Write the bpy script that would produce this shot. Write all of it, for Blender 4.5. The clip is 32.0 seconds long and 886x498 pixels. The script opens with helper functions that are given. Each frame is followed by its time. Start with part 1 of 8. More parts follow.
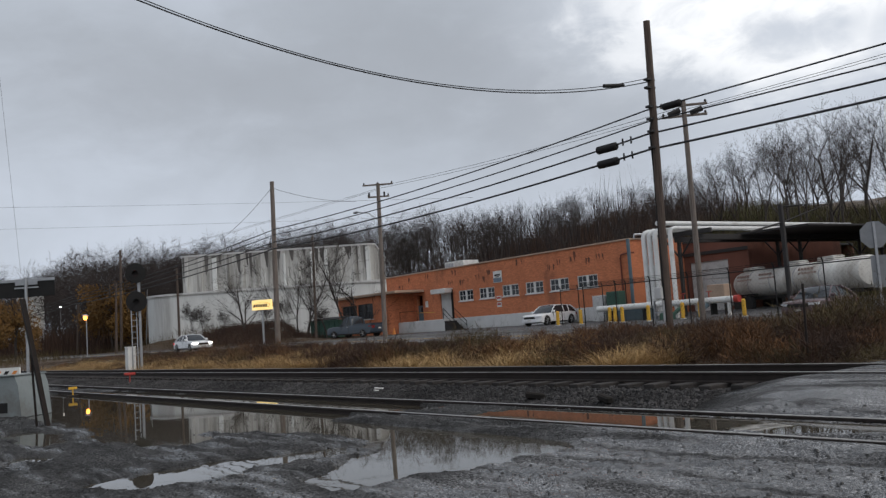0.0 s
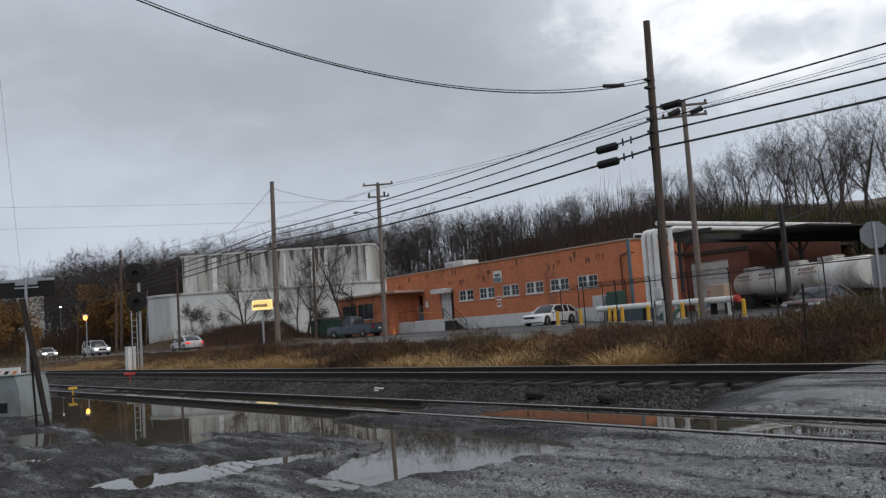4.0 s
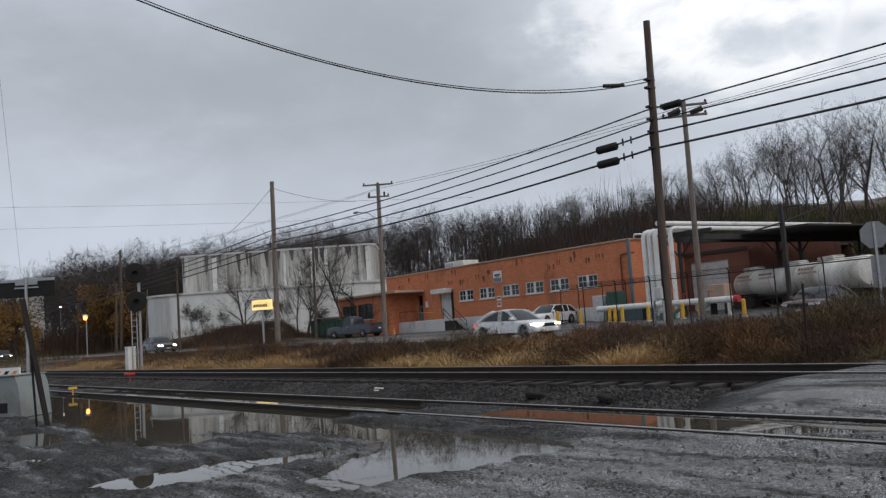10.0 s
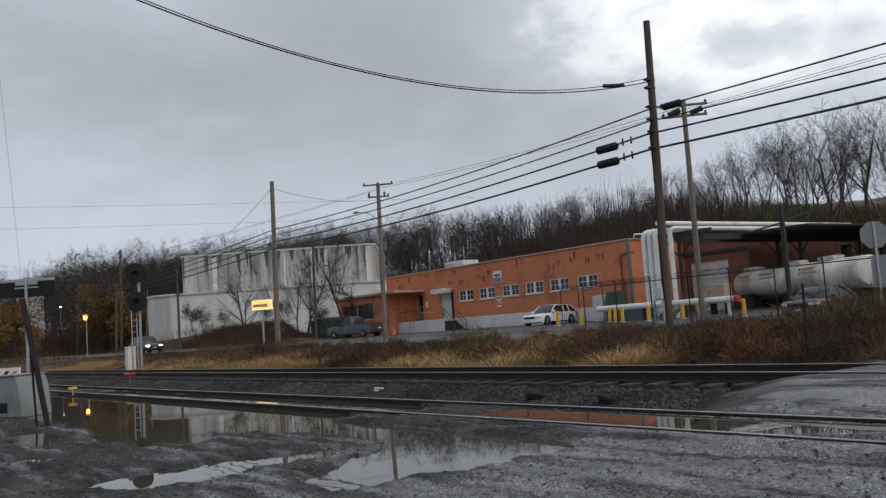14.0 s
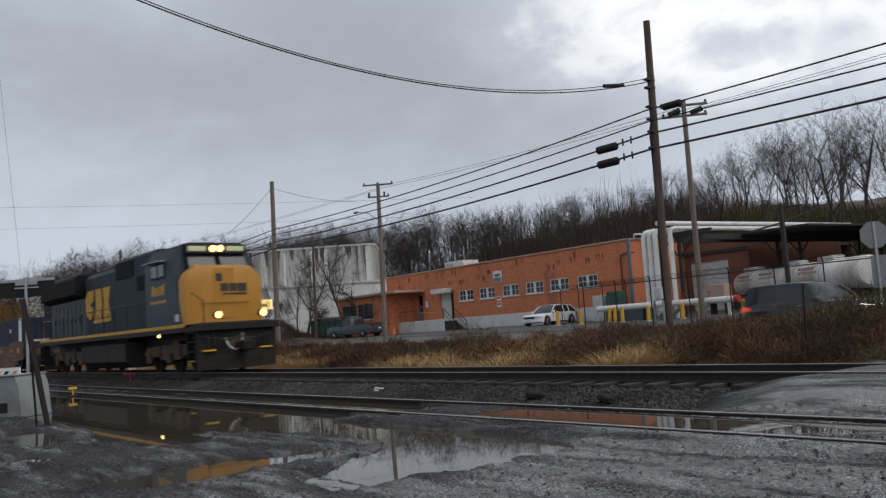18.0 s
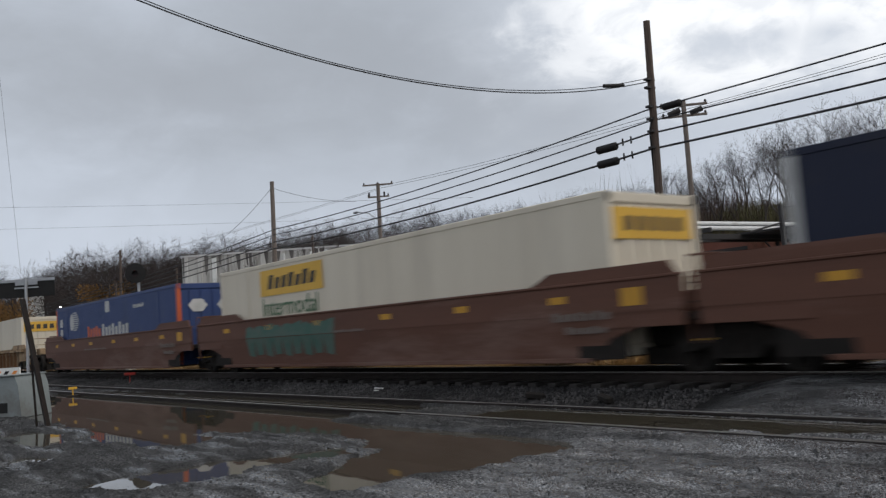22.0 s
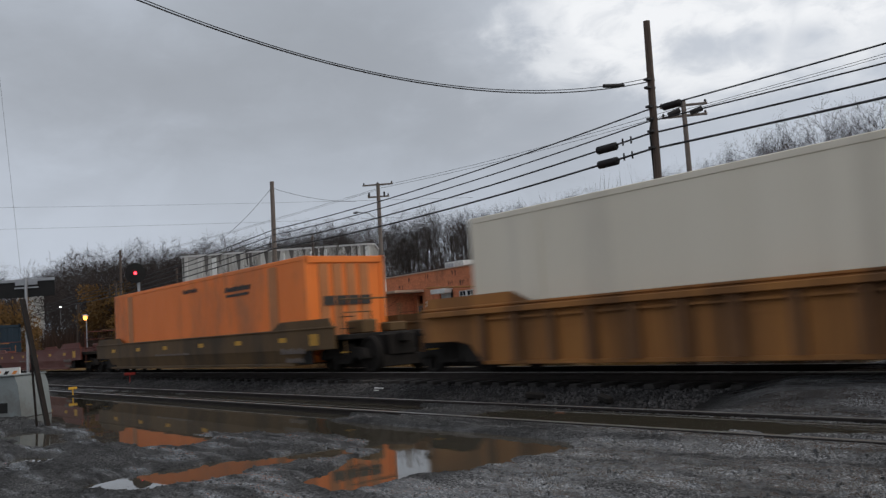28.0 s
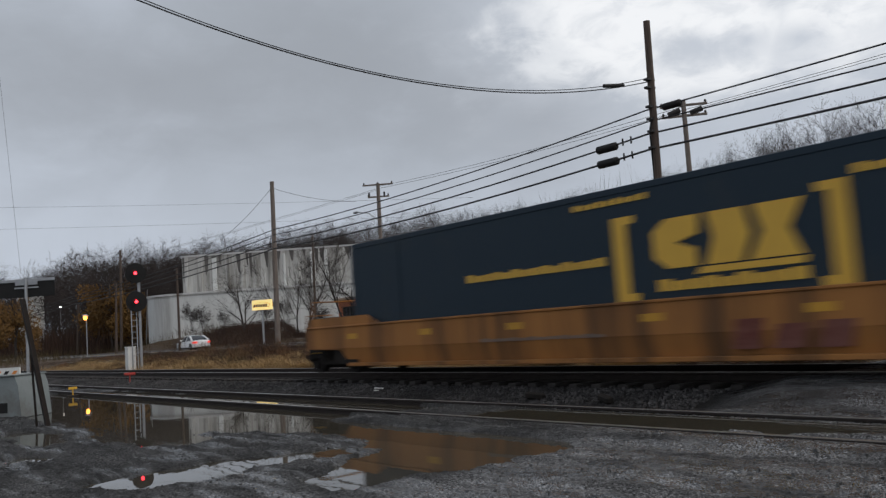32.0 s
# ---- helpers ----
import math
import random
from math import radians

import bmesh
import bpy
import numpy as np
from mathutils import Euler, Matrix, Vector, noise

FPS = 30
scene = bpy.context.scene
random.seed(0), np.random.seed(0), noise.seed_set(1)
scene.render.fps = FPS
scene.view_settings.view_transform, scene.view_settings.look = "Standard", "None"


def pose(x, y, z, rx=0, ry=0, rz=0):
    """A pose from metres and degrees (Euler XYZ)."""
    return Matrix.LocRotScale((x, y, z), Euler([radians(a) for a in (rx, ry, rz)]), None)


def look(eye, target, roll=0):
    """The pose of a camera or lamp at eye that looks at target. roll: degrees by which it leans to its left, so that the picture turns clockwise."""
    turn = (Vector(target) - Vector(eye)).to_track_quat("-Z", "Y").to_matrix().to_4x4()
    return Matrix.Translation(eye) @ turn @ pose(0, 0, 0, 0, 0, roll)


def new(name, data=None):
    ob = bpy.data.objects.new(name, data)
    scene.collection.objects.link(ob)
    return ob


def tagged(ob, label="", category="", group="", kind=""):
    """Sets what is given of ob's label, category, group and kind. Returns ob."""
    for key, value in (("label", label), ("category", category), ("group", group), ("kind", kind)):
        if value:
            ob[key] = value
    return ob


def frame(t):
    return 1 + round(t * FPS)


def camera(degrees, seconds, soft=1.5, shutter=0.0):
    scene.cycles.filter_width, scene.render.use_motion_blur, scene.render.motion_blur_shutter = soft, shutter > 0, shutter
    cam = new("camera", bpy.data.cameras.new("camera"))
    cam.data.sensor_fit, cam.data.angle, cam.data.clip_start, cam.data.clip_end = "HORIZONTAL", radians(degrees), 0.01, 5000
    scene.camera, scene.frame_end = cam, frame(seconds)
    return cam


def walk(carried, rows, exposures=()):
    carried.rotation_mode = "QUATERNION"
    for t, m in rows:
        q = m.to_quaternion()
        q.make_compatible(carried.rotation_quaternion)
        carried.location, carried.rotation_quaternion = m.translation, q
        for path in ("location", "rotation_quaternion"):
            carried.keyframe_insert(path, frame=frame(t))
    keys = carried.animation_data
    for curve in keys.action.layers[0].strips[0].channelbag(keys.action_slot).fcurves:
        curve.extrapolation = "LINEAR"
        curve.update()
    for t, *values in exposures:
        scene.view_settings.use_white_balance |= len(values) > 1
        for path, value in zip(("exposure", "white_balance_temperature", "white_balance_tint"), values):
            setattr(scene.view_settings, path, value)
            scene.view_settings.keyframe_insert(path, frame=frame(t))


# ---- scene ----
# camera: it stands still
cam = camera(54.94, 32.0, soft=1.35, shutter=0.5)
VIEW = look((0.0, 0.0, 1.046), (-15.555, 12.443, 2.834), -4.01)
walk(cam, [(0.0, VIEW), (32.0, VIEW)], exposures=[(0.0, 0.02), (18.0, 0.0), (19.0, -0.02), (20.0, 0.1), (22.0, 0.02), (25.0, -0.08), (28.0, -0.17), (32.0, -0.17)])

# ---- light ----
SUN_AZ, SUN_EL = radians(62), radians(48)
world = bpy.data.worlds.new("overcast")
scene.world = world
world.use_nodes = True
wn, wl = world.node_tree.nodes, world.node_tree.links
wn.clear()
sky = wn.new("ShaderNodeTexSky")
sky.sky_type, sky.sun_disc = "NISHITA", False
sky.sun_elevation, sky.sun_rotation, sky.dust_density = SUN_EL, SUN_AZ, 6.0
grey = wn.new("ShaderNodeMixRGB")
grey.inputs[0].default_value = 0.8
grey.inputs[2].default_value = (4.8, 5.05, 5.5, 1)
bg = wn.new("ShaderNodeBackground")
bg.inputs[1].default_value = 0.145
wo = wn.new("ShaderNodeOutputWorld")
wl.new(sky.outputs[0], grey.inputs[1])
wl.new(grey.outputs[0], bg.inputs[0])
wl.new(bg.outputs[0], wo.inputs[0])
sun = new("sun", bpy.data.lights.new("sun", "SUN"))
sun.data.energy, sun.data.angle, sun.data.color = 0.7, radians(35), (1.0, 0.96, 0.9)
sun.matrix_world = look((0, 0, 0), (-math.sin(SUN_AZ) * math.cos(SUN_EL), -math.cos(SUN_AZ) * math.cos(SUN_EL), -math.sin(SUN_EL)))


# ---- mesh helpers ----
class Shape:
    """Collects vertices and faces for one mesh."""

    def __init__(self):
        self.v, self.f, self.m = [], [], Matrix()

    def add(self, verts, faces):
        n = len(self.v)
        self.v += [tuple(p) for p in verts]
        self.f += [tuple(n + i for i in q) for q in faces]
        return self

    def box(self, x0, x1, y0, y1, z0, z1, b=0.0):
        if x1 < x0: x0, x1 = x1, x0
        if y1 < y0: y0, y1 = y1, y0
        if z1 < z0: z0, z1 = z1, z0
        if b <= 0:
            v = [(x, y, z) for z in (z0, z1) for y in (y0, y1) for x in (x0, x1)]
            return self.add(v, [(0, 2, 3, 1), (4, 5, 7, 6), (0, 1, 5, 4), (2, 6, 7, 3), (0, 4, 6, 2), (1, 3, 7, 5)])
        b = min(b, (x1 - x0) * 0.45, (y1 - y0) * 0.45, (z1 - z0) * 0.45)
        def ring(z, i):
            a, c, d, e = x0 + i, x1 - i, y0 + i, y1 - i
            return [(a + b, d, z), (c - b, d, z), (c, d + b, z), (c, e - b, z), (c - b, e, z), (a + b, e, z), (a, e - b, z), (a, d + b, z)]
        v = ring(z0, b) + ring(z0 + b, 0) + ring(z1 - b, 0) + ring(z1, b)
        f = [tuple(reversed(range(8))), tuple(range(24, 32))]
        for k in range(3):
            f += [(k * 8 + i, k * 8 + (i + 1) % 8, k * 8 + 8 + (i + 1) % 8, k * 8 + 8 + i) for i in range(8)]
        return self.add(v, f)

    def tube(self, pts, radii, seg=8, caps=True):
        pts = [Vector(p) for p in pts]
        if not hasattr(radii, "__len__"): radii = [radii] * len(pts)
        v, f, side = [], [], None
        for i, p in enumerate(pts):
            d = (pts[min(i + 1, len(pts) - 1)] - pts[max(i - 1, 0)]).normalized()
            if side is None:
                side = d.orthogonal().normalized()
            side = (side - d * side.dot(d)).normalized()
            up = d.cross(side)
            for k in range(seg):
                a = 2 * math.pi * k / seg
                v.append(p + (side * math.cos(a) + up * math.sin(a)) * radii[i])
        for i in range(len(pts) - 1):
            f += [(i * seg + k, i * seg + (k + 1) % seg, (i + 1) * seg + (k + 1) % seg, (i + 1) * seg + k) for k in range(seg)]
        if caps:
            f += [tuple(reversed(range(seg))), tuple(range((len(pts) - 1) * seg, len(pts) * seg))]
        return self.add(v, f)

    def loft(self, rings, caps=True):
        n, v, f = len(rings[0]), [], []
        for r in rings: v += list(r)
        for i in range(len(rings) - 1):
            f += [(i * n + k, i * n + (k + 1) % n, (i + 1) * n + (k + 1) % n, (i + 1) * n + k) for k in range(n)]
        if caps:
            f += [tuple(reversed(range(n))), tuple(range((len(rings) - 1) * n, len(rings) * n))]
        return self.add(v, f)

    def prism_y(self, poly, y0, y1):
        """A polygon of (x, z) drawn out from y0 to y1."""
        return self.loft([[(x, y0, z) for x, z in poly], [(x, y1, z) for x, z in poly]])

    def prism_x(self, poly, x0, x1):
        return self.loft([[(x0, y, z) for y, z in poly], [(x1, y, z) for y, z in poly]])

    def prism_z(self, poly, z0, z1):
        return self.loft([[(x, y, z0) for x, y in poly], [(x, y, z1) for x, y in poly]])

    def mesh(self, name, smooth=None):
        me = bpy.data.meshes.new(name)
        me.from_pydata(self.v, [], self.f)
        bm = bmesh.new()
        bm.from_mesh(me)
        bmesh.ops.recalc_face_normals(bm, faces=bm.faces)
        bm.to_mesh(me)
        bm.free()
        if smooth:
            for p in me.polygons: p.use_smooth = True
            me.set_sharp_from_angle(angle=radians(smooth))
        return me


def part(name, shape, material, parent=None, label="", m=None, smooth=35):
    me = shape if isinstance(shape, bpy.types.Mesh) else shape.mesh(name, smooth)
    if not me.materials: me.materials.append(material)
    ob = new(name, me)
    if parent: ob.parent = parent
    if m is not None: ob.matrix_basis = m
    if label: tagged(ob, label)
    return ob


def thing(name, label, category, m=None, group="", kind=""):
    ob = new(name)
    ob.empty_display_size = 0.3
    if m is not None: ob.matrix_basis = m
    return tagged(ob, label, category, group, kind)


def solid(name, shape, material, label, category, m=None, group="", kind="", smooth=35):
    return tagged(part(name, shape, material, None, "", m, smooth), label, category, group, kind)


# ---- materials ----
def mat(name, c, c2=None, rough=0.7, metal=0.0, scale=3.0, fine=40.0, bump=0.15, mix=0.6, stretch=(1, 1, 1), rough2=None, dirt=None, dirt_at=0.6, spec=0.5, vary=0.0, coat=0.0):
    """Procedural surface: two noises blend c and c2, a third lays dirt; fine relief."""
    m = bpy.data.materials.new(name)
    m.use_nodes = True
    n, l = m.node_tree.nodes, m.node_tree.links
    b = n["Principled BSDF"]
    c2 = c2 or tuple(x * 0.72 for x in c)
    tc = n.new("ShaderNodeTexCoord")
    mp = n.new("ShaderNodeMapping")
    mp.inputs["Scale"].default_value = stretch
    l.new(tc.outputs["Object"], mp.inputs[0])
    def noise_tex(s, d, r=0.6):
        t = n.new("ShaderNodeTexNoise")
        t.inputs["Scale"].default_value, t.inputs["Detail"].default_value, t.inputs["Roughness"].default_value = s, d, r
        l.new(mp.outputs[0], t.inputs[0])
        return t
    a, f = noise_tex(scale, 5), noise_tex(fine, 3)
    add = n.new("ShaderNodeMath"); add.operation = "MULTIPLY_ADD"
    l.new(f.outputs[0], add.inputs[0]); add.inputs[1].default_value = 0.45
    l.new(a.outputs[0], add.inputs[2])
    rm = n.new("ShaderNodeMapRange")
    rm.inputs[1].default_value, rm.inputs[2].default_value = 0.5, 0.95
    l.new(add.outputs[0], rm.inputs[0])
    mx = n.new("ShaderNodeMixRGB")
    mx.inputs[1].default_value, mx.inputs[2].default_value = (*c, 1), (*c2, 1)
    mm = n.new("ShaderNodeMath"); mm.operation = "MULTIPLY"; mm.inputs[1].default_value = mix * 1.5; mm.use_clamp = True
    l.new(rm.outputs[0], mm.inputs[0]); l.new(mm.outputs[0], mx.inputs[0])
    out = mx
    if dirt:
        dn = noise_tex(scale * 0.45, 6, 0.7)
        dr = n.new("ShaderNodeMapRange")
        dr.inputs[1].default_value, dr.inputs[2].default_value = dirt_at - 0.08, dirt_at + 0.12
        l.new(dn.outputs[0], dr.inputs[0])
        dx = n.new("ShaderNodeMixRGB")
        l.new(dr.outputs[0], dx.inputs[0]); l.new(out.outputs[0], dx.inputs[1])
        dx.inputs[2].default_value = (*dirt, 1)
        out = dx
    if vary:
        oi = n.new("ShaderNodeObjectInfo")
        hs = n.new("ShaderNodeHueSaturation")
        vr = n.new("ShaderNodeMapRange")
        vr.inputs[3].default_value, vr.inputs[4].default_value = 1 - vary, 1 + vary
        l.new(oi.outputs["Random"], vr.inputs[0]); l.new(vr.outputs[0], hs.inputs["Value"])
        l.new(out.outputs[0], hs.inputs["Color"])
        out = hs
    l.new(out.outputs[0], b.inputs["Base Color"])
    b.inputs["Metallic"].default_value = metal
    b.inputs["Specular IOR Level"].default_value = spec
    b.inputs["Coat Weight"].default_value = coat
    b.inputs["Coat Roughness"].default_value = 0.08
    rr = n.new("ShaderNodeMapRange")
    rr.inputs[3].default_value, rr.inputs[4].default_value = rough, rough2 if rough2 is not None else min(1, rough + 0.15)
    l.new(a.outputs[0], rr.inputs[0]); l.new(rr.outputs[0], b.inputs["Roughness"])
    if bump:
        bp = n.new("ShaderNodeBump")
        bp.inputs["Strength"].default_value = bump
        bp.inputs["Distance"].default_value = 0.02
        l.new(add.outputs[0], bp.inputs["Height"]); l.new(bp.outputs[0], b.inputs["Normal"])
    return m


def glow(name, c, strength):
    m = bpy.data.materials.new(name)
    m.use_nodes = True
    b = m.node_tree.nodes["Principled BSDF"]
    b.inputs["Base Color"].default_value = (*c, 1)
    b.inputs["Emission Color"].default_value = (*c, 1)
    b.inputs["Emission Strength"].default_value = strength
    m.cycles.emission_sampling = "NONE"
    return m


def glass(name, c=(0.02, 0.025, 0.03), rough=0.05):
    return mat(name, c, c, rough, 0, 2, 20, 0.0, spec=0.42)


M_STEEL = mat("worn_steel", (0.50, 0.49, 0.48), (0.32, 0.28, 0.25), 0.28, 0.9, 4, 60, 0.05)
M_RAILSIDE = mat("rusty_rail", (0.026, 0.018, 0.0145), (0.014, 0.0105, 0.009), 0.75, 0.2, 6, 60, 0.2)
M_BLACK = mat("black_steel", (0.009, 0.009, 0.0095), (0.018, 0.0165, 0.0155), 0.6, 0.0, 5, 60, 0.1, spec=0.3)
M_GRIME = mat("grimy_steel", (0.026, 0.022, 0.019), (0.012, 0.011, 0.010), 0.85, 0.0, 4, 50, 0.3, spec=0.2)
M_RUBBER = mat("rubber", (0.018, 0.018, 0.018), None, 0.85, 0, 8, 60, 0.1)
M_DARKGLASS = glass("dark_glass")
M_POLEDARK = mat("dark_creosote_pole", (0.12, 0.088, 0.07), (0.055, 0.042, 0.036), 0.9, 0, 2.5, 25, 0.4, stretch=(6, 6, 0.4))
M_WOODPOLE = mat("weathered_pole", (0.23, 0.195, 0.17), (0.11, 0.088, 0.074), 0.9, 0, 2.5, 25, 0.4, stretch=(6, 6, 0.4))
M_GALV = mat("galvanised", (0.42, 0.43, 0.45), (0.30, 0.31, 0.32), 0.4, 0.7, 6, 60, 0.05)
M_DULLALU = mat("dull_sign_back", (0.25, 0.26, 0.275), (0.19, 0.20, 0.21), 0.5, 0.3, 5, 50, 0.05)
M_WIRE = mat("black_cable", (0.02, 0.02, 0.022), None, 0.6, 0, 5, 20, 0)
M_WHITE = mat("white_paint", (0.72, 0.72, 0.70), (0.5, 0.49, 0.46), 0.5, 0, 1.5, 30, 0.1, dirt=(0.3, 0.27, 0.23), dirt_at=0.66)
M_YELLOW = mat("yellow_paint", (0.70, 0.40, 0.03), (0.5, 0.28, 0.035), 0.55, 0, 3, 40, 0.1, dirt=(0.25, 0.2, 0.12), dirt_at=0.68)
M_RED = mat("red_paint", (0.45, 0.04, 0.03), (0.3, 0.03, 0.02), 0.5, 0, 3, 40, 0.1)
M_HEAD = glow("headlamp_glow", (1.0, 0.56, 0.18), 3.6)
M_HEADWHITE = glow("car_headlamp_glow", (1.0, 0.94, 0.86), 10.0)

# ---- sky: a far shell of drifting cloud ----
def sky_material():
    m = bpy.data.materials.new("cloud_sky")
    m.use_nodes = True
    n, l = m.node_tree.nodes, m.node_tree.links
    n.clear()
    tc = n.new("ShaderNodeTexCoord")
    nor = n.new("ShaderNodeVectorMath"); nor.operation = "NORMALIZE"
    l.new(tc.outputs["Object"], nor.inputs[0])
    mp = n.new("ShaderNodeMapping"); mp.inputs["Scale"].default_value = (1, 1, 1.9)
    l.new(nor.outputs[0], mp.inputs[0])
    def noise_tex(s, d, dist, r=0.55):
        t = n.new("ShaderNodeTexNoise")
        t.inputs["Scale"].default_value, t.inputs["Detail"].default_value = s, d
        t.inputs["Roughness"].default_value, t.inputs["Distortion"].default_value = r, dist
        l.new(mp.outputs[0], t.inputs[0])
        return t
    def math_node(op, a, b, clamp=False):
        k = n.new("ShaderNodeMath"); k.operation = op; k.use_clamp = clamp
        for i, x in enumerate((a, b)):
            if isinstance(x, float): k.inputs[i].default_value = x
            else: l.new(x, k.inputs[i])
        return k.outputs[0]
    def smooth(x, a, b):
        r = n.new("ShaderNodeMapRange"); r.interpolation_type = "SMOOTHSTEP"
        l.new(x, r.inputs[0]); r.inputs[1].default_value, r.inputs[2].default_value = a, b
        return r.outputs[0]
    def near(d, scale):
        s = n.new("ShaderNodeVectorMath"); s.operation = "SUBTRACT"
        l.new(nor.outputs[0], s.inputs[0]); s.inputs[1].default_value = d
        q = n.new("ShaderNodeVectorMath"); q.operation = "MULTIPLY"
        l.new(s.outputs[0], q.inputs[0]); q.inputs[1].default_value = scale
        e = n.new("ShaderNodeVectorMath"); e.operation = "LENGTH"
        l.new(q.outputs[0], e.inputs[0])
        return e.outputs["Value"]
    big, mid, fine = noise_tex(2.4, 3, 0.25, 0.45), noise_tex(7.0, 5, 0.5, 0.55), noise_tex(17, 6, 0.4, 0.6)
    sep = n.new("ShaderNodeSeparateXYZ"); l.new(nor.outputs[0], sep.inputs[0])
    rag = math_node("ADD", math_node("MULTIPLY", math_node("SUBTRACT", mid.outputs[0], 0.5), 0.6), math_node("MULTIPLY", math_node("SUBTRACT", fine.outputs[0], 0.5), 0.45))
    def mass(d, scale, inner, outer, ragged):
        return smooth(math_node("ADD", near(d, scale), math_node("MULTIPLY", rag, ragged)), outer, inner)
    def union(*xs):
        out = xs[0]
        for x in xs[1:]: out = math_node("MAXIMUM", out, x)
        return out
    # pale cloud towards the horizon, mottled grey above
    low = smooth(sep.outputs[2], 0.31, 0.12)
    wob = math_node("ADD", math_node("MULTIPLY", big.outputs[0], 0.55), math_node("MULTIPLY", mid.outputs[0], 0.45))
    shade = math_node("ADD", math_node("MULTIPLY", smooth(wob, 0.36, 0.64), 0.55), math_node("MULTIPLY", low, 0.5), True)
    ramp = n.new("ShaderNodeMixRGB")
    ramp.inputs[1].default_value, ramp.inputs[2].default_value = (0.435, 0.475, 0.535, 1), (0.575, 0.63, 0.72, 1)
    l.new(shade, ramp.inputs[0])
    # heavy grey bank of cloud drifting before it
    bank = union(*[mass(d, sc, 0.0, 0.19, 0.22) for d, sc in CLOUD_BANK])
    grey_bank = n.new("ShaderNodeMixRGB")
    grey_bank.inputs[2].default_value = (0.352, 0.379, 0.422, 1)
    l.new(math_node("MULTIPLY", bank, math_node("ADD", math_node("MULTIPLY", mid.outputs[0], 0.6), 0.4), True), grey_bank.inputs[0])
    l.new(ramp.outputs[0], grey_bank.inputs[1])
    # the thin bright break before the sun, with scraps of cloud in it
    veil = union(*[mass(d, (1, 1, 1.4), 0.03, 0.26, 0.3) for d in BREAKS])
    gap = union(*[mass(d, (1, 1, 1.6), 0.05, 0.14, 0.3) for d in BREAKS])
    scrap = union(*[mass(d, (1, 1, 1.8), 0.0, 0.055, 0.12) for d in SCRAPS])
    soft_light = n.new("ShaderNodeMixRGB")
    soft_light.inputs[2].default_value = (0.66, 0.71, 0.79, 1)
    l.new(math_node("MULTIPLY", veil, 0.75), soft_light.inputs[0]); l.new(grey_bank.outputs[0], soft_light.inputs[1])
    glare = n.new("ShaderNodeMixRGB")
    glare.inputs[2].default_value = (1.0, 1.02, 1.05, 1)
    thick = math_node("SUBTRACT", 1.0, math_node("MULTIPLY", scrap, 0.95))
    l.new(math_node("MULTIPLY", math_node("MULTIPLY", gap, thick), math_node("ADD", math_node("MULTIPLY", smooth(fine.outputs[0], 0.34, 0.56), 0.35), 0.65), True), glare.inputs[0])
    l.new(soft_light.outputs[0], glare.inputs[1])
    em = n.new("ShaderNodeEmission"); l.new(glare.outputs[0], em.inputs[0])
    em.inputs[1].default_value = 1.0
    out = n.new("ShaderNodeOutputMaterial"); l.new(em.outputs[0], out.inputs[0])
    m.cycles.emission_sampling = "NONE"
    return m


BREAKS = ((-0.527, 0.784, 0.328), (-0.476, 0.824, 0.308), (-0.403, 0.863, 0.305), (-0.330, 0.896, 0.297))
SCRAPS = ((-0.452, 0.846, 0.283), (-0.403, 0.870, 0.283), (-0.357, 0.892, 0.277))
CLOUD_BANK = (((-0.865, 0.414, 0.285), (0.45, 0.45, 1.7)), ((-0.74, 0.60, 0.30), (0.5, 0.5, 1.4)), ((-0.655, 0.70, 0.262), (0.8, 0.8, 1.5)), ((-0.60, 0.745, 0.235), (1.0, 1.0, 1.5)))


def sky_shell():
    s, R, na, ne = Shape(), 2500.0, 48, 14
    for i in range(na + 1):
        a = radians(40 + 190 * i / na)
        for k in range(ne + 1):
            e = radians(-4 + 42 * k / ne)
            s.v.append((R * math.cos(a) * math.cos(e), R * math.sin(a) * math.cos(e), R * math.sin(e)))
    for i in range(na):
        for k in range(ne):
            a = i * (ne + 1) + k
            s.f.append((a, a + 1, a + ne + 2, a + ne + 1))
    return solid("backdrop", s, sky_material(), "overcast grey sky with drifting cloud and a bright break", "sky", kind="structure", smooth=60)


SKY = sky_shell()

# ---- ground ----
WATER = -0.43
BASINS = ((-9.5, 3.2, -9.65, 4.15, 0.52), (-9.6, 4.3, -9.45, 5.5, 0.36), (-7.45, 4.65, -7.8, 5.3, 0.55), (-7.8, 5.6, -8.3, 6.8, 0.95), (-8.4, 6.9, -11.2, 7.0, 0.66), (-8.6, 7.45, -12.6, 7.5, 0.5), (-7.5, 6.6, -9.0, 6.9, 0.85),
          (-31.0, 7.7, -13.8, 7.9, 1.9), (-15.0, 6.9, -11.2, 7.25, 0.75), (-14.6, 6.15, -12.2, 6.5, 0.5), (-25.0, 5.9, -14.6, 5.7, 1.1), (-15.2, 4.6, -12.9, 4.9, 0.6), (-17.6, 3.75, -15.0, 3.6, 0.45),
          (-24.0, 9.3, -12.6, 9.4, 0.85), (-9.5, 9.0, -6.4, 9.0, 0.95), (-5.6, 9.3, -3.4, 9.4, 0.75), (-13.5, 2.8, -12.7, 3.0, 0.2), (-13.5, 2.2, -12.9, 2.4, 0.15))
PROFILE_Y = (-200, 0, 3, 7, 9.9, 10.3, 11.25, 14.2, 15.2, 16.5, 19, 23, 26.5, 27.4, 35.4, 36.2, 48, 58, 80, 130, 260, 700)
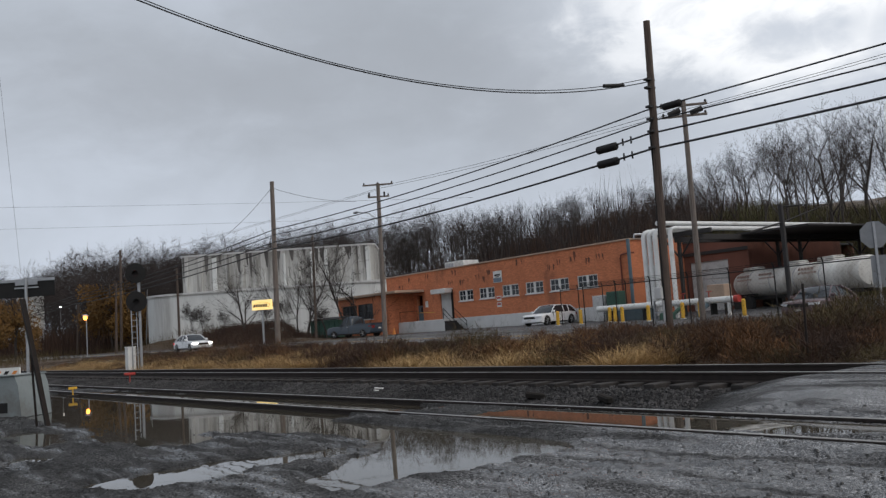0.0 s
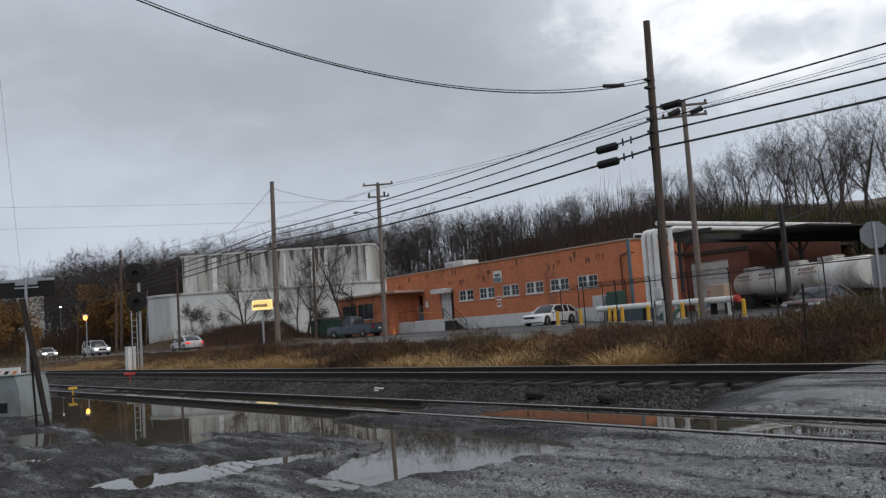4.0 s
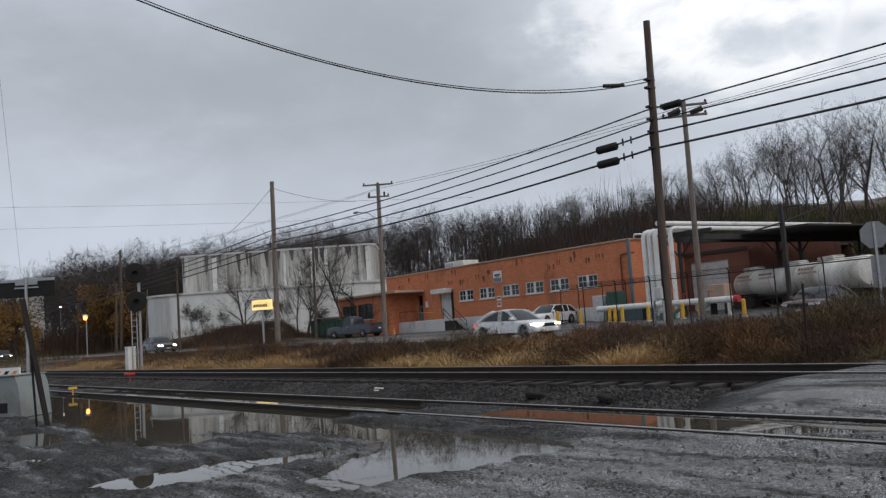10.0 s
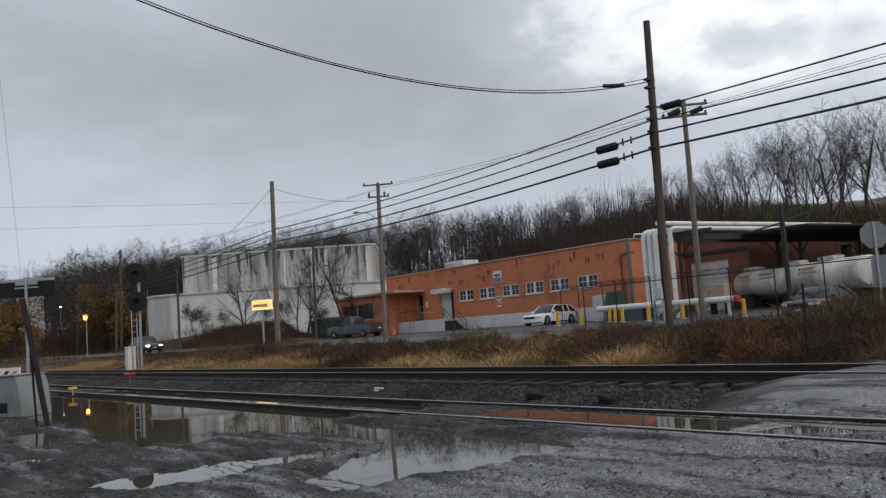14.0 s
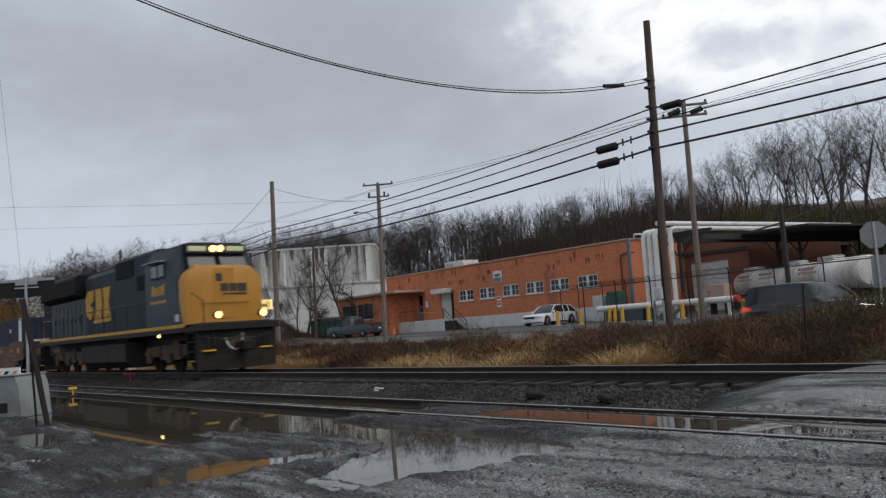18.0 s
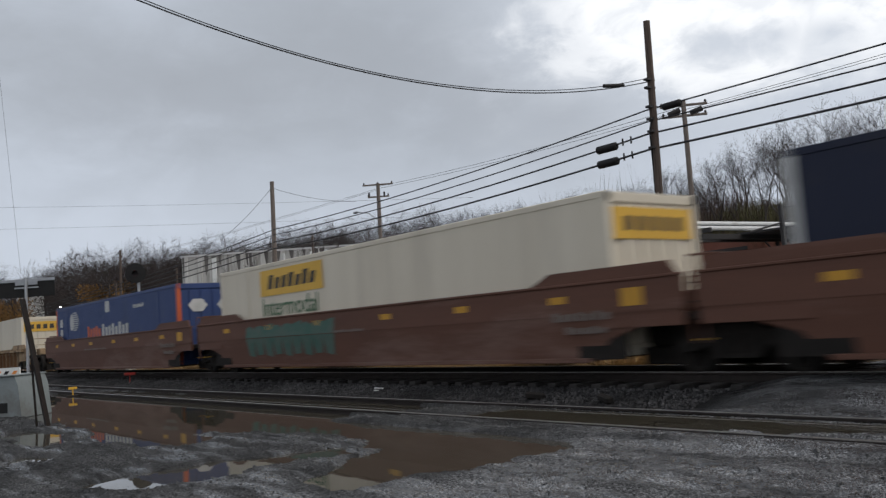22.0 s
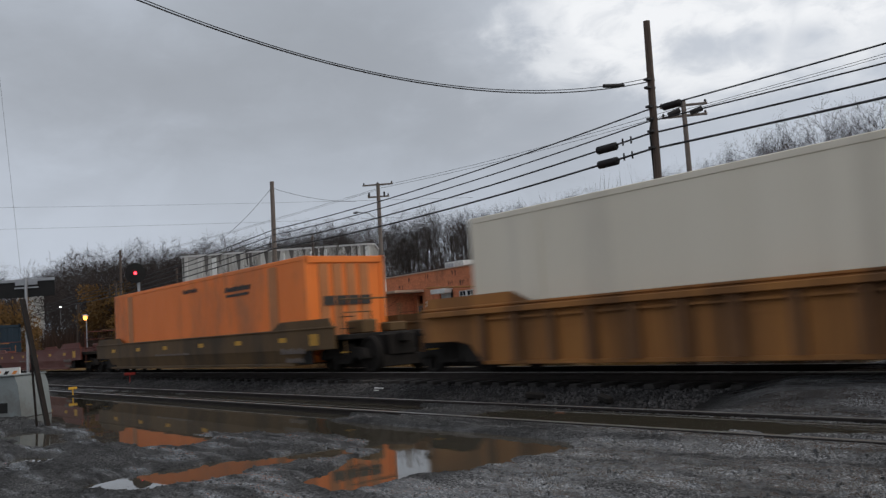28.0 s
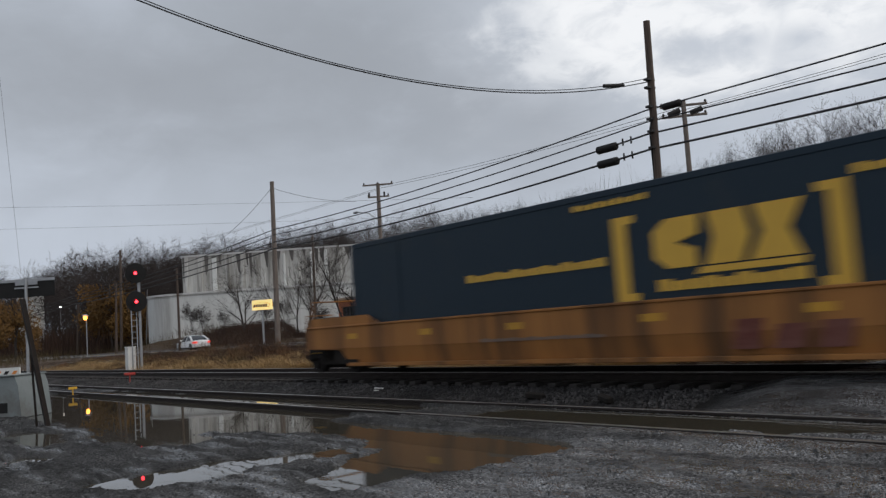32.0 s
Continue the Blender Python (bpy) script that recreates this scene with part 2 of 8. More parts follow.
PROFILE_Z = (-0.4, -0.37, -0.385, -0.40, -0.42, -0.44, -0.25, -0.19, -0.36, -0.25, 0.02, 0.22, 0.34, 0.35, 0.35, 0.47, 0.58, 0.9, 0.9, 0.9, 0.9, 0.9)


def noise2(x, y, s, seed=0.0):
    """A quick smooth value field from rotated sines, -1 to 1."""
    v = 0
    for k, (a, f) in enumerate(((0.3, 1.0), (1.7, 1.31), (2.9, 0.83), (4.1, 1.73), (5.3, 2.3))):
        v = v + np.sin((x * math.cos(a) + y * math.sin(a)) * f / s + seed * 1.7 + k * 2.1 + 1.3 * np.sin((x * math.sin(a) - y * math.cos(a)) * 0.7 * f / s + seed))
    return v / 5


def step(v, a, b):
    t = np.clip((v - a) / (b - a), 0, 1)
    return t * t * (3 - 2 * t)


def dip(x):
    """The road falls gently towards the crossing: 0 along the works, 1 at the crossing."""
    return step(x, -48, -18)


def ground_z(x, y):
    x, y = np.asarray(x, float), np.asarray(y, float)
    z = np.interp(y, PROFILE_Y, PROFILE_Z)
    # the wooded hill behind the works, lower to the far end of the valley
    side = 0.25 + 0.75 * step(x, -190, -60)
    east = 1 - 0.35 * step(x, -75, -45)      # the hill falls off towards the crossing
    z = z + side * east * (13 * step(y, 55, 100) + 14 * (1 - 0.8 * step(x, -95, -60)) * step(y, 90, 220)) + 3 * step(y, 60, 120) * noise2(x, y, 22, 3)
    z = z + 6 * step(x, -120, -260) * step(y, 20, 200)
    # scrubby bank between the road and the tank wall
    z = z + 1.65 * step(y, 36.2, 41.8) * (1 - step(y, 52, 60)) * step(x, -128, -106) * step(-x / np.maximum(y, 1.0), 1.78, 1.92)
    z = z - 0.33 * dip(x) * step(y, 22.5, 26.5) * (1 - step(y, 39.5, 44.5))
    # gravel crossing over the far track
    cross = step(x + 0.35 * noise2(x, y, 0.7, 5), -7.6, -6.4)
    ramp = np.interp(y, (7.6, 8.3, 9.95, 10.35, 11.0, 11.7, 14.0, 16.5, 20), (-0.43, -0.39, -0.365, -0.28, -0.09, -0.02, -0.02, -0.05, 0.05))
    ramp = ramp + 0.03 * noise2(x, y, 0.5, 6)* step(y, 10.2, 10.8) * (1 - step(y, 11.3, 11.8))
    z = np.where((y > 7.6) & (y < 26), z + cross * np.maximum(ramp - z, 0) * (1 - step(y, 20, 26)), z)
    # mud, ruts and puddle basins in the yard
    yard = (1 - step(y, 9.9, 10.6)) * step(x, -60, -40)
    low = np.zeros_like(z)
    wx, wy = x + 0.28 * noise2(x, y, 0.33, 1), y + 0.22 * noise2(x, y, 0.27, 2)
    for ax, ay, bx, by, r in BASINS:
        dx, dy = bx - ax, by - ay
        t = np.clip(((wx - ax) * dx + (wy - ay) * dy) / (dx * dx + dy * dy), 0, 1)
        d = np.hypot(wx - ax - t * dx, wy - ay - t * dy)
        low = np.maximum(low, 1 - step(d, r - 0.3, r + 0.18))
    low = low * (1 - step(x, -13.4, -12.4) * step(y, 7.38, 7.6) * (1 - step(y, 8.3, 8.45)))
    z = z + yard * (0.018 * noise2(x, y, 1.3, 7) + 0.016 * noise2(x, y, 0.32, 8) + 0.020 * noise2(x, y, 0.11, 9) + 0.014 * noise2(x, y, 0.045, 10) - 0.10 * low)
    z = z + 0.07 * step(x, -13.2, -11.8) * step(y, 7.45, 7.75) * (1 - step(y, 9.9, 10.3))
    gauge = np.minimum(np.abs(y - 8.245), np.abs(y - 9.755))
    z = np.where((gauge < 0.2) & (x > -13.0), np.where((y < 8.245) & (x > -11.5), -0.347, -0.372) + 0.10 * np.maximum(gauge - 0.09, 0), np.where(gauge < 0.16, np.minimum(z, -0.375), z))
    rough = step(y, 15, 17) * (1 - step(y, 24, 27))
    return z + rough * 0.08 * noise2(x, y, 1.4, 4)


def gravel_nodes(m, cells, dark, light, wet, bump):
    """Crushed stone: cells of mixed greys with relief, films of water in broad patches."""
    n, l = m.node_tree.nodes, m.node_tree.links
    b = n["Principled BSDF"]
    tc = n.new("ShaderNodeTexCoord")
    mp = n.new("ShaderNodeMapping"); l.new(tc.outputs["Object"], mp.inputs[0])
    def noise_tex(s, d, stretch=None):
        t = n.new("ShaderNodeTexNoise"); t.inputs["Scale"].default_value, t.inputs["Detail"].default_value = s, d
        if stretch:
            q = n.new("ShaderNodeMapping"); q.inputs["Scale"].default_value = stretch; q.inputs["Rotation"].default_value = (0, 0, -0.35)
            l.new(tc.outputs["Object"], q.inputs[0]); l.new(q.outputs[0], t.inputs[0])
        else: l.new(mp.outputs[0], t.inputs[0])
        return t.outputs[0]
    def rng(x, a, c, lo=0.0, hi=1.0):
        r = n.new("ShaderNodeMapRange"); l.new(x, r.inputs[0])
        r.inputs[1].default_value, r.inputs[2].default_value, r.inputs[3].default_value, r.inputs[4].default_value = a, c, lo, hi
        return r.outputs[0]
    def mix(f, x, y):
        k = n.new("ShaderNodeMixRGB")
        for i, q in enumerate((f, x, y)):
            if isinstance(q, tuple): k.inputs[i].default_value = (*q, 1)
            elif isinstance(q, float): k.inputs[i].default_value = q
            else: l.new(q, k.inputs[i])
        return k.outputs[0]
    vo = n.new("ShaderNodeTexVoronoi"); vo.inputs["Scale"].default_value = cells
    l.new(mp.outputs[0], vo.inputs["Vector"])
    vs = n.new("ShaderNodeTexVoronoi"); vs.inputs["Scale"].default_value = cells * 2.7
    l.new(mp.outputs[0], vs.inputs["Vector"])
    sep = n.new("ShaderNodeSeparateXYZ"); l.new(vo.outputs["Color"], sep.inputs[0])
    sp2 = n.new("ShaderNodeSeparateXYZ"); l.new(vs.outputs["Color"], sp2.inputs[0])
    tone = n.new("ShaderNodeMath"); tone.operation = "MULTIPLY"; l.new(sep.outputs[0], tone.inputs[0]); l.new(sp2.outputs[0], tone.inputs[1])
    stone = mix(rng(tone.outputs[0], 0.0, 0.7), dark, light)
    mud = mix(noise_tex(6.0, 5), tuple(x * 0.5 for x in dark), tuple(x * 0.55 for x in light))
    broad, track = noise_tex(0.8, 6), noise_tex(1.6, 5, (0.35, 2.2, 1))
    col = mix(rng(broad, 0.40, 0.62), mud, stone)
    # wetter and stonier towards the crossing
    px_, en = n.new("ShaderNodeSeparateXYZ"), noise_tex(0.7, 7)
    l.new(tc.outputs["Object"], px_.inputs[0])
    ex = n.new("ShaderNodeMath"); ex.operation = "MULTIPLY_ADD"; l.new(en, ex.inputs[0]); ex.inputs[1].default_value = 9.0; l.new(px_.outputs[0], ex.inputs[2])
    near_crossing = rng(ex.outputs[0], -4.8, -1.2)
    wetter = n.new("ShaderNodeMath"); wetter.operation = "MULTIPLY_ADD"; l.new(near_crossing, wetter.inputs[0]); wetter.inputs[1].default_value = 0.15; l.new(track, wetter.inputs[2])
    film = rng(wetter.outputs[0], 0.545, 0.655)
    l.new(rng(film, 0.0, 1.0, 0.22, 0.5), b.inputs["Specular IOR Level"])
    l.new(rng(film, 0.0, 1.0, wet[1], wet[0]), b.inputs["Roughness"])
    dn = n.new("ShaderNodeMath"); dn.operation = "SUBTRACT"; dn.inputs[0].default_value = 1.0; l.new(vo.outputs["Distance"], dn.inputs[1])
    d2 = n.new("ShaderNodeMath"); d2.operation = "MULTIPLY_ADD"; l.new(noise_tex(70.0, 3), d2.inputs[0]); d2.inputs[1].default_value = 0.8; l.new(dn.outputs[0], d2.inputs[2])
    bp = n.new("ShaderNodeBump"); bp.inputs["Distance"].default_value = 0.045
    l.new(rng(film, 0.0, 1.0, bump * 0.8, bump * 0.3), bp.inputs["Strength"])
    l.new(d2.outputs[0], bp.inputs["Height"]); l.new(bp.outputs[0], b.inputs["Normal"])
    return tc, col, mix, rng, near_crossing


def wet_ground_material():
    m = bpy.data.materials.new("wet_gravel")
    m.use_nodes = True
    n, l = m.node_tree.nodes, m.node_tree.links
    tc, col, mix, rng, near_crossing = gravel_nodes(m, 52.0, (0.006, 0.006, 0.006), (0.105, 0.103, 0.10), (0.10, 0.75), 1.0)
    pos = n.new("ShaderNodeSeparateXYZ"); l.new(tc.outputs["Object"], pos.inputs[0])
    x, y = pos.outputs[0], pos.outputs[1]
    ln = n.new("ShaderNodeTexNoise"); ln.inputs["Scale"].default_value, ln.inputs["Detail"].default_value = 0.9, 8
    l.new(tc.outputs["Object"], ln.inputs[0])
    litter = mix(ln.outputs[0], (0.035, 0.022, 0.013), (0.105, 0.066, 0.032))
    # grey crushed stone towards the crossing, dark mud elsewhere
    vg = n.new("ShaderNodeTexVoronoi"); vg.inputs["Scale"].default_value = 85.0
    l.new(tc.outputs["Object"], vg.inputs["Vector"])
    vsep = n.new("ShaderNodeSeparateXYZ"); l.new(vg.outputs["Color"], vsep.inputs[0])
    chips = mix(rng(vsep.outputs[0], 0.15, 1.0), (0.017, 0.0172, 0.0175), (0.185, 0.186, 0.188))
    col = mix(rng(near_crossing, 0.0, 1.0, 0.08, 0.85), col, chips)
    # track bed, left of the gravel crossing
    bed = n.new("ShaderNodeMath"); bed.operation = "MULTIPLY"
    l.new(rng(y, 10.2, 10.5), bed.inputs[0]); l.new(rng(x, -6.9, -7.5), bed.inputs[1])
    col = mix(bed.outputs[0], col, (0.011, 0.0107, 0.0105))
    verge = n.new("ShaderNodeMath"); verge.operation = "MULTIPLY"
    l.new(rng(y, 15.0, 16.2), verge.inputs[0]); l.new(rng(x, -6.0, -8.0), verge.inputs[1])
    col = mix(verge.outputs[0], col, litter)
    col = mix(rng(y, 18.0, 20.0), col, litter)
    col = mix(rng(y, 26.3, 27.0), col, (0.10, 0.10, 0.103))
    wide = n.new("ShaderNodeMath"); wide.operation = "MAXIMUM"
    l.new(rng(y, 57.0, 60.0), wide.inputs[0])
    bank = n.new("ShaderNodeMath"); bank.operation = "MULTIPLY"
    l.new(rng(x, -58.0, -64.0), bank.inputs[0]); l.new(rng(y, 35.8, 37.0), bank.inputs[1])
    l.new(bank.outputs[0], wide.inputs[1])
    col = mix(wide.outputs[0], col, litter)
    # grit: fine dark and pale specks over everything in the yard
    gn = n.new("ShaderNodeTexNoise"); gn.inputs["Scale"].default_value, gn.inputs["Detail"].default_value, gn.inputs["Roughness"].default_value = 38.0, 5, 0.7
    l.new(tc.outputs["Object"], gn.inputs[0])
    # broad streaks: darker mud, and pale sky sheen put into the colour
    gv = n.new("ShaderNodeHueSaturation"); pn = n.new("ShaderNodeTexNoise"); pn.inputs["Scale"].default_value, pn.inputs["Detail"].default_value, pn.inputs["Roughness"].default_value = 1.5, 8, 0.68
    pm = n.new("ShaderNodeMapping"); pm.inputs["Scale"].default_value = (0.55, 1.6, 1.0); pm.inputs["Rotation"].default_value = (0, 0, -0.3)
    l.new(tc.outputs["Object"], pm.inputs[0]); l.new(pm.outputs[0], pn.inputs[0])
    pv = n.new("ShaderNodeMath"); pv.operation = "MULTIPLY"
    l.new(rng(gn.outputs[0], 0.36, 0.66, 0.15, 2.1), pv.inputs[0]); l.new(rng(pn.outputs[0], 0.40, 0.60, 0.48, 1.55), pv.inputs[1])
    l.new(pv.outputs[0], gv.inputs["Value"]); l.new(col, gv.inputs["Color"])
    col = mix(rng(y, 15.0, 16.0), gv.outputs[0], col)
    l.new(col, n["Principled BSDF"].inputs["Base Color"])
    return m


M_GROUND = wet_ground_material()


def ground_mesh():
    xs = np.concatenate([[-2000, -1200, -800, -500, -350], np.arange(-280, -60, 8.0), np.arange(-60, -36, 1.0), np.arange(-36, -20, 0.16), np.arange(-20, -12, 0.09), np.arange(-12, -2, 0.05), np.arange(-2, 1.0, 0.1), np.arange(1, 20, 1.5), np.arange(20, 120, 12), [160, 300, 800, 2000]])
    ys = np.concatenate([[-2000, -600, -200, -80, -40, -20, -10, -5, -2], np.arange(0, 2.4, 0.1), np.arange(2.4, 10.6, 0.05), np.arange(10.6, 16, 0.2), np.arange(16, 40, 0.6), np.arange(40, 130, 4.0), np.arange(130, 300, 12), [340, 420, 560, 800, 1300, 2000]])
    X, Y = np.meshgrid(xs, ys)
    Zv = ground_z(X, Y)
    clods = np.random.RandomState(4).normal(0, 1, Zv.shape) * (Y > 0) * (Y < 10.3) * (np.minimum(np.abs(Y - 8.245), np.abs(Y - 9.755)) > 0.1) * (X > -36) * (X < 1)
    Zv = Zv + np.clip(clods, -1.8, 2.4) * 0.0055
    nx, ny = len(xs), len(ys)
    v = np.stack([X.ravel(), Y.ravel(), Zv.ravel()], 1)
    i = (np.arange(ny - 1)[:, None] * nx + np.arange(nx - 1)[None, :]).ravel()
    f = np.stack([i, i + 1, i + nx + 1, i + nx], 1)
    me = bpy.data.meshes.new("ground")
    me.from_pydata(v.tolist(), [], f.tolist())
    for p in me.polygons: p.use_smooth = True
    return me


solid("ground", ground_mesh(), M_GROUND, "wet grey gravel and mud yard rising to a leaf-strewn hill", "ground", kind="structure", smooth=None)


def water_material():
    m = bpy.data.materials.new("puddle_water")
    m.use_nodes = True
    n, l = m.node_tree.nodes, m.node_tree.links
    b = n["Principled BSDF"]
    b.inputs["Base Color"].default_value = (0.055, 0.048, 0.036, 1)
    b.inputs["Roughness"].default_value = 0.015
    b.inputs["IOR"].default_value = 1.333
    b.inputs["Specular IOR Level"].default_value = 0.5
    tc, t, bp = n.new("ShaderNodeTexCoord"), n.new("ShaderNodeTexNoise"), n.new("ShaderNodeBump")
    t.inputs["Scale"].default_value = 2.2
    l.new(tc.outputs["Object"], t.inputs[0])
    bp.inputs["Strength"].default_value, bp.inputs["Distance"].default_value = 0.05, 0.01
    l.new(t.outputs[0], bp.inputs["Height"]); l.new(bp.outputs[0], b.inputs["Normal"])
    return m


M_WATER = water_material()
solid("water", Shape().add([(-48, 1.5, WATER), (0.5, 1.5, WATER), (0.5, 10.5, WATER), (-48, 10.5, WATER)], [(0, 1, 2, 3)]), M_WATER, "still muddy rain puddles lying in the yard", "puddle", kind="structure", smooth=None)
solid("water", Shape().add([(-12.0, 7.72, -0.372), (3.0, 7.72, -0.372), (3.0, 9.85, -0.372), (-12.0, 9.85, -0.372)], [(0, 1, 2, 3)]), M_WATER, "shallow puddle lying between the siding rails", "puddle", kind="structure", smooth=None)

# ---- road with a kerb and yellow lines ----
M_ASPHALT = mat("wet_asphalt", (0.055, 0.056, 0.06), (0.035, 0.036, 0.038), 0.38, 0, 0.8, 45, 0.35, rough2=0.6)
M_KERB = mat("concrete_kerb", (0.30, 0.29, 0.27), (0.2, 0.19, 0.18), 0.8, 0, 2, 30, 0.25)
def road_strip(x0, x1, y0, y1, z0, z1):
    """A long flat piece that follows the fall of the road."""
    xs = [x0] + [x for x in range(-50, -14, 2) if x0 < x < x1] + [x1]
    drop = lambda x: 0.33 * float(dip(x))
    return Shape().loft([[(x, y0, z0 - drop(x)), (x, y1, z0 - drop(x)), (x, y1, z1 - drop(x)), (x, y0, z1 - drop(x))] for x in xs])


road = solid("road", road_strip(-700, 700, 27.4, 35.4, 0.20, 0.375), M_ASPHALT, "two-lane road of wet dark asphalt", "road", kind="structure")
for y in (31.28, 31.5):
    part("centre_line", road_strip(-300, 80, y, y + 0.11, 0.376, 0.381), M_YELLOW, road, "yellow centre line")
part("edge_line", road_strip(-300, 80, 27.75, 27.86, 0.376, 0.381), M_WHITE, road, "white edge line")
part("kerb", road_strip(-75, 20, 35.42, 35.6, 0.2, 0.52), M_KERB, road, "low concrete kerb")


# ---- railway tracks ----
def rail_profile(y, top):
    h = 0.17
    return [(y - 0.07, top - h), (y + 0.07, top - h), (y + 0.07, top - h + 0.02), (y + 0.012, top - h + 0.04), (y + 0.012, top - 0.045), (y + 0.036, top - 0.035), (y + 0.036, top - 0.008),
            (y + 0.025, top), (y - 0.025, top), (y - 0.036, top - 0.008), (y - 0.036, top - 0.035), (y - 0.012, top - 0.045), (y - 0.012, top - h + 0.04), (y - 0.07, top - h + 0.02)]


M_TIE = mat("old_tie", (0.036, 0.031, 0.028), (0.018, 0.016, 0.015), 0.9, 0, 5, 40, 0.6, vary=0.3)


def railway(label, yc, top, x0, x1, tie_from, tie_to, tie_top):
    t = thing("railway_track", label, "railway track", pose(0, 0, 0), "tracks", "structure")
    for y in (yc - 0.755, yc + 0.755):
        part("rail", Shape().prism_x(rail_profile(y, top), x0, x1), M_RAILSIDE, t, "rust-brown steel rail")
        part("rail_head", Shape().box(x0, x1, y - 0.031, y + 0.031, top - 0.002, top + 0.004), M_STEEL, t, "shiny worn rail top")
    ties = Shape().box(-0.11, 0.11, -1.3, 1.3, -0.18, 0, 0.015).mesh("tie")
    k = 0
    x = tie_from
    while x < tie_to:
        part("tie", ties, M_TIE, t, "", pose(x, yc + random.uniform(-0.05, 0.05), tie_top + random.uniform(-0.012, 0.008), 0, 0, random.uniform(-1.2, 1.2)))
        x += 0.545
    return t


MAIN_Y, SIDE_Y, SIDE_TOP = 12.72, 9.0, -0.33
main_track = railway("main railway track with rusty rails on wooden ties", MAIN_Y, 0.0, -420, 160, -62, -7.4, -0.155)
side_track = railway("rusty siding track half sunk in mud and puddles", SIDE_Y, SIDE_TOP, -70, 40, -36, -3, -0.47)

# ---- train ----
SPEED = 15.9                      # metres a second along +x
M_LOCOBLUE = mat("dark_blue_paint", (0.020, 0.034, 0.052), (0.028, 0.038, 0.048), 0.5, 0, 1.2, 30, 0.08, dirt=(0.05, 0.045, 0.04), dirt_at=0.62, stretch=(1, 1, 0.5), spec=0.3)
M_LOCOGREY = mat("blue_grey_paint", (0.026, 0.036, 0.050), (0.018, 0.027, 0.039), 0.62, 0, 1.2, 30, 0.08, dirt=(0.05, 0.043, 0.037), dirt_at=0.64, spec=0.25)
M_LOCOYELLOW = mat("nose_yellow", (0.46, 0.215, 0.016), (0.36, 0.165, 0.016), 0.42, 0, 1.5, 30, 0.06, dirt=(0.25, 0.15, 0.06), dirt_at=0.66)
M_SCREEN = mat("black_grille", (0.007, 0.007, 0.0075), (0.012, 0.0115, 0.011), 0.8, 0.0, 6, 80, 0.3, spec=0.2)
M_TANKGREY = mat("fuel_tank_grime", (0.04, 0.036, 0.033), (0.02, 0.018, 0.016), 0.75, 0, 2, 40, 0.2, spec=0.25)
M_NUMBER = glow("number_box_glow", (0.50, 0.54, 0.30), 0.16)
M_RUSTFLOOR = mat("rusty_steel", (0.10, 0.055, 0.035), (0.06, 0.035, 0.025), 0.85, 0.1, 3, 40, 0.3)
M_BROWNCAR = mat("brown_car_paint", (0.13, 0.060, 0.040), (0.095, 0.046, 0.032), 0.6, 0, 0.9, 24, 0.12, dirt=(0.20, 0.125, 0.10), dirt_at=0.6, stretch=(0.35, 1, 1.7), spec=0.25)
# vertical dark streaks: weathering, plus shade between ribs put into the colour
M_TANCAR = mat("ochre_car_paint", (0.38, 0.165, 0.045), (0.29, 0.125, 0.038), 0.6, 0, 0.9, 24, 0.12, dirt=(0.11, 0.055, 0.025), dirt_at=0.52, stretch=(2.6, 1, 0.16), spec=0.25)
M_OLIVECAR = mat("dull_ochre_paint", (0.135, 0.08, 0.034), (0.10, 0.06, 0.027), 0.6, 0, 0.9, 24, 0.12, dirt=(0.05, 0.034, 0.02), dirt_at=0.55, stretch=(1.2, 1, 0.35), spec=0.25)
# streaked like ochre_car_paint, with rib shade in the colour
M_PALECAR = mat("dusty_ochre_paint", (0.40, 0.285, 0.17), (0.29, 0.19, 0.105), 0.7, 0, 0.9, 24, 0.12, dirt=(0.10, 0.065, 0.04), dirt_at=0.5, stretch=(2.6, 1, 0.16), spec=0.25)
M_RIB = mat("dark_brown_rib", (0.20, 0.105, 0.05), (0.12, 0.06, 0.032), 0.75, 0, 2, 30, 0.2, stretch=(2, 1, 0.4), spec=0.25)
M_REDCAR = mat("oxide_red_paint", (0.145, 0.04, 0.028), (0.105, 0.032, 0.024), 0.55, 0, 0.9, 24, 0.12, dirt=(0.21, 0.10, 0.08), dirt_at=0.6, stretch=(0.35, 1, 1.7), spec=0.25)
M_MARK = mat("marking_white", (0.55, 0.55, 0.53), (0.4, 0.4, 0.38), 0.6, 0, 3, 30, 0.05)
M_STENCIL = mat("faded_stencil", (0.17, 0.14, 0.12), (0.11, 0.085, 0.07), 0.7, 0, 3, 30, 0.05)
M_MARKYEL = mat("marking_yellow", (0.56, 0.29, 0.025), (0.44, 0.23, 0.025), 0.6, 0, 3, 30, 0.05)
M_MARKGREEN = mat("marking_green", (0.06, 0.16, 0.08), None, 0.6, 0, 3, 30, 0.05)
M_MARKDARK = mat("marking_dark", (0.04, 0.035, 0.03), None, 0.6, 0, 3, 30, 0.05)
M_CNAVY0 = mat("navy_stencil_panel", (0.02, 0.026, 0.04), None, 0.6, 0, 2, 20, 0.05)
M_GRAFFITI = mat("green_spray", (0.02, 0.10, 0.075), (0.10, 0.12, 0.10), 0.6, 0, 2.5, 12, 0.05)

M_TRUCKDUST = mat("dusty_truck", (0.085, 0.055, 0.038), (0.034, 0.024, 0.018), 0.85, 0.0, 3, 40, 0.3)
TRAIN, WHEELSETS = [], []


def place(ob, x28):
    """Remember a rolling thing by the x of its middle at 28 s."""
    TRAIN.append((ob, x28))
    return ob


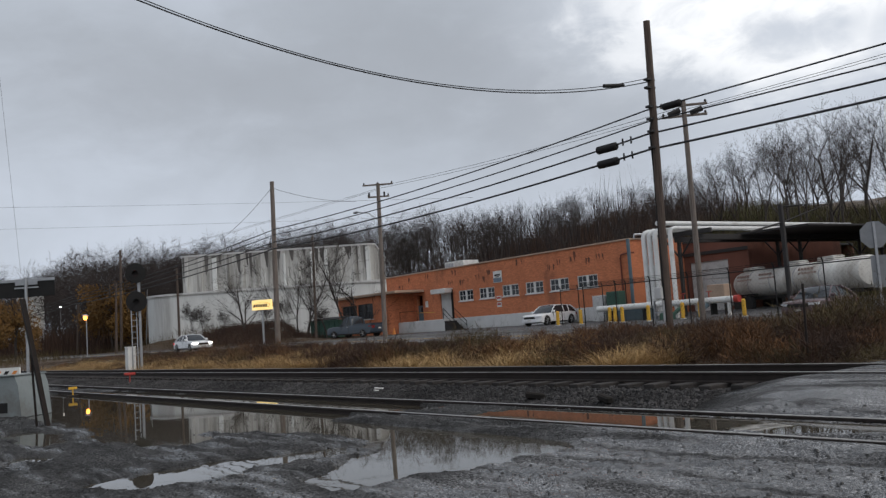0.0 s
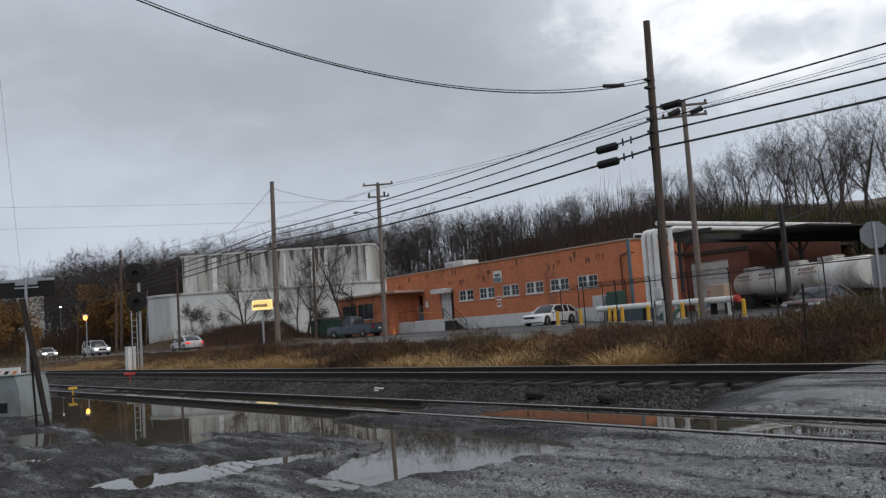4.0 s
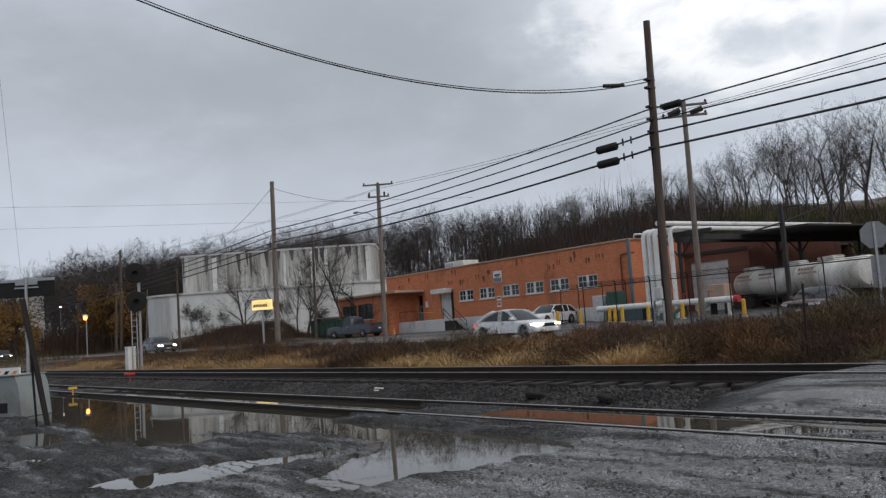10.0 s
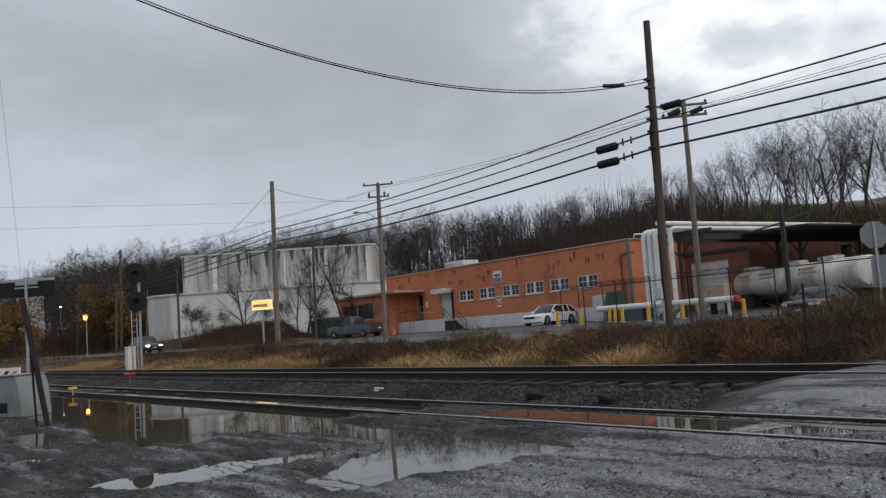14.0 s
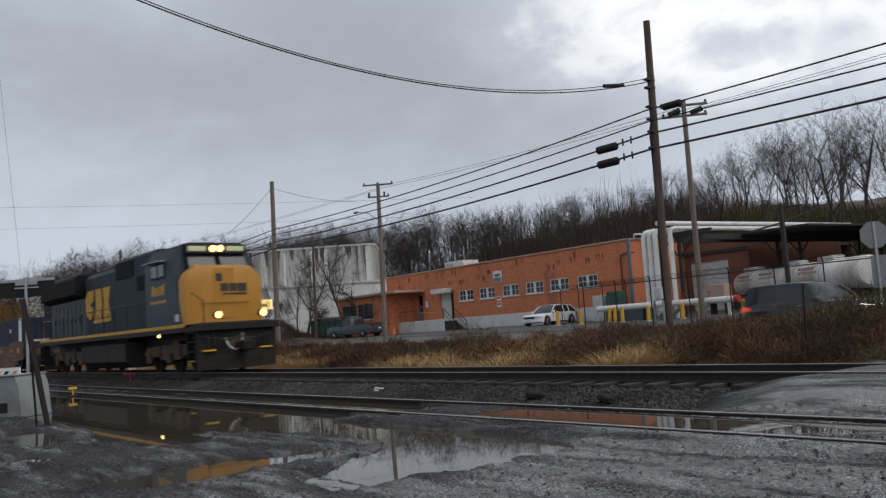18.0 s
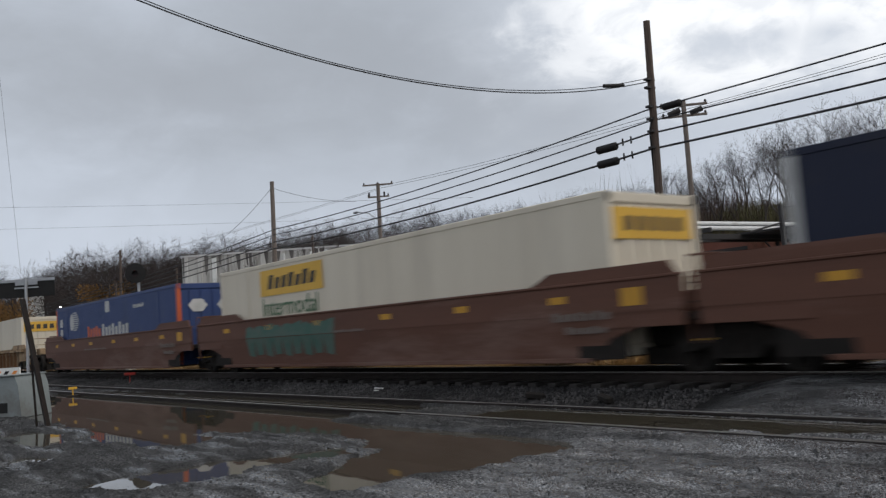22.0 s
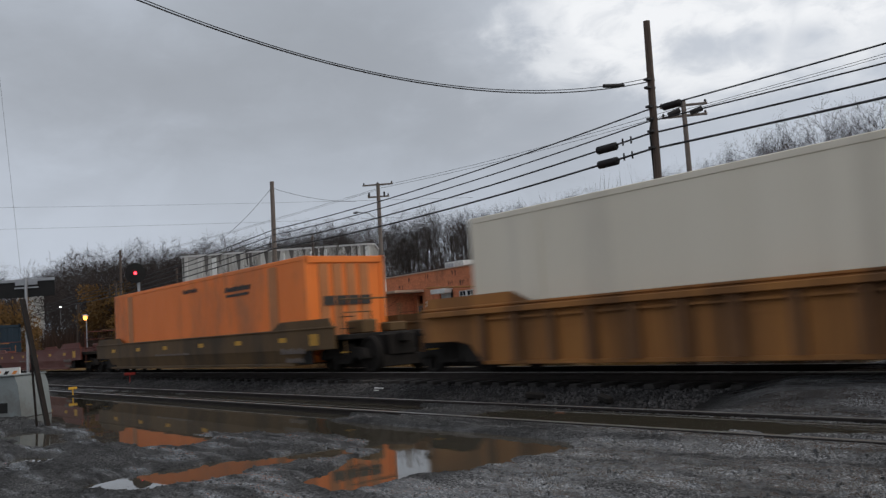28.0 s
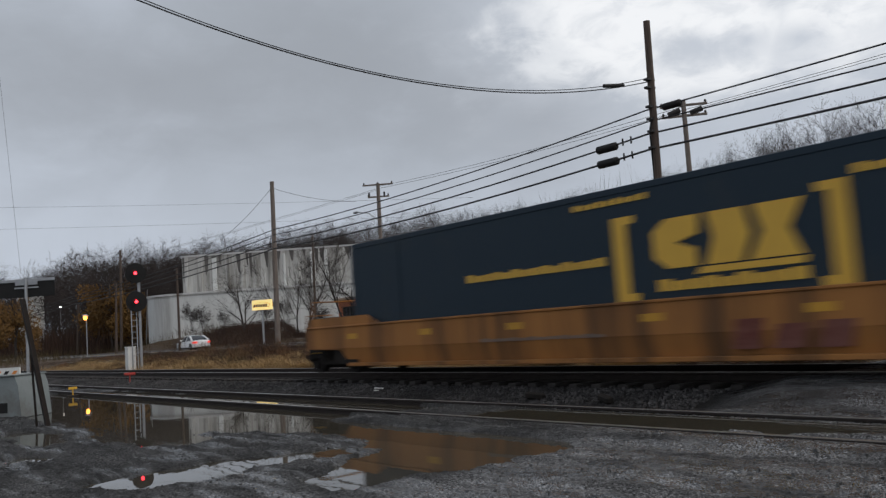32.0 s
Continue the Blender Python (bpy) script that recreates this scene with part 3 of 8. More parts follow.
def wheel_mesh(r):
    s = Shape()
    for y in (-0.755, 0.755):
        o = 1 if y > 0 else -1
        rings = [(y - o * 0.07, r + 0.028), (y - o * 0.04, r + 0.026), (y - o * 0.03, r), (y + o * 0.06, r - 0.004), (y + o * 0.065, r - 0.07), (y + o * 0.03, r - 0.09), (y + o * 0.05, 0.14), (y + o * 0.09, 0.12)]
        s.loft([[(q * math.cos(2 * math.pi * k / 20), yy, q * math.sin(2 * math.pi * k / 20)) for k in range(20)] for yy, q in rings])
        for k in range(4):       # cast ribs that show the turning
            a = k * math.pi / 2
            s.tube([(0.16 * math.cos(a), y + o * 0.055, 0.16 * math.sin(a)), ((r - 0.1) * math.cos(a), y + o * 0.045, (r - 0.1) * math.sin(a))], 0.022, 5)
    s.tube([(0, -0.98, 0), (0, 0.98, 0)], 0.085, 10)
    return s.mesh("wheelset", 40)


WHEEL_SMALL, WHEEL_BIG = wheel_mesh(0.46), wheel_mesh(0.53)
for me in (WHEEL_SMALL, WHEEL_BIG): me.materials.append(M_GRIME)


def wheelset(parent, x, big=False):
    r = 0.53 if big else 0.46
    ob = part("wheelset", WHEEL_BIG if big else WHEEL_SMALL, M_GRIME, parent, "", pose(x, 0, r))
    WHEELSETS.append((ob, r))


def freight_truck():
    """Side frames, bolster and springs of a two-axle truck."""
    s = Shape()
    for y in (-0.98, 0.98):
        prof = [(-1.12, 0.38), (-0.98, 0.62), (-0.55, 0.66), (-0.32, 0.80), (0.32, 0.80), (0.55, 0.66), (0.98, 0.62), (1.12, 0.38), (0.72, 0.36), (0.55, 0.46), (0.36, 0.24), (-0.36, 0.24), (-0.55, 0.46), (-0.72, 0.36)]
        s.prism_y(prof, y - 0.07, y + 0.07)
        for x in (-0.2, -0.07, 0.07, 0.2):
            s.tube([(x, y * 1.06, 0.33), (x, y * 1.06, 0.62)], 0.055, 8)
        for x in (-0.9, 0.9):
            s.tube([(x, y * 0.92, 0.46), (x, y * 1.12, 0.46)], 0.13, 12)
    s.box(-0.2, 0.2, -0.95, 0.95, 0.42, 0.82, 0.04)
    return s.mesh("truck_frame", 40)


TRUCK_FRAME = freight_truck()
TRUCK_FRAME.materials.append(M_GRIME)


def truck(parent, x):
    part("truck_frame", TRUCK_FRAME, M_GRIME, parent, "cast steel truck side frames", pose(x, 0, 0))
    wheelset(parent, x - 0.9)
    wheelset(parent, x + 0.9)


def bars(parent, x0, x1, y, z0, z1, count, material, label, name="lettering", slant=0.0, thick=0.004, gap=0.25):
    """A row of plain blocks that stands for lettering too blurred to read, on the side at y."""
    s, w = Shape(), (x1 - x0) / count
    for i in range(count):
        a, b = x0 + i * w + w * gap / 2, x0 + (i + 1) * w - w * gap / 2
        top = z1 - (z1 - z0) * (0.0, 0.22, 0.16, 0.05, 0.26)[i % 5]
        s.prism_y([(a, z0), (b, z0), (b + slant, top), (a + slant, top)], y, y - thick)
    return part(name, s, material, parent, label)


def emblem(parent, x0, x1, y, z0, z1, material, label):
    """Railway emblem as plain solid shapes: a notched block, a slab, a waisted slab and a foot bar."""
    w, h, t = x1 - x0, z1 - z0, 0.005
    def q(*p): part("emblem_block", Shape().prism_y([(x0 + a * w, z0 + b * h) for a, b in p], y, y - t), material, parent, label)
    q((0.0, 0.25), (0.10, 0.03), (0.31, 0.03), (0.31, 0.36), (0.17, 0.50), (0.33, 0.62), (0.34, 0.97), (0.10, 0.97), (0.0, 0.75))
    q((0.37, 0.03), (0.61, 0.03), (0.68, 0.5), (0.64, 0.97), (0.40, 0.97), (0.43, 0.5))
    q((0.66, 0.03), (0.98, 0.03), (0.91, 0.5), (1.0, 0.97), (0.70, 0.97), (0.75, 0.5))
    q((0.30, -0.12), (0.98, -0.12), (1.0, 0.0), (0.33, 0.0))


# locomotive: middle at x 0, front +x
def locomotive():
    t = thing("locomotive", "dark blue diesel locomotive with yellow nose and lit headlamps", "locomotive")
    frame_s = Shape().box(-10.75, 10.2, -1.5, 1.5, 1.42, 1.66, 0.02).box(-10.6, 10.0, -0.6, 0.6, 1.0, 1.42)
    part("underframe", frame_s, M_BLACK, t, "black steel underframe")
    for y in (-1.505, 1.505):
        part("sill_stripe", Shape().box(-10.7, 9.0, min(y, y * 1.004), max(y, y * 1.004), 1.60, 1.72), M_MARKYEL, t, "yellow stripe along the walkway sill")
    # long hood in sections
    def hood(x0, x1, half, z1, ch, m, label):
        part("hood", Shape().prism_x([(-half, 1.66), (half, 1.66), (half, z1 - ch), (half - ch, z1), (-half + ch, z1), (-half, z1 - ch)], x0, x1), m, t, label)
    hood(-4.4, 0.4, 0.92, 4.55, 0.22, M_LOCOGREY, "blue-grey engine hood")
    hood(0.4, 5.3, 0.98, 3.86, 0.05, M_LOCOBLUE, "dark blue inverter cabinet hood")
    hood(0.4, 5.3, 1.06, 4.74, 0.12, M_LOCOGREY, "raised blower housing")
    hood(-10.6, -4.4, 0.92, 3.52, 0.03, M_LOCOBLUE, "dark blue rear hood")
    # flared radiator section
    part("radiator", Shape().prism_x([(-0.93, 3.50), (0.93, 3.50), (1.36, 3.72), (1.36, 4.44), (1.20, 4.60), (-1.20, 4.60), (-1.36, 4.44), (-1.36, 3.72)], -10.95, -4.6), M_SCREEN, t, "black flared radiator intakes")
    part("radiator_roof", Shape().prism_x([(-1.22, 4.60), (1.22, 4.60), (1.0, 4.70), (-1.0, 4.70)], -10.95, -4.6), M_LOCOGREY, t)
    for x in (-9.6, -7.8, -6.0):
        part("cooling_fan", Shape().tube([(x, 0, 4.70), (x, 0, 4.78)], 0.68, 20), M_BLACK, t)
    part("exhaust_stack", Shape().box(-2.9, -2.1, -0.35, 0.35, 4.55, 4.72, 0.04), M_BLACK, t)
    for y, o in ((-1.07, -1), (1.07, 1)):
        part("intake_grille", Shape().box(0.6, 2.75, y, y + o * 0.03, 3.9, 4.58), M_SCREEN, t, "black intake grille")
        part("intake_grille", Shape().box(3.2, 4.95, y - o * 0.06, y + o * 0.025, 3.28, 3.84), M_SCREEN, t, "black intake grille")
        for k in range(9):
            part("slat", Shape().box(0.62, 2.73, y + o * 0.03, y + o * 0.045, 3.93 + k * 0.072, 3.95 + k * 0.072), M_BLACK, t)
    # hood doors, latches
    for y, o in ((-0.92, -1), (0.92, 1)):
        x = -10.3
        while x < -0.2:
            if not -4.7 < x + 0.6 < -4.2:
                d = part("hood_door", Shape().box(x, x + 0.62, y, y + o * 0.02, 1.75, 3.3, 0.008), M_LOCOBLUE if x < -4.7 else M_LOCOGREY, t)
                part("latch", Shape().box(x + 0.5, x + 0.57, y + o * 0.02, y + o * 0.045, 2.45, 2.6), M_BLACK, d)
            x += 0.72
        part("hood_door", Shape().box(2.7, 3.4, y * 1.066, y * 1.066 + o * 0.03, 1.75, 3.2, 0.01), M_LOCOGREY, t, "light blue-grey cabinet door")
    emblem(t, -4.35, -0.65, -0.945, 2.42, 3.82, M_MARKYEL, "large yellow railway emblem as plain shapes")
    # cab
    cab = part("cab", Shape().loft([
        [(x, y, z) for y, z in ((-1.5, 1.66), (1.5, 1.66), (1.5, 3.95), (1.2, 4.52), (-1.2, 4.52), (-1.5, 3.95))] for x in (5.3, 8.15)] +
        [[(8.75 if z < 3.5 else 8.25, y, min(z, 4.5)) for y, z in ((-1.5, 1.66), (1.5, 1.66), (1.5, 3.9), (1.15, 4.5), (-1.15, 4.5), (-1.5, 3.9))]]), M_LOCOBLUE, t, "dark blue cab")
    part("cab_roof", Shape().prism_x([(-1.22, 4.52), (1.22, 4.52), (0.95, 4.62), (-0.95, 4.62)], 5.25, 8.3), M_LOCOGREY, cab)
    for y, o in ((-1.5, -1), (1.5, 1)):
        w = part("side_window", Shape().box(6.0, 7.4, y, y + o * 0.025, 3.45, 4.0, 0.02), M_BLACK, cab, "black-framed cab side window")
        for x in (6.08, 6.78):
            part("pane", Shape().box(x, x + 0.55, y + o * 0.025, y + o * 0.035, 3.52, 3.94), M_DARKGLASS, w)
        part("sunshade", Shape().box(5.9, 7.5, y, y + o * 0.32, 4.02, 4.05), M_GALV, cab, "grey metal sunshade over the window")
        bars(t, 5.92, 7.25, y + (o - 1) * 0.0 + (0 if o < 0 else 0.006), 2.85, 3.24, 4, M_MARKYEL, "yellow number blocks", slant=0.05)
        bars(t, 5.8, 7.35, y + (0 if o < 0 else 0.006), 2.56, 2.68, 6, M_MARKYEL, "small yellow lettering blocks", slant=0.03)
        part("panel", Shape().box(8.2, 8.55, y, y + o * 0.012, 1.82, 2.08), M_MARK, cab, "small pale access panel")
        part("cab_door", Shape().box(4.35, 5.15, y * 0.74, y * 0.74 + o * 0.02, 1.75, 3.55, 0.01), M_BLACK, cab)
    # windscreen in two panes, leaning back
    for y0, y1 in ((-1.12, -0.1), (0.1, 1.12)):
        part("windscreen", Shape().add([(8.80, y0, 3.46), (8.80, y1, 3.46), (8.36, y1 * 0.95, 4.22), (8.36, y0 * 0.95, 4.22), (8.76, y0, 3.46), (8.76, y1, 3.46), (8.32, y1 * 0.95, 4.22), (8.32, y0 * 0.95, 4.22)],
             [(0, 1, 2, 3), (4, 7, 6, 5), (0, 4, 5, 1), (1, 5, 6, 2), (2, 6, 7, 3), (3, 7, 4, 0)]), M_DARKGLASS, cab, "dark windscreen pane")
    part("brow", Shape().prism_y([(8.1, 4.2), (8.5, 4.22), (8.38, 4.56), (8.1, 4.6)], -1.12, 1.12), M_BLACK, cab, "black brow above the windscreen")
    for y in (-0.72, 0.72):
        part("number_box", Shape().box(8.42, 8.50, y - 0.33, y + 0.33, 4.29, 4.47, 0.01), M_NUMBER, cab, "lit number box")
    for y in (-0.14, 0.14):
        part("headlamp", Shape().tube([(8.44, y, 4.38), (8.54, y, 4.38)], 0.115, 14), M_HEAD, cab, "lit round headlamp")
    # flat wide nose, its top corners cut off
    def nose_sec(x, k, dz):
        return [(x, y * k, z + (dz if z > 2 else 0)) for y, z in ((-1.48, 1.69), (1.46, 1.69), (1.46, 3.22), (1.36, 3.44), (1.02, 3.72), (-0.98, 3.77), (-1.36, 3.46), (-1.48, 3.22))]
    nose = part("nose", Shape().loft([nose_sec(8.55, 1.0, 0.0), nose_sec(8.92, 1.0, 0.0), nose_sec(9.0, 0.985, -0.015), nose_sec(9.03, 0.955, -0.05)]), M_LOCOYELLOW, t, "yellow safety-cab nose")
    part("nose_door", Shape().box(9.028, 9.045, -0.42, 0.36, 1.85, 3.62, 0.008), M_LOCOYELLOW, nose)
    part("nose_door_window", Shape().box(9.04, 9.052, -0.32, -0.08, 3.16, 3.44), M_DARKGLASS, nose)
    for a, b, c, d in ((-0.16, 0.14, 2.80, 3.08), (0.18, 0.46, 2.80, 3.08), (0.50, 0.84, 2.80, 3.08), (-0.08, 0.84, 2.68, 2.74)):
        part("emblem_block", Shape().box(9.046, 9.056, a, b, c, d), M_MARKDARK, nose, "dark nose emblem block")
    part("grab_iron", Shape().tube([(9.03, -0.9, 2.42), (9.1, -0.9, 2.42), (9.1, 0.9, 2.42), (9.03, 0.9, 2.42)], 0.016, 6), M_LOCOYELLOW, nose)
    for y in (-0.82, 0.82):
        d = part("ditch_light", Shape().tube([(10.1, y, 1.94), (10.3, y, 1.94)], 0.13, 14), M_BLACK, t)
        part("lens", Shape().tube([(10.30, y, 1.94), (10.325, y, 1.94)], 0.115, 14), M_HEAD, d, "lit ditch light")
    part("anticlimber", Shape().box(9.15, 10.08, -1.42, 1.25, 1.48, 1.70, 0.03), M_BLACK, t)
    part("front_walkway", Shape().box(8.75, 9.6, -1.5, 1.5, 1.60, 1.68), M_BLACK, t)
    for y in (-1.2, 1.2):
        part("front_handrail", Shape().tube([(9.95, y, 1.66), (9.95, y, 2.45), (9.3, y * 1.1, 2.75)], 0.02, 6), M_BLACK, t)
    part("pilot", Shape().box(9.82, 9.98, -1.45, 1.30, 0.62, 1.5, 0.03), M_BLACK, t, "black pilot plate")
    part("plow", Shape().loft([[(9.95, -1.5, 0.12), (10.6, 0, 0.12), (9.95, 1.4, 0.12), (9.86, 1.4, 0.12), (9.86, -1.5, 0.12)], [(10.0, -1.5, 0.74), (10.22, 0, 0.74), (10.0, 1.4, 0.74), (9.9, 1.4, 0.74), (9.9, -1.5, 0.74)]]), M_GRIME, t, "grimy black snow plough")
    for x in (9.98, -10.85):
        o = 1 if x > 0 else -1
        part("coupler", Shape().box(x, x + o * 0.75, -0.14, 0.14, 0.72, 1.0, 0.03).box(x + o * 0.6, x + o * 0.9, -0.22, 0.22, 0.68, 1.04, 0.05), M_GRIME, t)
    part("air_hose", Shape().tube([(10.0, -0.5, 1.15), (10.16, -0.42, 0.85), (10.2, -0.2, 0.72), (10.16, 0.05, 0.95), (10.0, 0.15, 1.3)], 0.035, 6), M_GALV, t, "pale looping air hose")
    for y in (-1.15, -0.95, -0.75, 0.7, 0.9, 1.1):
        part("hose", Shape().tube([(9.99, y, 1.42), (10.12, y, 1.2), (10.12, y * 0.97, 0.92), (10.0, y * 0.95, 0.8)], 0.028, 6), M_TANKGREY, t, "rubber train hose")
    part("uncoupling_lever", Shape().tube([(10.02, -1.4, 1.25), (10.1, -0.5, 1.1), (10.14, 0.0, 1.2), (10.1, 0.5, 1.1), (10.02, 1.25, 1.25)], 0.018, 6), M_TRUCKDUST, t)
    part("coupler_pocket", Shape().box(9.98, 10.06, -0.42, 0.42, 0.62, 1.16, 0.02), M_TRUCKDUST, t)
    for y in (-1.1, 0.95): part("pilot_step", Shape().box(9.98, 10.16, y - 0.22, y + 0.2, 0.74, 0.79), M_YELLOW, t, "worn yellow pilot step")
    for x in (9.45, -10.4):
        for y, o in ((-1.5, -1), (1.5, 1)):
            for k in range(4):
                part("step", Shape().box(x - 0.3, x + 0.3, y - o * 0.32, y, 0.42 + 0.32 * k, 0.45 + 0.32 * k), M_YELLOW if k == 0 else M_BLACK, t)
            part("step_side", Shape().box(x - 0.33, x - 0.3, y - o * 0.3, y, 0.4, 1.66).box(x + 0.3, x + 0.33, y - o * 0.3, y, 0.4, 1.66), M_BLACK, t)
    # handrails
    for y in (-1.46, 1.46):
        part("handrail", Shape().tube([(-10.6, y, 1.7), (-10.6, y, 2.72), (5.2, y, 2.72), (5.2, y, 1.7)], 0.019, 6), M_LOCOBLUE, t, "dark walkway handrail")
        x = -9.4
        while x < 5:
            part("stanchion", Shape().tube([(x, y, 1.66), (x, y, 2.72)], 0.018, 6), M_LOCOBLUE, t)
            x += 1.55
    part("end_handrail", Shape().tube([(-10.7, -1.3, 1.7), (-10.7, -1.3, 2.7), (-10.7, 1.3, 2.7), (-10.7, 1.3, 1.7)], 0.02, 6), M_YELLOW, t)
    # fuel tank and gear below
    part("fuel_tank", Shape().prism_x([(-1.0, 0.22), (1.0, 0.22), (1.42, 0.5), (1.46, 1.18), (1.2, 1.26), (-1.2, 1.26), (-1.46, 1.18), (-1.42, 0.5)], -6.4 + 2.9, 2.6), M_TANKGREY, t, "grimy grey fuel tank")
    for y in (-1.15, 1.15):
        part("air_reservoir", Shape().tube([(-3.4, y, 1.36), (2.4, y, 1.36)], 0.12, 12), M_GRIME, t)
    for y, o in ((-1.5, -1), (1.5, 1)):
        part("ground_light", Shape().tube([(6.6, y, 1.38), (6.6, y + o * 0.06, 1.38)], 0.06, 10), M_HEAD, t, "small lit step light")
    for c in (6.55, -6.75):
        s = Shape()
        for y in (-1.0, 1.0):
            s.prism_y([(c - 2.75, 0.72), (c - 2.5, 0.98), (c - 1.0, 1.04), (c + 1.0, 1.04), (c + 2.5, 0.98), (c + 2.75, 0.72), (c + 2.4, 0.6), (c + 1.3, 0.64), (c + 0.9, 0.5), (c - 0.9, 0.5), (c - 1.3, 0.64), (c - 2.4, 0.6)], y - 0.09, y + 0.09)
            for x in (c - 2.05, c, c + 2.05):
                s.box(x - 0.22, x + 0.22, y * 1.13 - 0.08, y * 1.13 + 0.08, 0.36, 0.76, 0.05)
            for x in (c - 1.0, c + 1.0):
                s.tube([(x, y * 1.1, 0.62), (x, y * 1.1, 0.98)], 0.1, 10)
        s.box(c - 0.3, c + 0.3, -0.9, 0.9, 0.7, 1.2, 0.05)
        part("truck_frame", s, M_TRUCKDUST, t, "dusty brown six-wheel truck frame")
        for x in (c - 2.05, c, c + 2.05): wheelset(t, x, True)
    return t


def well_car(name_label, half, top, material, rib=False, bulk=True, marks=True, truck_front=True, truck_rear=True, coupler=True, rusty=None, stripe=None):
    """A container well car; half: half the length of the well sides."""
    t = thing("well_car", name_label, "railway car", None, "well cars of the train")
    inner = half - 1.75
    for y, o in ((-1.42, -1), (1.42, 1)):
        knee = top - (0.45 if rib else 0.52)
        side = part("side_sill", Shape().prism_y([(-half, knee), (half, knee), (half, top), (-half, top)], y, y + o * 0.06), material, t, "well side of painted steel")
        prof = [(-half + 0.02, knee), (-inner - 0.15, 0.62), (-inner + 0.25, 0.24), (inner - 0.25, 0.24), (inner + 0.15, 0.62), (half - 0.02, knee)]
        lean = lambda z, d: y + o * (d - (0.0 if rib else 0.10) * (knee - z) / (knee - 0.24))
        part("lower_plate", Shape().loft([[(x, lean(z, 0.0), z) for x, z in prof], [(x, lean(z, 0.052), z) for x, z in prof]]), material, side, "lower side plate leaning inwards")
        for e in (-1, 1):
            a, b = sorted((e * (inner - 0.1), e * (half - 0.03)))
            part("bolster_plate", Shape().box(a, b, y - o * 0.03, y + o * 0.045, 0.80 if not rib else 0.70, knee + 0.02), material, side, "side plate above the truck")
        part("top_chord", Shape().box(-half, half, y - o * 0.04, y + o * 0.09, top, top + 0.05, 0.01), stripe or material, side)
        part("bottom_chord", Shape().box(-inner + 0.3, inner - 0.3, y - o * 0.05, y + o * 0.10, 0.22, 0.30, 0.01), material, side)
        if rib:
            x = -inner + 0.35
            while x < inner:
                part("rib", Shape().prism_z([(x - 0.09, y + o * 0.06), (x + 0.09, y + o * 0.06), (x + 0.06, y + o * 0.19), (x - 0.06, y + o * 0.19)], 0.3, top - 0.14), M_RIB, side, "dark brown upright rib")
                part("ledge", Shape().box(x + 0.14, x + 0.81, y + o * 0.06, y + o * 0.15, top - 0.26, top - 0.22), material, side)
                x += 0.95
            part("rub_rail", Shape().box(-half + 0.2, half - 0.2, y + o * 0.06, y + o * 0.23, top - 0.14, top - 0.03, 0.01), material, side)
        if bulk:
            for a, b in ((-half + 0.1, -half + 3.4), (half - 3.4, half - 0.1)):
                e = 0.35 if a < 0 else 0
                part("raised_end", Shape().prism_y([(a, top + 0.05), (b, top + 0.05), (b - (0.5 if a < 0 else 0.15), top + 0.26), (a + (0.15 if a < 0 else 0.5), top + 0.26)], y, y + o * 0.05), rusty or material, side)
        if marks:
            for k, x in enumerate((-inner + 0.3, -inner * 0.6, -inner * 0.25, inner * 0.15, inner * 0.5, inner * 0.85)):
                part("reflector", Shape().box(x, x + 0.42, y + o * 0.06, y + o * 0.066, top - 0.30, top - 0.17), M_MARKYEL, side, "yellow reflector strip")
            part("reflector", Shape().box(half - 1.25, half - 0.8, y + o * 0.06, y + o * 0.066, top - 0.42, top - 0.12), M_MARKYEL, side, "yellow end patch")
            bars(t, half - 2.9, half - 1.5, y + (o * 0.06 if o < 0 else 0.066), top - 0.62, top - 0.46, 7, M_STENCIL, "small white stencilled blocks")
            bars(t, half - 2.6, half - 1.6, y + (o * 0.06 if o < 0 else 0.066), top - 0.85, top - 0.72, 5, M_STENCIL, "small white stencilled blocks")
            bars(t, -inner * 0.35, inner * 0.05, y + (o * 0.06 if o < 0 else 0.066), top - 0.52, top - 0.45, 12, M_STENCIL, "small white stencilled blocks")
    part("well_floor", Shape().box(-inner + 0.3, inner - 0.3, -1.4, 1.4, 0.24, 0.30), M_RUSTFLOOR, t)
    for o in (-1, 1):
        part("end_platform", Shape().box(min(o * inner, o * (half + 0.35)), max(o * inner, o * (half + 0.35)), -1.35, 1.35, 0.86, 1.0, 0.02).box(min(o * (inner - 0.1), o * inner), max(o * (inner - 0.1), o * inner), -1.4, 1.4, 0.3, 1.0), M_GRIME, t)
        part("end_gear", Shape().box(min(o * (half - 0.5), o * (half + 0.3)), max(o * (half - 0.5), o * (half + 0.3)), -0.8, -0.35, 1.0, 1.35, 0.03).box(min(o * (half - 0.35), o * (half + 0.15)), max(o * (half - 0.35), o * (half + 0.15)), 0.15, 0.7, 1.0, 1.25, 0.03).tube([(o * (half + 0.25), -1.3, 0.5), (o * (half + 0.25), -1.3, 1.55), (o * (half + 0.25), -0.5, 1.55), (o * (half + 0.25), -0.5, 1.0)], 0.022, 6).tube([(o * half, 0.6, 1.0), (o * half, 0.6, 1.75)], 0.03, 6).tube([(o * half, -1.25, 1.0), (o * half, -1.25, 1.9), (o * half, 0.2, 1.9)], 0.022, 6), material, t, "brake gear and ladder at the car end")
        # dark plates added over the truck space, hiding the pale container behind
        for y in (-1.405, 1.385):
            part("end_gusset", Shape().box(min(o * (inner - 0.6), o * (inner + 0.5)), max(o * (inner - 0.6), o * (inner + 0.5)), y, y + 0.02, 0.27, 0.97), M_GRIME, t, "dark plate added to hide the container end")
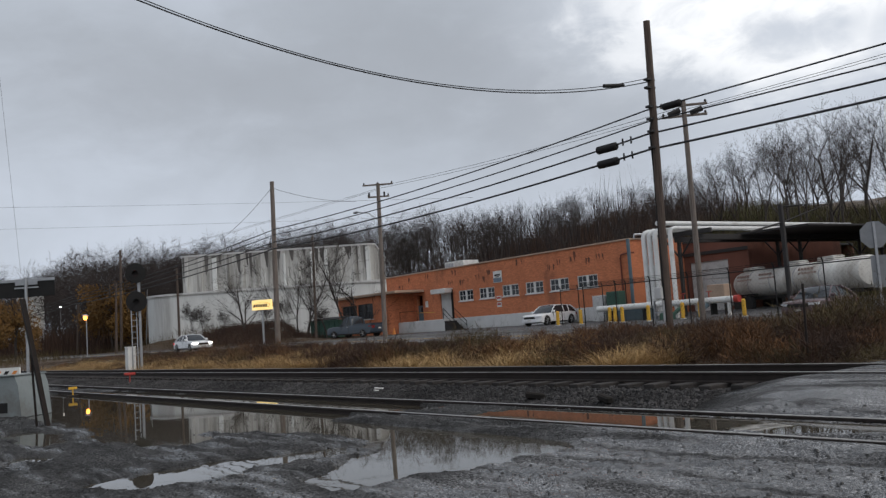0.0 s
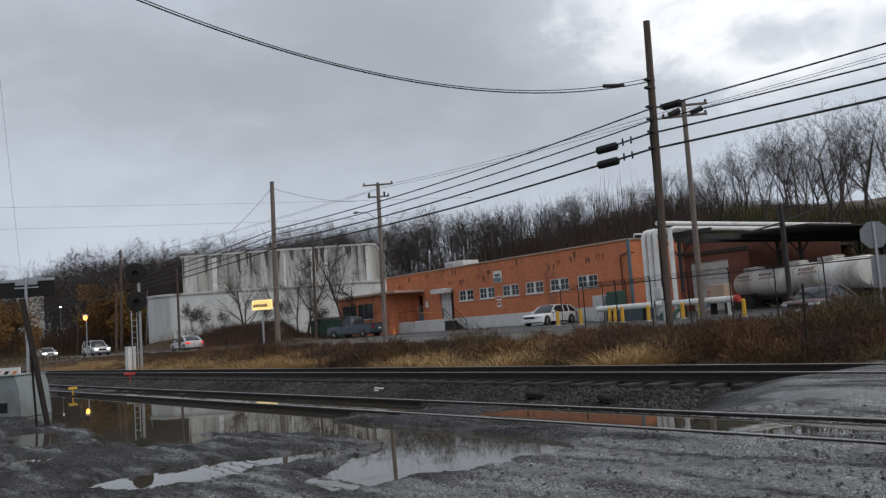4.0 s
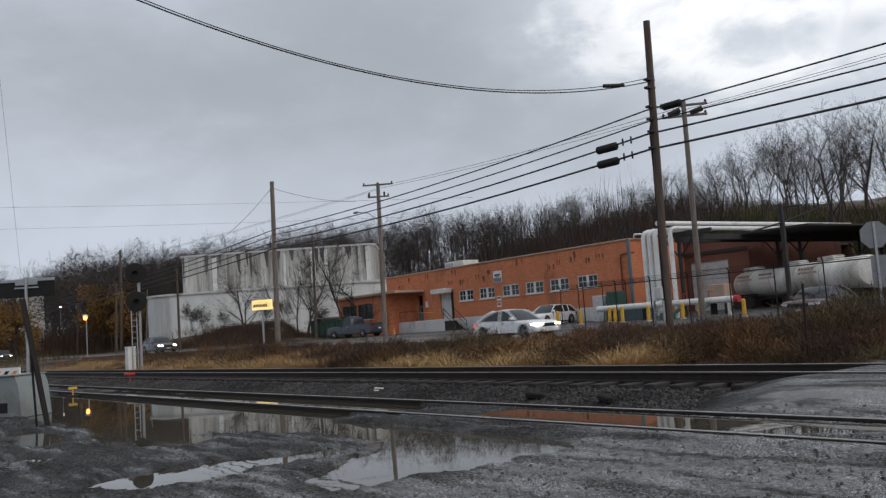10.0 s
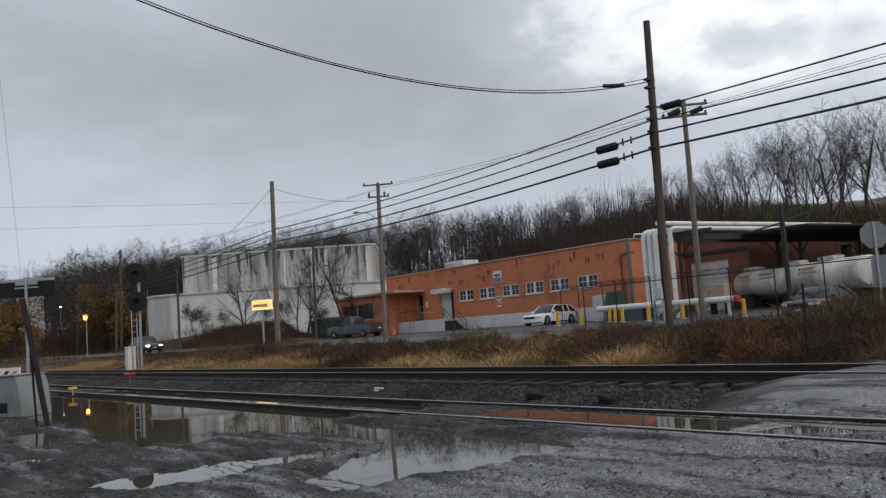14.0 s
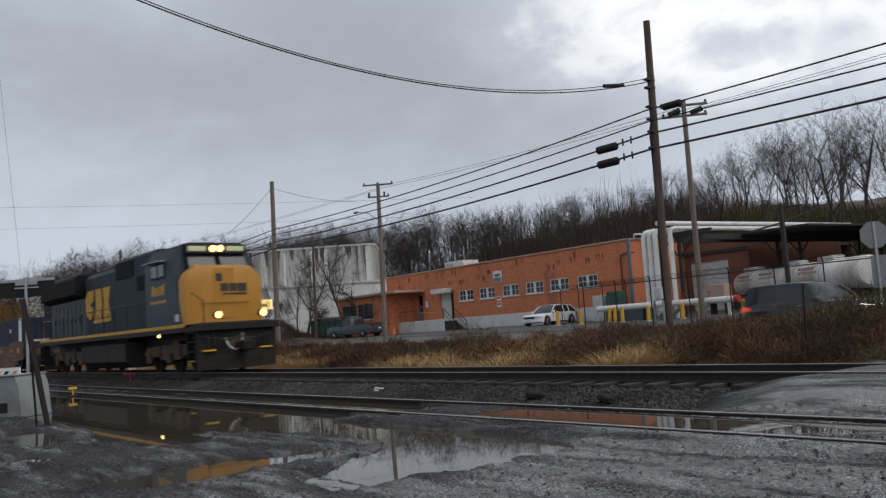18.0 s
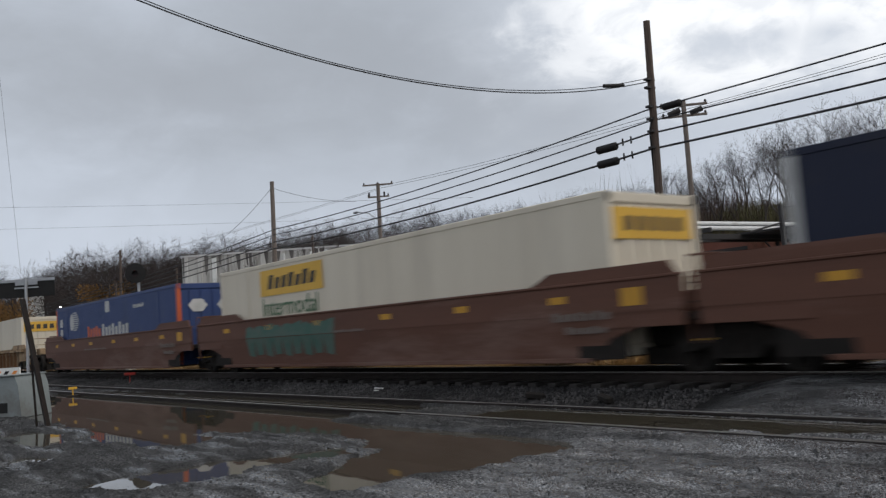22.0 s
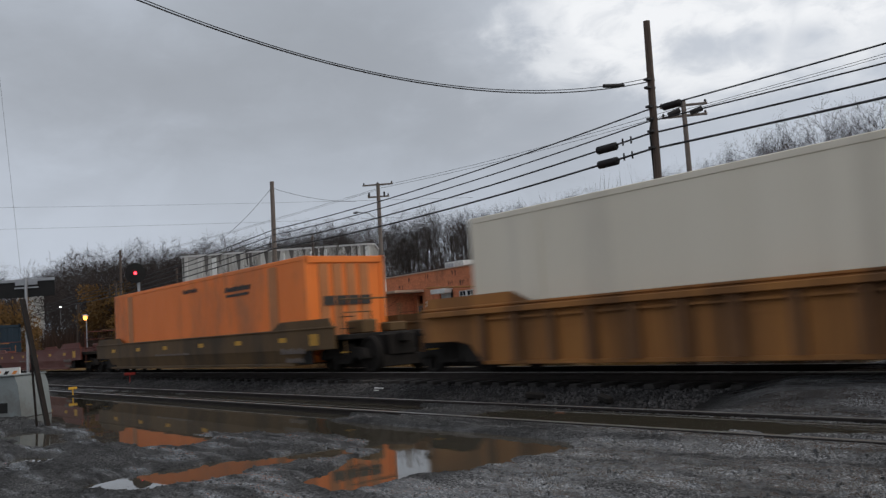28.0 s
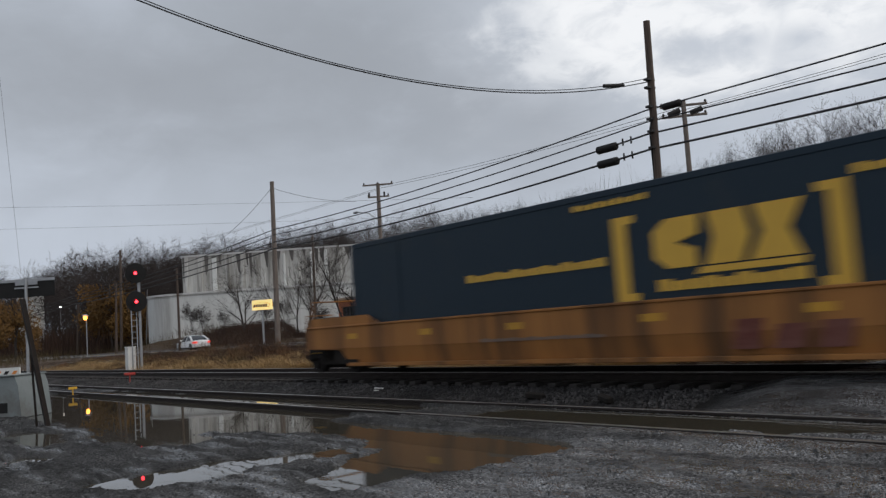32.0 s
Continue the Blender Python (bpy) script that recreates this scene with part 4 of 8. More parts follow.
        # centre sill, and a dark box added to close the bright gap below
        part("draft_sill", Shape().box(min(o * (inner - 0.1), o * (half + 0.9)), max(o * (inner - 0.1), o * (half + 0.9)), -0.42, 0.42, 0.40, 0.95, 0.03), M_GRIME, t, "dark centre sill over the truck")
        part("truck_shroud", Shape().box(min(o * (half - 1.55), o * (half + 0.85)), max(o * (half - 1.55), o * (half + 0.85)), -0.62, 0.62, 0.12, 0.42, 0.02), M_GRIME, t, "dark box filling the space below the sill")
        for k in range(4):
            part("ladder_rung", Shape().tube([(o * (half + 0.02), -1.3, 0.55 + 0.3 * k), (o * (half + 0.02), -0.85, 0.55 + 0.3 * k)], 0.014, 5), M_YELLOW if k == 0 else M_GRIME, t)
        if coupler:
            part("coupler", Shape().box(min(o * (half + 0.3), o * (half + 1.1)), max(o * (half + 0.3), o * (half + 1.1)), -0.14, 0.14, 0.72, 0.98, 0.03), M_GRIME, t)
    if truck_front: truck(t, half - 0.35)
    if truck_rear: truck(t, -half + 0.35)
    return t


LEN, CW = 16.15, 1.295


def container(label, material, frame_m, group="containers on the train", z0=0.31, ribs=True, door_m=None, front_posts=None):
    """A 53-foot container; its front end is at +x."""
    t = thing("shipping_container", label, "container", None, group)
    h, hw, H = LEN / 2, CW, 2.90
    s = Shape()
    # shallow side corrugations
    for o in (-1, 1):
        n, pts = 58, []
        for i in range(n):
            x = -h + 0.12 + (2 * h - 0.24) * i / n
            w = (2 * h - 0.24) / n
            pts += [(x, 0.0), (x + w * 0.3, 0.022), (x + w * 0.7, 0.022)]
        pts.append((h - 0.12, 0.0))
        v = [(x, o * (hw - 0.03 + d), z) for z in (0.14, H - 0.1) for x, d in pts]
        m = len(pts)
        s.add(v, [(i, i + 1, m + i + 1, m + i) for i in range(m - 1)])
    part("side_panel", s, material, t, "", smooth=None)
    part("core", Shape().box(-h + 0.05, h - 0.05, -hw + 0.05, hw - 0.05, 0.1, H - 0.03), material, t)
    part("top_rail", Shape().box(-h, h, -hw, -hw + 0.09, H - 0.12, H, 0.012).box(-h, h, hw - 0.09, hw, H - 0.12, H, 0.012), frame_m, t)
    part("bottom_rail", Shape().box(-h, h, -hw, -hw + 0.09, 0, 0.16, 0.012).box(-h, h, hw - 0.09, hw, 0, 0.16, 0.012), frame_m, t)
    for x in (-h, h - 0.16):
        for y in (-hw, hw - 0.14):
            part("corner_post", Shape().box(x, x + 0.16, y, y + 0.14, 0, H, 0.015), front_posts or frame_m, t)
    for x in (-h + 1.85, h - 2.0):
        for y in (-hw, hw - 0.06):
            part("lift_post", Shape().box(x, x + 0.16, y - 0.004, y + 0.064, 0.02, H - 0.02, 0.01), frame_m, t)
    for z in (0, H - 0.2): part("end_header", Shape().box(h - 0.08, h, -hw, hw, z, z + 0.19, 0.012), frame_m, t)
    end = Shape()
    for y in (-0.86, -0.42, 0.02, 0.46):
        end.box(h - 0.05, h - 0.012, y, y + 0.3, 0.2, H - 0.22, 0.012)
    part("end_panel", end, door_m or material, t)
    return t


def side_bars(t, x0, x1, z0, z1, count, m, label, slant=0.0, gap=0.25):
    return bars(t, x0, x1, -CW - 0.004, z0, z1, count, m, label, slant=slant, gap=gap)


def side_plate(t, x0, x1, z0, z1, m, label, name="sign_panel", d=0.004):
    return part(name, Shape().box(x0, x1, -CW - 0.002 - d, -CW, z0, z1), m, t, label)


def end_plate(t, y0, y1, z0, z1, m, label, name="sign_panel", d=0.006):
    return part(name, Shape().box(LEN / 2 - 0.01, LEN / 2 + d, y0, y1, z0, z1), m, t, label)


M_CNAVY = mat("navy_container", (0.011, 0.015, 0.034), (0.015, 0.019, 0.039), 0.55, 0, 0.8, 20, 0.06, dirt=(0.026, 0.026, 0.034), dirt_at=0.62, spec=0.3)
M_CCREAM = mat("cream_container", (0.66, 0.60, 0.485), (0.59, 0.53, 0.42), 0.55, 0, 0.7, 20, 0.06, dirt=(0.50, 0.45, 0.36), dirt_at=0.64, stretch=(1.6, 1, 0.14))
M_CWHITE = mat("grey_white_container", (0.78, 0.715, 0.59), (0.71, 0.645, 0.52), 0.55, 0, 0.7, 20, 0.06, dirt=(0.56, 0.51, 0.42), dirt_at=0.62, stretch=(1.6, 1, 0.12))
M_CBLUE = mat("blue_container", (0.014, 0.04, 0.145), (0.012, 0.034, 0.115), 0.5, 0, 0.8, 20, 0.06, dirt=(0.03, 0.045, 0.1), dirt_at=0.62)
M_CORANGE = mat("orange_container", (0.90, 0.225, 0.03), (0.78, 0.185, 0.026), 0.5, 0, 0.7, 20, 0.06, dirt=(0.4, 0.14, 0.05), dirt_at=0.62, stretch=(1, 1, 0.4))
M_CORANGE2 = mat("faded_orange", (0.52, 0.20, 0.07), (0.42, 0.15, 0.05), 0.6, 0, 1, 20, 0.06)
M_CDARK = mat("slate_blue_container", (0.011, 0.025, 0.040), (0.015, 0.030, 0.045), 0.55, 0, 0.8, 20, 0.06, dirt=(0.03, 0.038, 0.042), dirt_at=0.63, spec=0.3)
M_SIGNYEL = mat("sign_yellow", (0.70, 0.42, 0.05), (0.60, 0.35, 0.045), 0.5, 0, 1.5, 30, 0.04)
M_REDPOST = mat("orange_red_post", (0.55, 0.10, 0.03), None, 0.5, 0, 1.5, 30, 0.04)


def lettered(t, body, size, x, z, m, label, dz=0.0):
    """Readable raised lettering on the near side of a container."""
    c = bpy.data.curves.new("lettering", "FONT")
    c.body, c.size, c.extrude = body, size, 0.003
    tmp = bpy.data.objects.new("lettering", c)
    me = bpy.data.meshes.new_from_object(tmp)
    bpy.data.objects.remove(tmp)
    me.materials.clear()
    return part("lettering", me, m, t, label, pose(x, -CW - 0.004, z, 90, 0, 0))


def hexagon(t, cx, cz, r, m, label, hole=0.0):
    s = Shape()
    s.prism_y([(cx + r * math.cos(math.pi * k / 3), cz + r * math.sin(math.pi * k / 3)) for k in range(6)], -CW - 0.007, -CW)
    return part("emblem", s, m, t, label)


# what each car carries, in the order of the train
LOCO = place(locomotive(), -21.55 + SPEED * 9)

def load(t, x28, z=0.30):
    for_z = z
    t["deck"] = for_z
    return place(t, x28)


for i, (fx, rx) in enumerate(((105.2, 89.05), (85.9, 69.4), (65.9, 49.7))):
    w = well_car("brown steel container well car streaked with rust", 9.62, 1.58, M_BROWNCAR, coupler=(i != 1), truck_rear=True, truck_front=(i == 0))
    place(w, (fx + rx) / 2)
    if i == 1:
        for k in range(9):
            x = -6.0 + k * 0.56
            part("graffiti", Shape().prism_y([(x, 1.07), (x + 0.2, 1.07), (x + 0.55, 1.07), (x + 0.62, 1.3 + 0.08 * (k % 3)), (x + 0.3, 1.42), (x + 0.05, 1.36)], -1.481, -1.486), M_GRAFFITI, w, "green spray-painted graffiti shape")
            part("graffiti", Shape().loft([[(x + a, -1.484 + 0.10 * (1.06 - z) / 0.82 - d, z) for a, z in ((0.0, 1.05), (0.58, 1.05), (0.46, 0.5 + 0.08 * (k % 2)), (0.1, 0.56))] for d in (0.0, 0.004)]), M_GRAFFITI, w, "green spray-painted graffiti shape")
for i, cx in enumerate((34.05, 14.45, -5.25)):
    w = well_car("dusty ochre ribbed container well car" if i == 0 else "ochre ribbed container well car, weathered", 9.75, 1.36, M_PALECAR if i == 0 else M_TANCAR, rib=True, marks=False, coupler=(i != 1), truck_front=(i == 0))
    place(w, cx)
    for x0 in ((-8.0,) if i == 0 else ()):
        p = part("end_panel", Shape().box(x0, x0 + 1.2, -1.60, -1.482, 0.58, 1.27, 0.01), M_CNAVY0, w, "dark navy stencil panel")
        part("stencil", Shape().box(x0 + 0.25, x0 + 0.95, -1.606, -1.601, 0.66, 0.86), M_MARK, p, "white stencil block")
        part("stencil", Shape().box(x0 + 0.3, x0 + 0.85, -1.606, -1.601, 1.0, 1.08), M_MARK, p, "white stencil block")
place(well_car("dull ochre container well car", 9.9, 1.18, M_OLIVECAR), -28.6)
place(well_car("empty oxide-red container well car", 9.4, 1.18, M_REDCAR), -50.4)
TAIL = place(well_car("ochre container well car at the tail of the train", 9.9, 1.18, M_TANCAR), -73.8)
bars(TAIL, 2.75, 4.75, -1.48, 0.40, 0.84, 3, M_REDCAR, "faded dark red stencilled blocks", slant=0.1, gap=0.3)
part("end_marker", Shape().box(-11.15, -11.0, -0.12, 0.12, 0.75, 1.15, 0.02), M_YELLOW, TAIL, "yellow end-of-train marker")

# navy container
t = container("dark navy shipping container with white end frame", M_CNAVY, M_CNAVY, front_posts=M_MARK)
part("emblem", Shape().prism_y([(-3.15 + 0.4 * math.cos(math.pi * k / 4 + 0.39), 2.0 + 0.4 * math.sin(math.pi * k / 4 + 0.39)) for k in range(8)], -CW - 0.006, -CW), M_MARK, t, "white ring-like emblem")
side_bars(t, -5.15, -3.65, 1.78, 2.04, 5, M_MARK, "white lettering blocks")
hexagon(t, 0.0, 2.09, 0.24, M_MARK, "white badge")
side_bars(t, -5.6, -4.6, 2.28, 2.38, 5, M_MARK, "white number blocks")
side_bars(t, 5.6, 6.2, 2.1, 2.35, 2, M_MARK, "white number blocks")
end_plate(t, -0.9, 0.3, 1.5, 1.62, M_MARK, "white lettering bar")
load(t, 97.12)
# cream containers with yellow panel and green word
def cream(label, m=None, plain=False, signs_x=-5.25):
    t = container(label, m or M_CCREAM, m or M_CCREAM)
    if not plain:
        p = side_plate(t, signs_x, signs_x + 3.6, 1.95, 2.70, M_SIGNYEL, "yellow sign panel")
        side_bars(t, signs_x + 0.4, signs_x + 3.2, 2.14, 2.54, 7, M_MARKDARK, "dark lettering blocks", slant=0.12, gap=0.3)
        lettered(t, "Intermodal", 0.74, signs_x + 0.05, 1.38, M_MARKGREEN, "green lettering")
        end_plate(t, -1.15, 1.1, 2.05, 2.62, M_SIGNYEL, "yellow sign panel")
        for k in range(5):
            part("lettering", Shape().box(LEN / 2, LEN / 2 + 0.009, -0.85 + k * 0.36, -0.62 + k * 0.36, 2.2, 2.46), M_MARKDARK, t, "dark lettering block")
    return t

load(cream("cream shipping container with yellow sign panel and green word"), 77.65)
load(cream("cream shipping container with yellow sign panel and green word", signs_x=-5.2), 34.05)
load(cream("grey-white shipping container with yellow sign panel", M_CWHITE, signs_x=1.6), -5.3)
# blue container
t = container("blue shipping container with orange-red end posts", M_CBLUE, M_CBLUE, front_posts=M_REDPOST)
for k in range(9):
    w = math.sqrt(max(0.05, 1 - ((k - 4.0) / 4.7) ** 2))
    part("emblem_stripe", Shape().box(-5.05, -4.95 + 0.78 * w, -CW - 0.007, -CW, 1.72 + k * 0.1, 1.772 + k * 0.1), M_MARK, t, "white stripe of a globe emblem")
part("emblem_disc", Shape().prism_y([(-5.3 + 0.3 * math.cos(math.pi * k / 8), 2.12 + 0.4 * math.sin(math.pi * k / 8)) for k in range(16)], -CW - 0.009, -CW), M_MARK, t, "white disc of a globe emblem")
side_bars(t, -2.86, -0.82, 1.25, 1.82, 5, M_REDPOST, "orange-red lettering blocks", gap=0.32)
side_bars(t, -0.74, 2.8, 1.22, 1.84, 8, M_MARK, "white lettering blocks", gap=0.32)
side_plate(t, -0.18, 0.37, 2.32, 2.79, M_MARK, "white square mark")
side_bars(t, 3.4, 4.6, 2.3, 2.45, 6, M_MARK, "white number blocks")
side_plate(t, -7.36, -6.9, 1.95, 2.33, M_MARK, "white mark")
side_plate(t, -7.32, -6.9, 1.52, 1.84, M_MARK, "white mark")
for cy in (-0.55, 0.55):
    part("emblem", Shape().prism_x([(cy + 0.36 * math.cos(math.pi * k / 3), 2.1 + 0.26 * math.sin(math.pi * k / 3)) for k in range(6)], LEN / 2 - 0.01, LEN / 2 + 0.008), M_MARK, t, "white six-sided badge")
load(t, 57.8)
# orange container
t = container("orange shipping container with dark lettering blocks", M_CORANGE, M_CORANGE, door_m=M_CORANGE2)
side_bars(t, 2.88, 4.7, 2.26, 2.42, 8, M_MARKDARK, "dark lettering blocks", slant=0.05, gap=0.12)
side_bars(t, 2.95, 4.6, 2.1, 2.18, 1, M_MARKDARK, "dark underline bar", gap=0.02)
side_bars(t, -0.6, 0.7, 2.46, 2.6, 7, M_MARKDARK, "small dark number blocks")
for cy in (-0.75, -0.35, 0.05, 0.45):
    part("lettering", Shape().box(LEN / 2 - 0.01, LEN / 2 + 0.008, cy, cy + 0.34, 1.52, 1.78), M_MARKDARK, t, "dark lettering block")
for x in (-6.4, 5.9):
    part("repaint", Shape().box(x, x + 0.55, -CW - 0.006, -CW, 0.2, 2.75), M_CORANGE2, t, "faded lift panel")
load(t, -28.4)
# slate-blue container at the tail
t = container("slate-blue shipping container with yellow emblem in brackets", M_CDARK, M_CDARK)
emblem(t, 1.15, 3.78, -CW - 0.003, 1.38, 2.24, M_SIGNYEL, "yellow emblem as plain shapes")
side_bars(t, 1.17, 3.78, 1.05, 1.24, 9, M_SIGNYEL, "yellow lettering blocks", gap=0.15)
for x0, o in ((0.32, 1), (4.43, -1)):
    s = Shape().prism_y([(x0, 0.92), (x0 + o * 0.47, 0.92), (x0 + o * 0.47, 1.06), (x0 + o * 0.29, 1.06), (x0 + o * 0.29, 2.24), (x0 + o * 0.45, 2.24), (x0 + o * 0.45, 2.37), (x0, 2.37)], -CW - 0.007, -CW)
    part("bracket", s, M_SIGNYEL, t, "yellow bracket shape")
side_bars(t, -3.68, 0.12, 1.58, 1.74, 14, M_SIGNYEL, "small yellow lettering blocks", gap=0.2)
side_bars(t, -0.58, 1.1, 2.61, 2.72, 9, M_SIGNYEL, "small yellow number blocks", gap=0.25)
side_bars(t, 4.5, 5.9, 2.4, 2.53, 6, M_SIGNYEL, "small yellow number blocks", gap=0.25)
for k in range(3):
    part("lettering", Shape().box(LEN / 2 - 0.01, LEN / 2 + 0.008, -0.8 + k * 0.26, -0.58 + k * 0.26, 2.12, 2.36), M_SIGNYEL, t, "yellow emblem block")
load(t, -73.5)

# ---- brick works building ----
def brick_material():
    """Weathered orange brick: courses with faint joints over broad stains."""
    m = mat("orange_brick", (0.58, 0.20, 0.092), (0.48, 0.16, 0.076), 0.85, 0, 0.7, 30, 0.25, dirt=(0.24, 0.095, 0.055), dirt_at=0.62, stretch=(1, 1, 0.6))
    n, l = m.node_tree.nodes, m.node_tree.links
    b = n["Principled BSDF"]
    old = b.inputs["Base Color"].links[0].from_socket
    tc, sp, ad, cb = n.new("ShaderNodeTexCoord"), n.new("ShaderNodeSeparateXYZ"), n.new("ShaderNodeMath"), n.new("ShaderNodeCombineXYZ")
    l.new(tc.outputs["Object"], sp.inputs[0])
    l.new(sp.outputs[0], ad.inputs[0]); l.new(sp.outputs[1], ad.inputs[1])
    l.new(ad.outputs[0], cb.inputs[0]); l.new(sp.outputs[2], cb.inputs[1])
    br = n.new("ShaderNodeTexBrick")
    br.inputs["Scale"].default_value = 1.0
    br.inputs["Brick Width"].default_value, br.inputs["Row Height"].default_value, br.inputs["Mortar Size"].default_value = 0.215, 0.075, 0.006
    br.inputs["Color1"].default_value, br.inputs["Color2"].default_value, br.inputs["Mortar"].default_value = (1.12, 1.12, 1.12, 1), (0.80, 0.78, 0.76, 1), (0.72, 0.80, 0.84, 1)
    l.new(cb.outputs[0], br.inputs["Vector"])
    mx = n.new("ShaderNodeMixRGB"); mx.blend_type = "MULTIPLY"; mx.inputs[0].default_value = 1.0
    l.new(old, mx.inputs[1]); l.new(br.outputs["Color"], mx.inputs[2])
    l.new(mx.outputs[0], b.inputs["Base Color"])
    return m


M_BRICK = brick_material()
# brown brick; the shade under the loading canopy is also in this colour
M_SHADEBRICK = mat("shaded_brown_brick", (0.20, 0.078, 0.052), (0.14, 0.055, 0.038), 0.85, 0, 0.8, 30, 0.25, dirt=(0.08, 0.04, 0.03), dirt_at=0.58, stretch=(1, 1, 0.6))
M_FOUND = mat("grey_block_base", (0.60, 0.60, 0.59), (0.50, 0.50, 0.49), 0.8, 0, 0.9, 30, 0.2, dirt=(0.2, 0.19, 0.18), dirt_at=0.62)
M_COPING = mat("tan_coping", (0.42, 0.30, 0.22), (0.3, 0.22, 0.16), 0.7, 0, 2, 30, 0.1)
M_ROOFING = mat("tar_roof", (0.06, 0.06, 0.062), None, 0.9, 0, 1, 20, 0.3)
M_STAIN = mat("rust_stain", (0.10, 0.045, 0.03), (0.2, 0.075, 0.045), 0.9, 0, 3, 20, 0.1)
M_DOOR = mat("pale_door", (0.54, 0.54, 0.53), (0.44, 0.44, 0.43), 0.6, 0, 1.5, 20, 0.08, dirt=(0.25, 0.24, 0.23), dirt_at=0.62)
M_GREENISH = mat("green_cabinet", (0.035, 0.09, 0.065), None, 0.6, 0, 3, 30, 0.1)
M_BLUEPIPE = mat("blue_grey_pipe", (0.10, 0.15, 0.18), None, 0.5, 0, 3, 30, 0.1)
M_LAG = mat("white_pipe_lagging", (0.70, 0.71, 0.70), (0.55, 0.55, 0.53), 0.45, 0, 1.2, 30, 0.1, dirt=(0.35, 0.33, 0.3), dirt_at=0.66)
M_RUSTPIPE = mat("rust_red_pipe", (0.20, 0.05, 0.03), None, 0.6, 0, 3, 30, 0.1)
M_DARKSTEEL = mat("dark_frame_steel", (0.022, 0.022, 0.024), (0.04, 0.034, 0.03), 0.6, 0.2, 3, 40, 0.1)
BUILD = pose(-39.3, 48.45, 0.0, 0, 0, -3.0)      # near corner of the front wall; the front runs to -x


def window_unit(parent, x, z, w, h, y=0.0, mull=True, M_WHITE=M_WHITE):
    """A recessed steel window: frame, mullion, glazing bars, panes and sill."""
    f = part("window", Shape().box(x, x + w, y + 0.04, y + 0.12, z, z + 0.07).box(x, x + w, y + 0.04, y + 0.12, z + h - 0.07, z + h).box(x, x + 0.07, y + 0.04, y + 0.12, z + 0.07, z + h - 0.07).box(x + w - 0.07, x + w, y + 0.04, y + 0.12, z + 0.07, z + h - 0.07), M_WHITE, parent, "white-framed window")
    if mull:
        part("mullion", Shape().box(x + w / 2 - 0.12, x + w / 2 + 0.12, y + 0.03, y + 0.11, z + 0.05, z + h - 0.05), M_WHITE, f, "broad white mullion")
        halves = ((x + 0.07, x + w / 2 - 0.12), (x + w / 2 + 0.12, x + w - 0.07))
    else:
        halves = ((x + 0.07, x + w - 0.07),)
    for a, b in halves:
        part("pane", Shape().box(a, b, y + 0.09, y + 0.10, z + 0.07, z + h - 0.07), M_DARKGLASS, f)
        bar = Shape().box((a + b) / 2 - 0.018, (a + b) / 2 + 0.018, y + 0.065, y + 0.088, z + 0.07, z + h - 0.07)
        if mull: bar.box(a, b, y + 0.066, y + 0.087, z + h / 2 - 0.018, z + h / 2 + 0.018)
        part("glazing_bar", bar, M_WHITE, f)
    part("sill", Shape().box(x - 0.06, x + w + 0.06, y - 0.09, y + 0.05, z - 0.09, z - 0.003, 0.01), M_FOUND, f, "concrete sill")


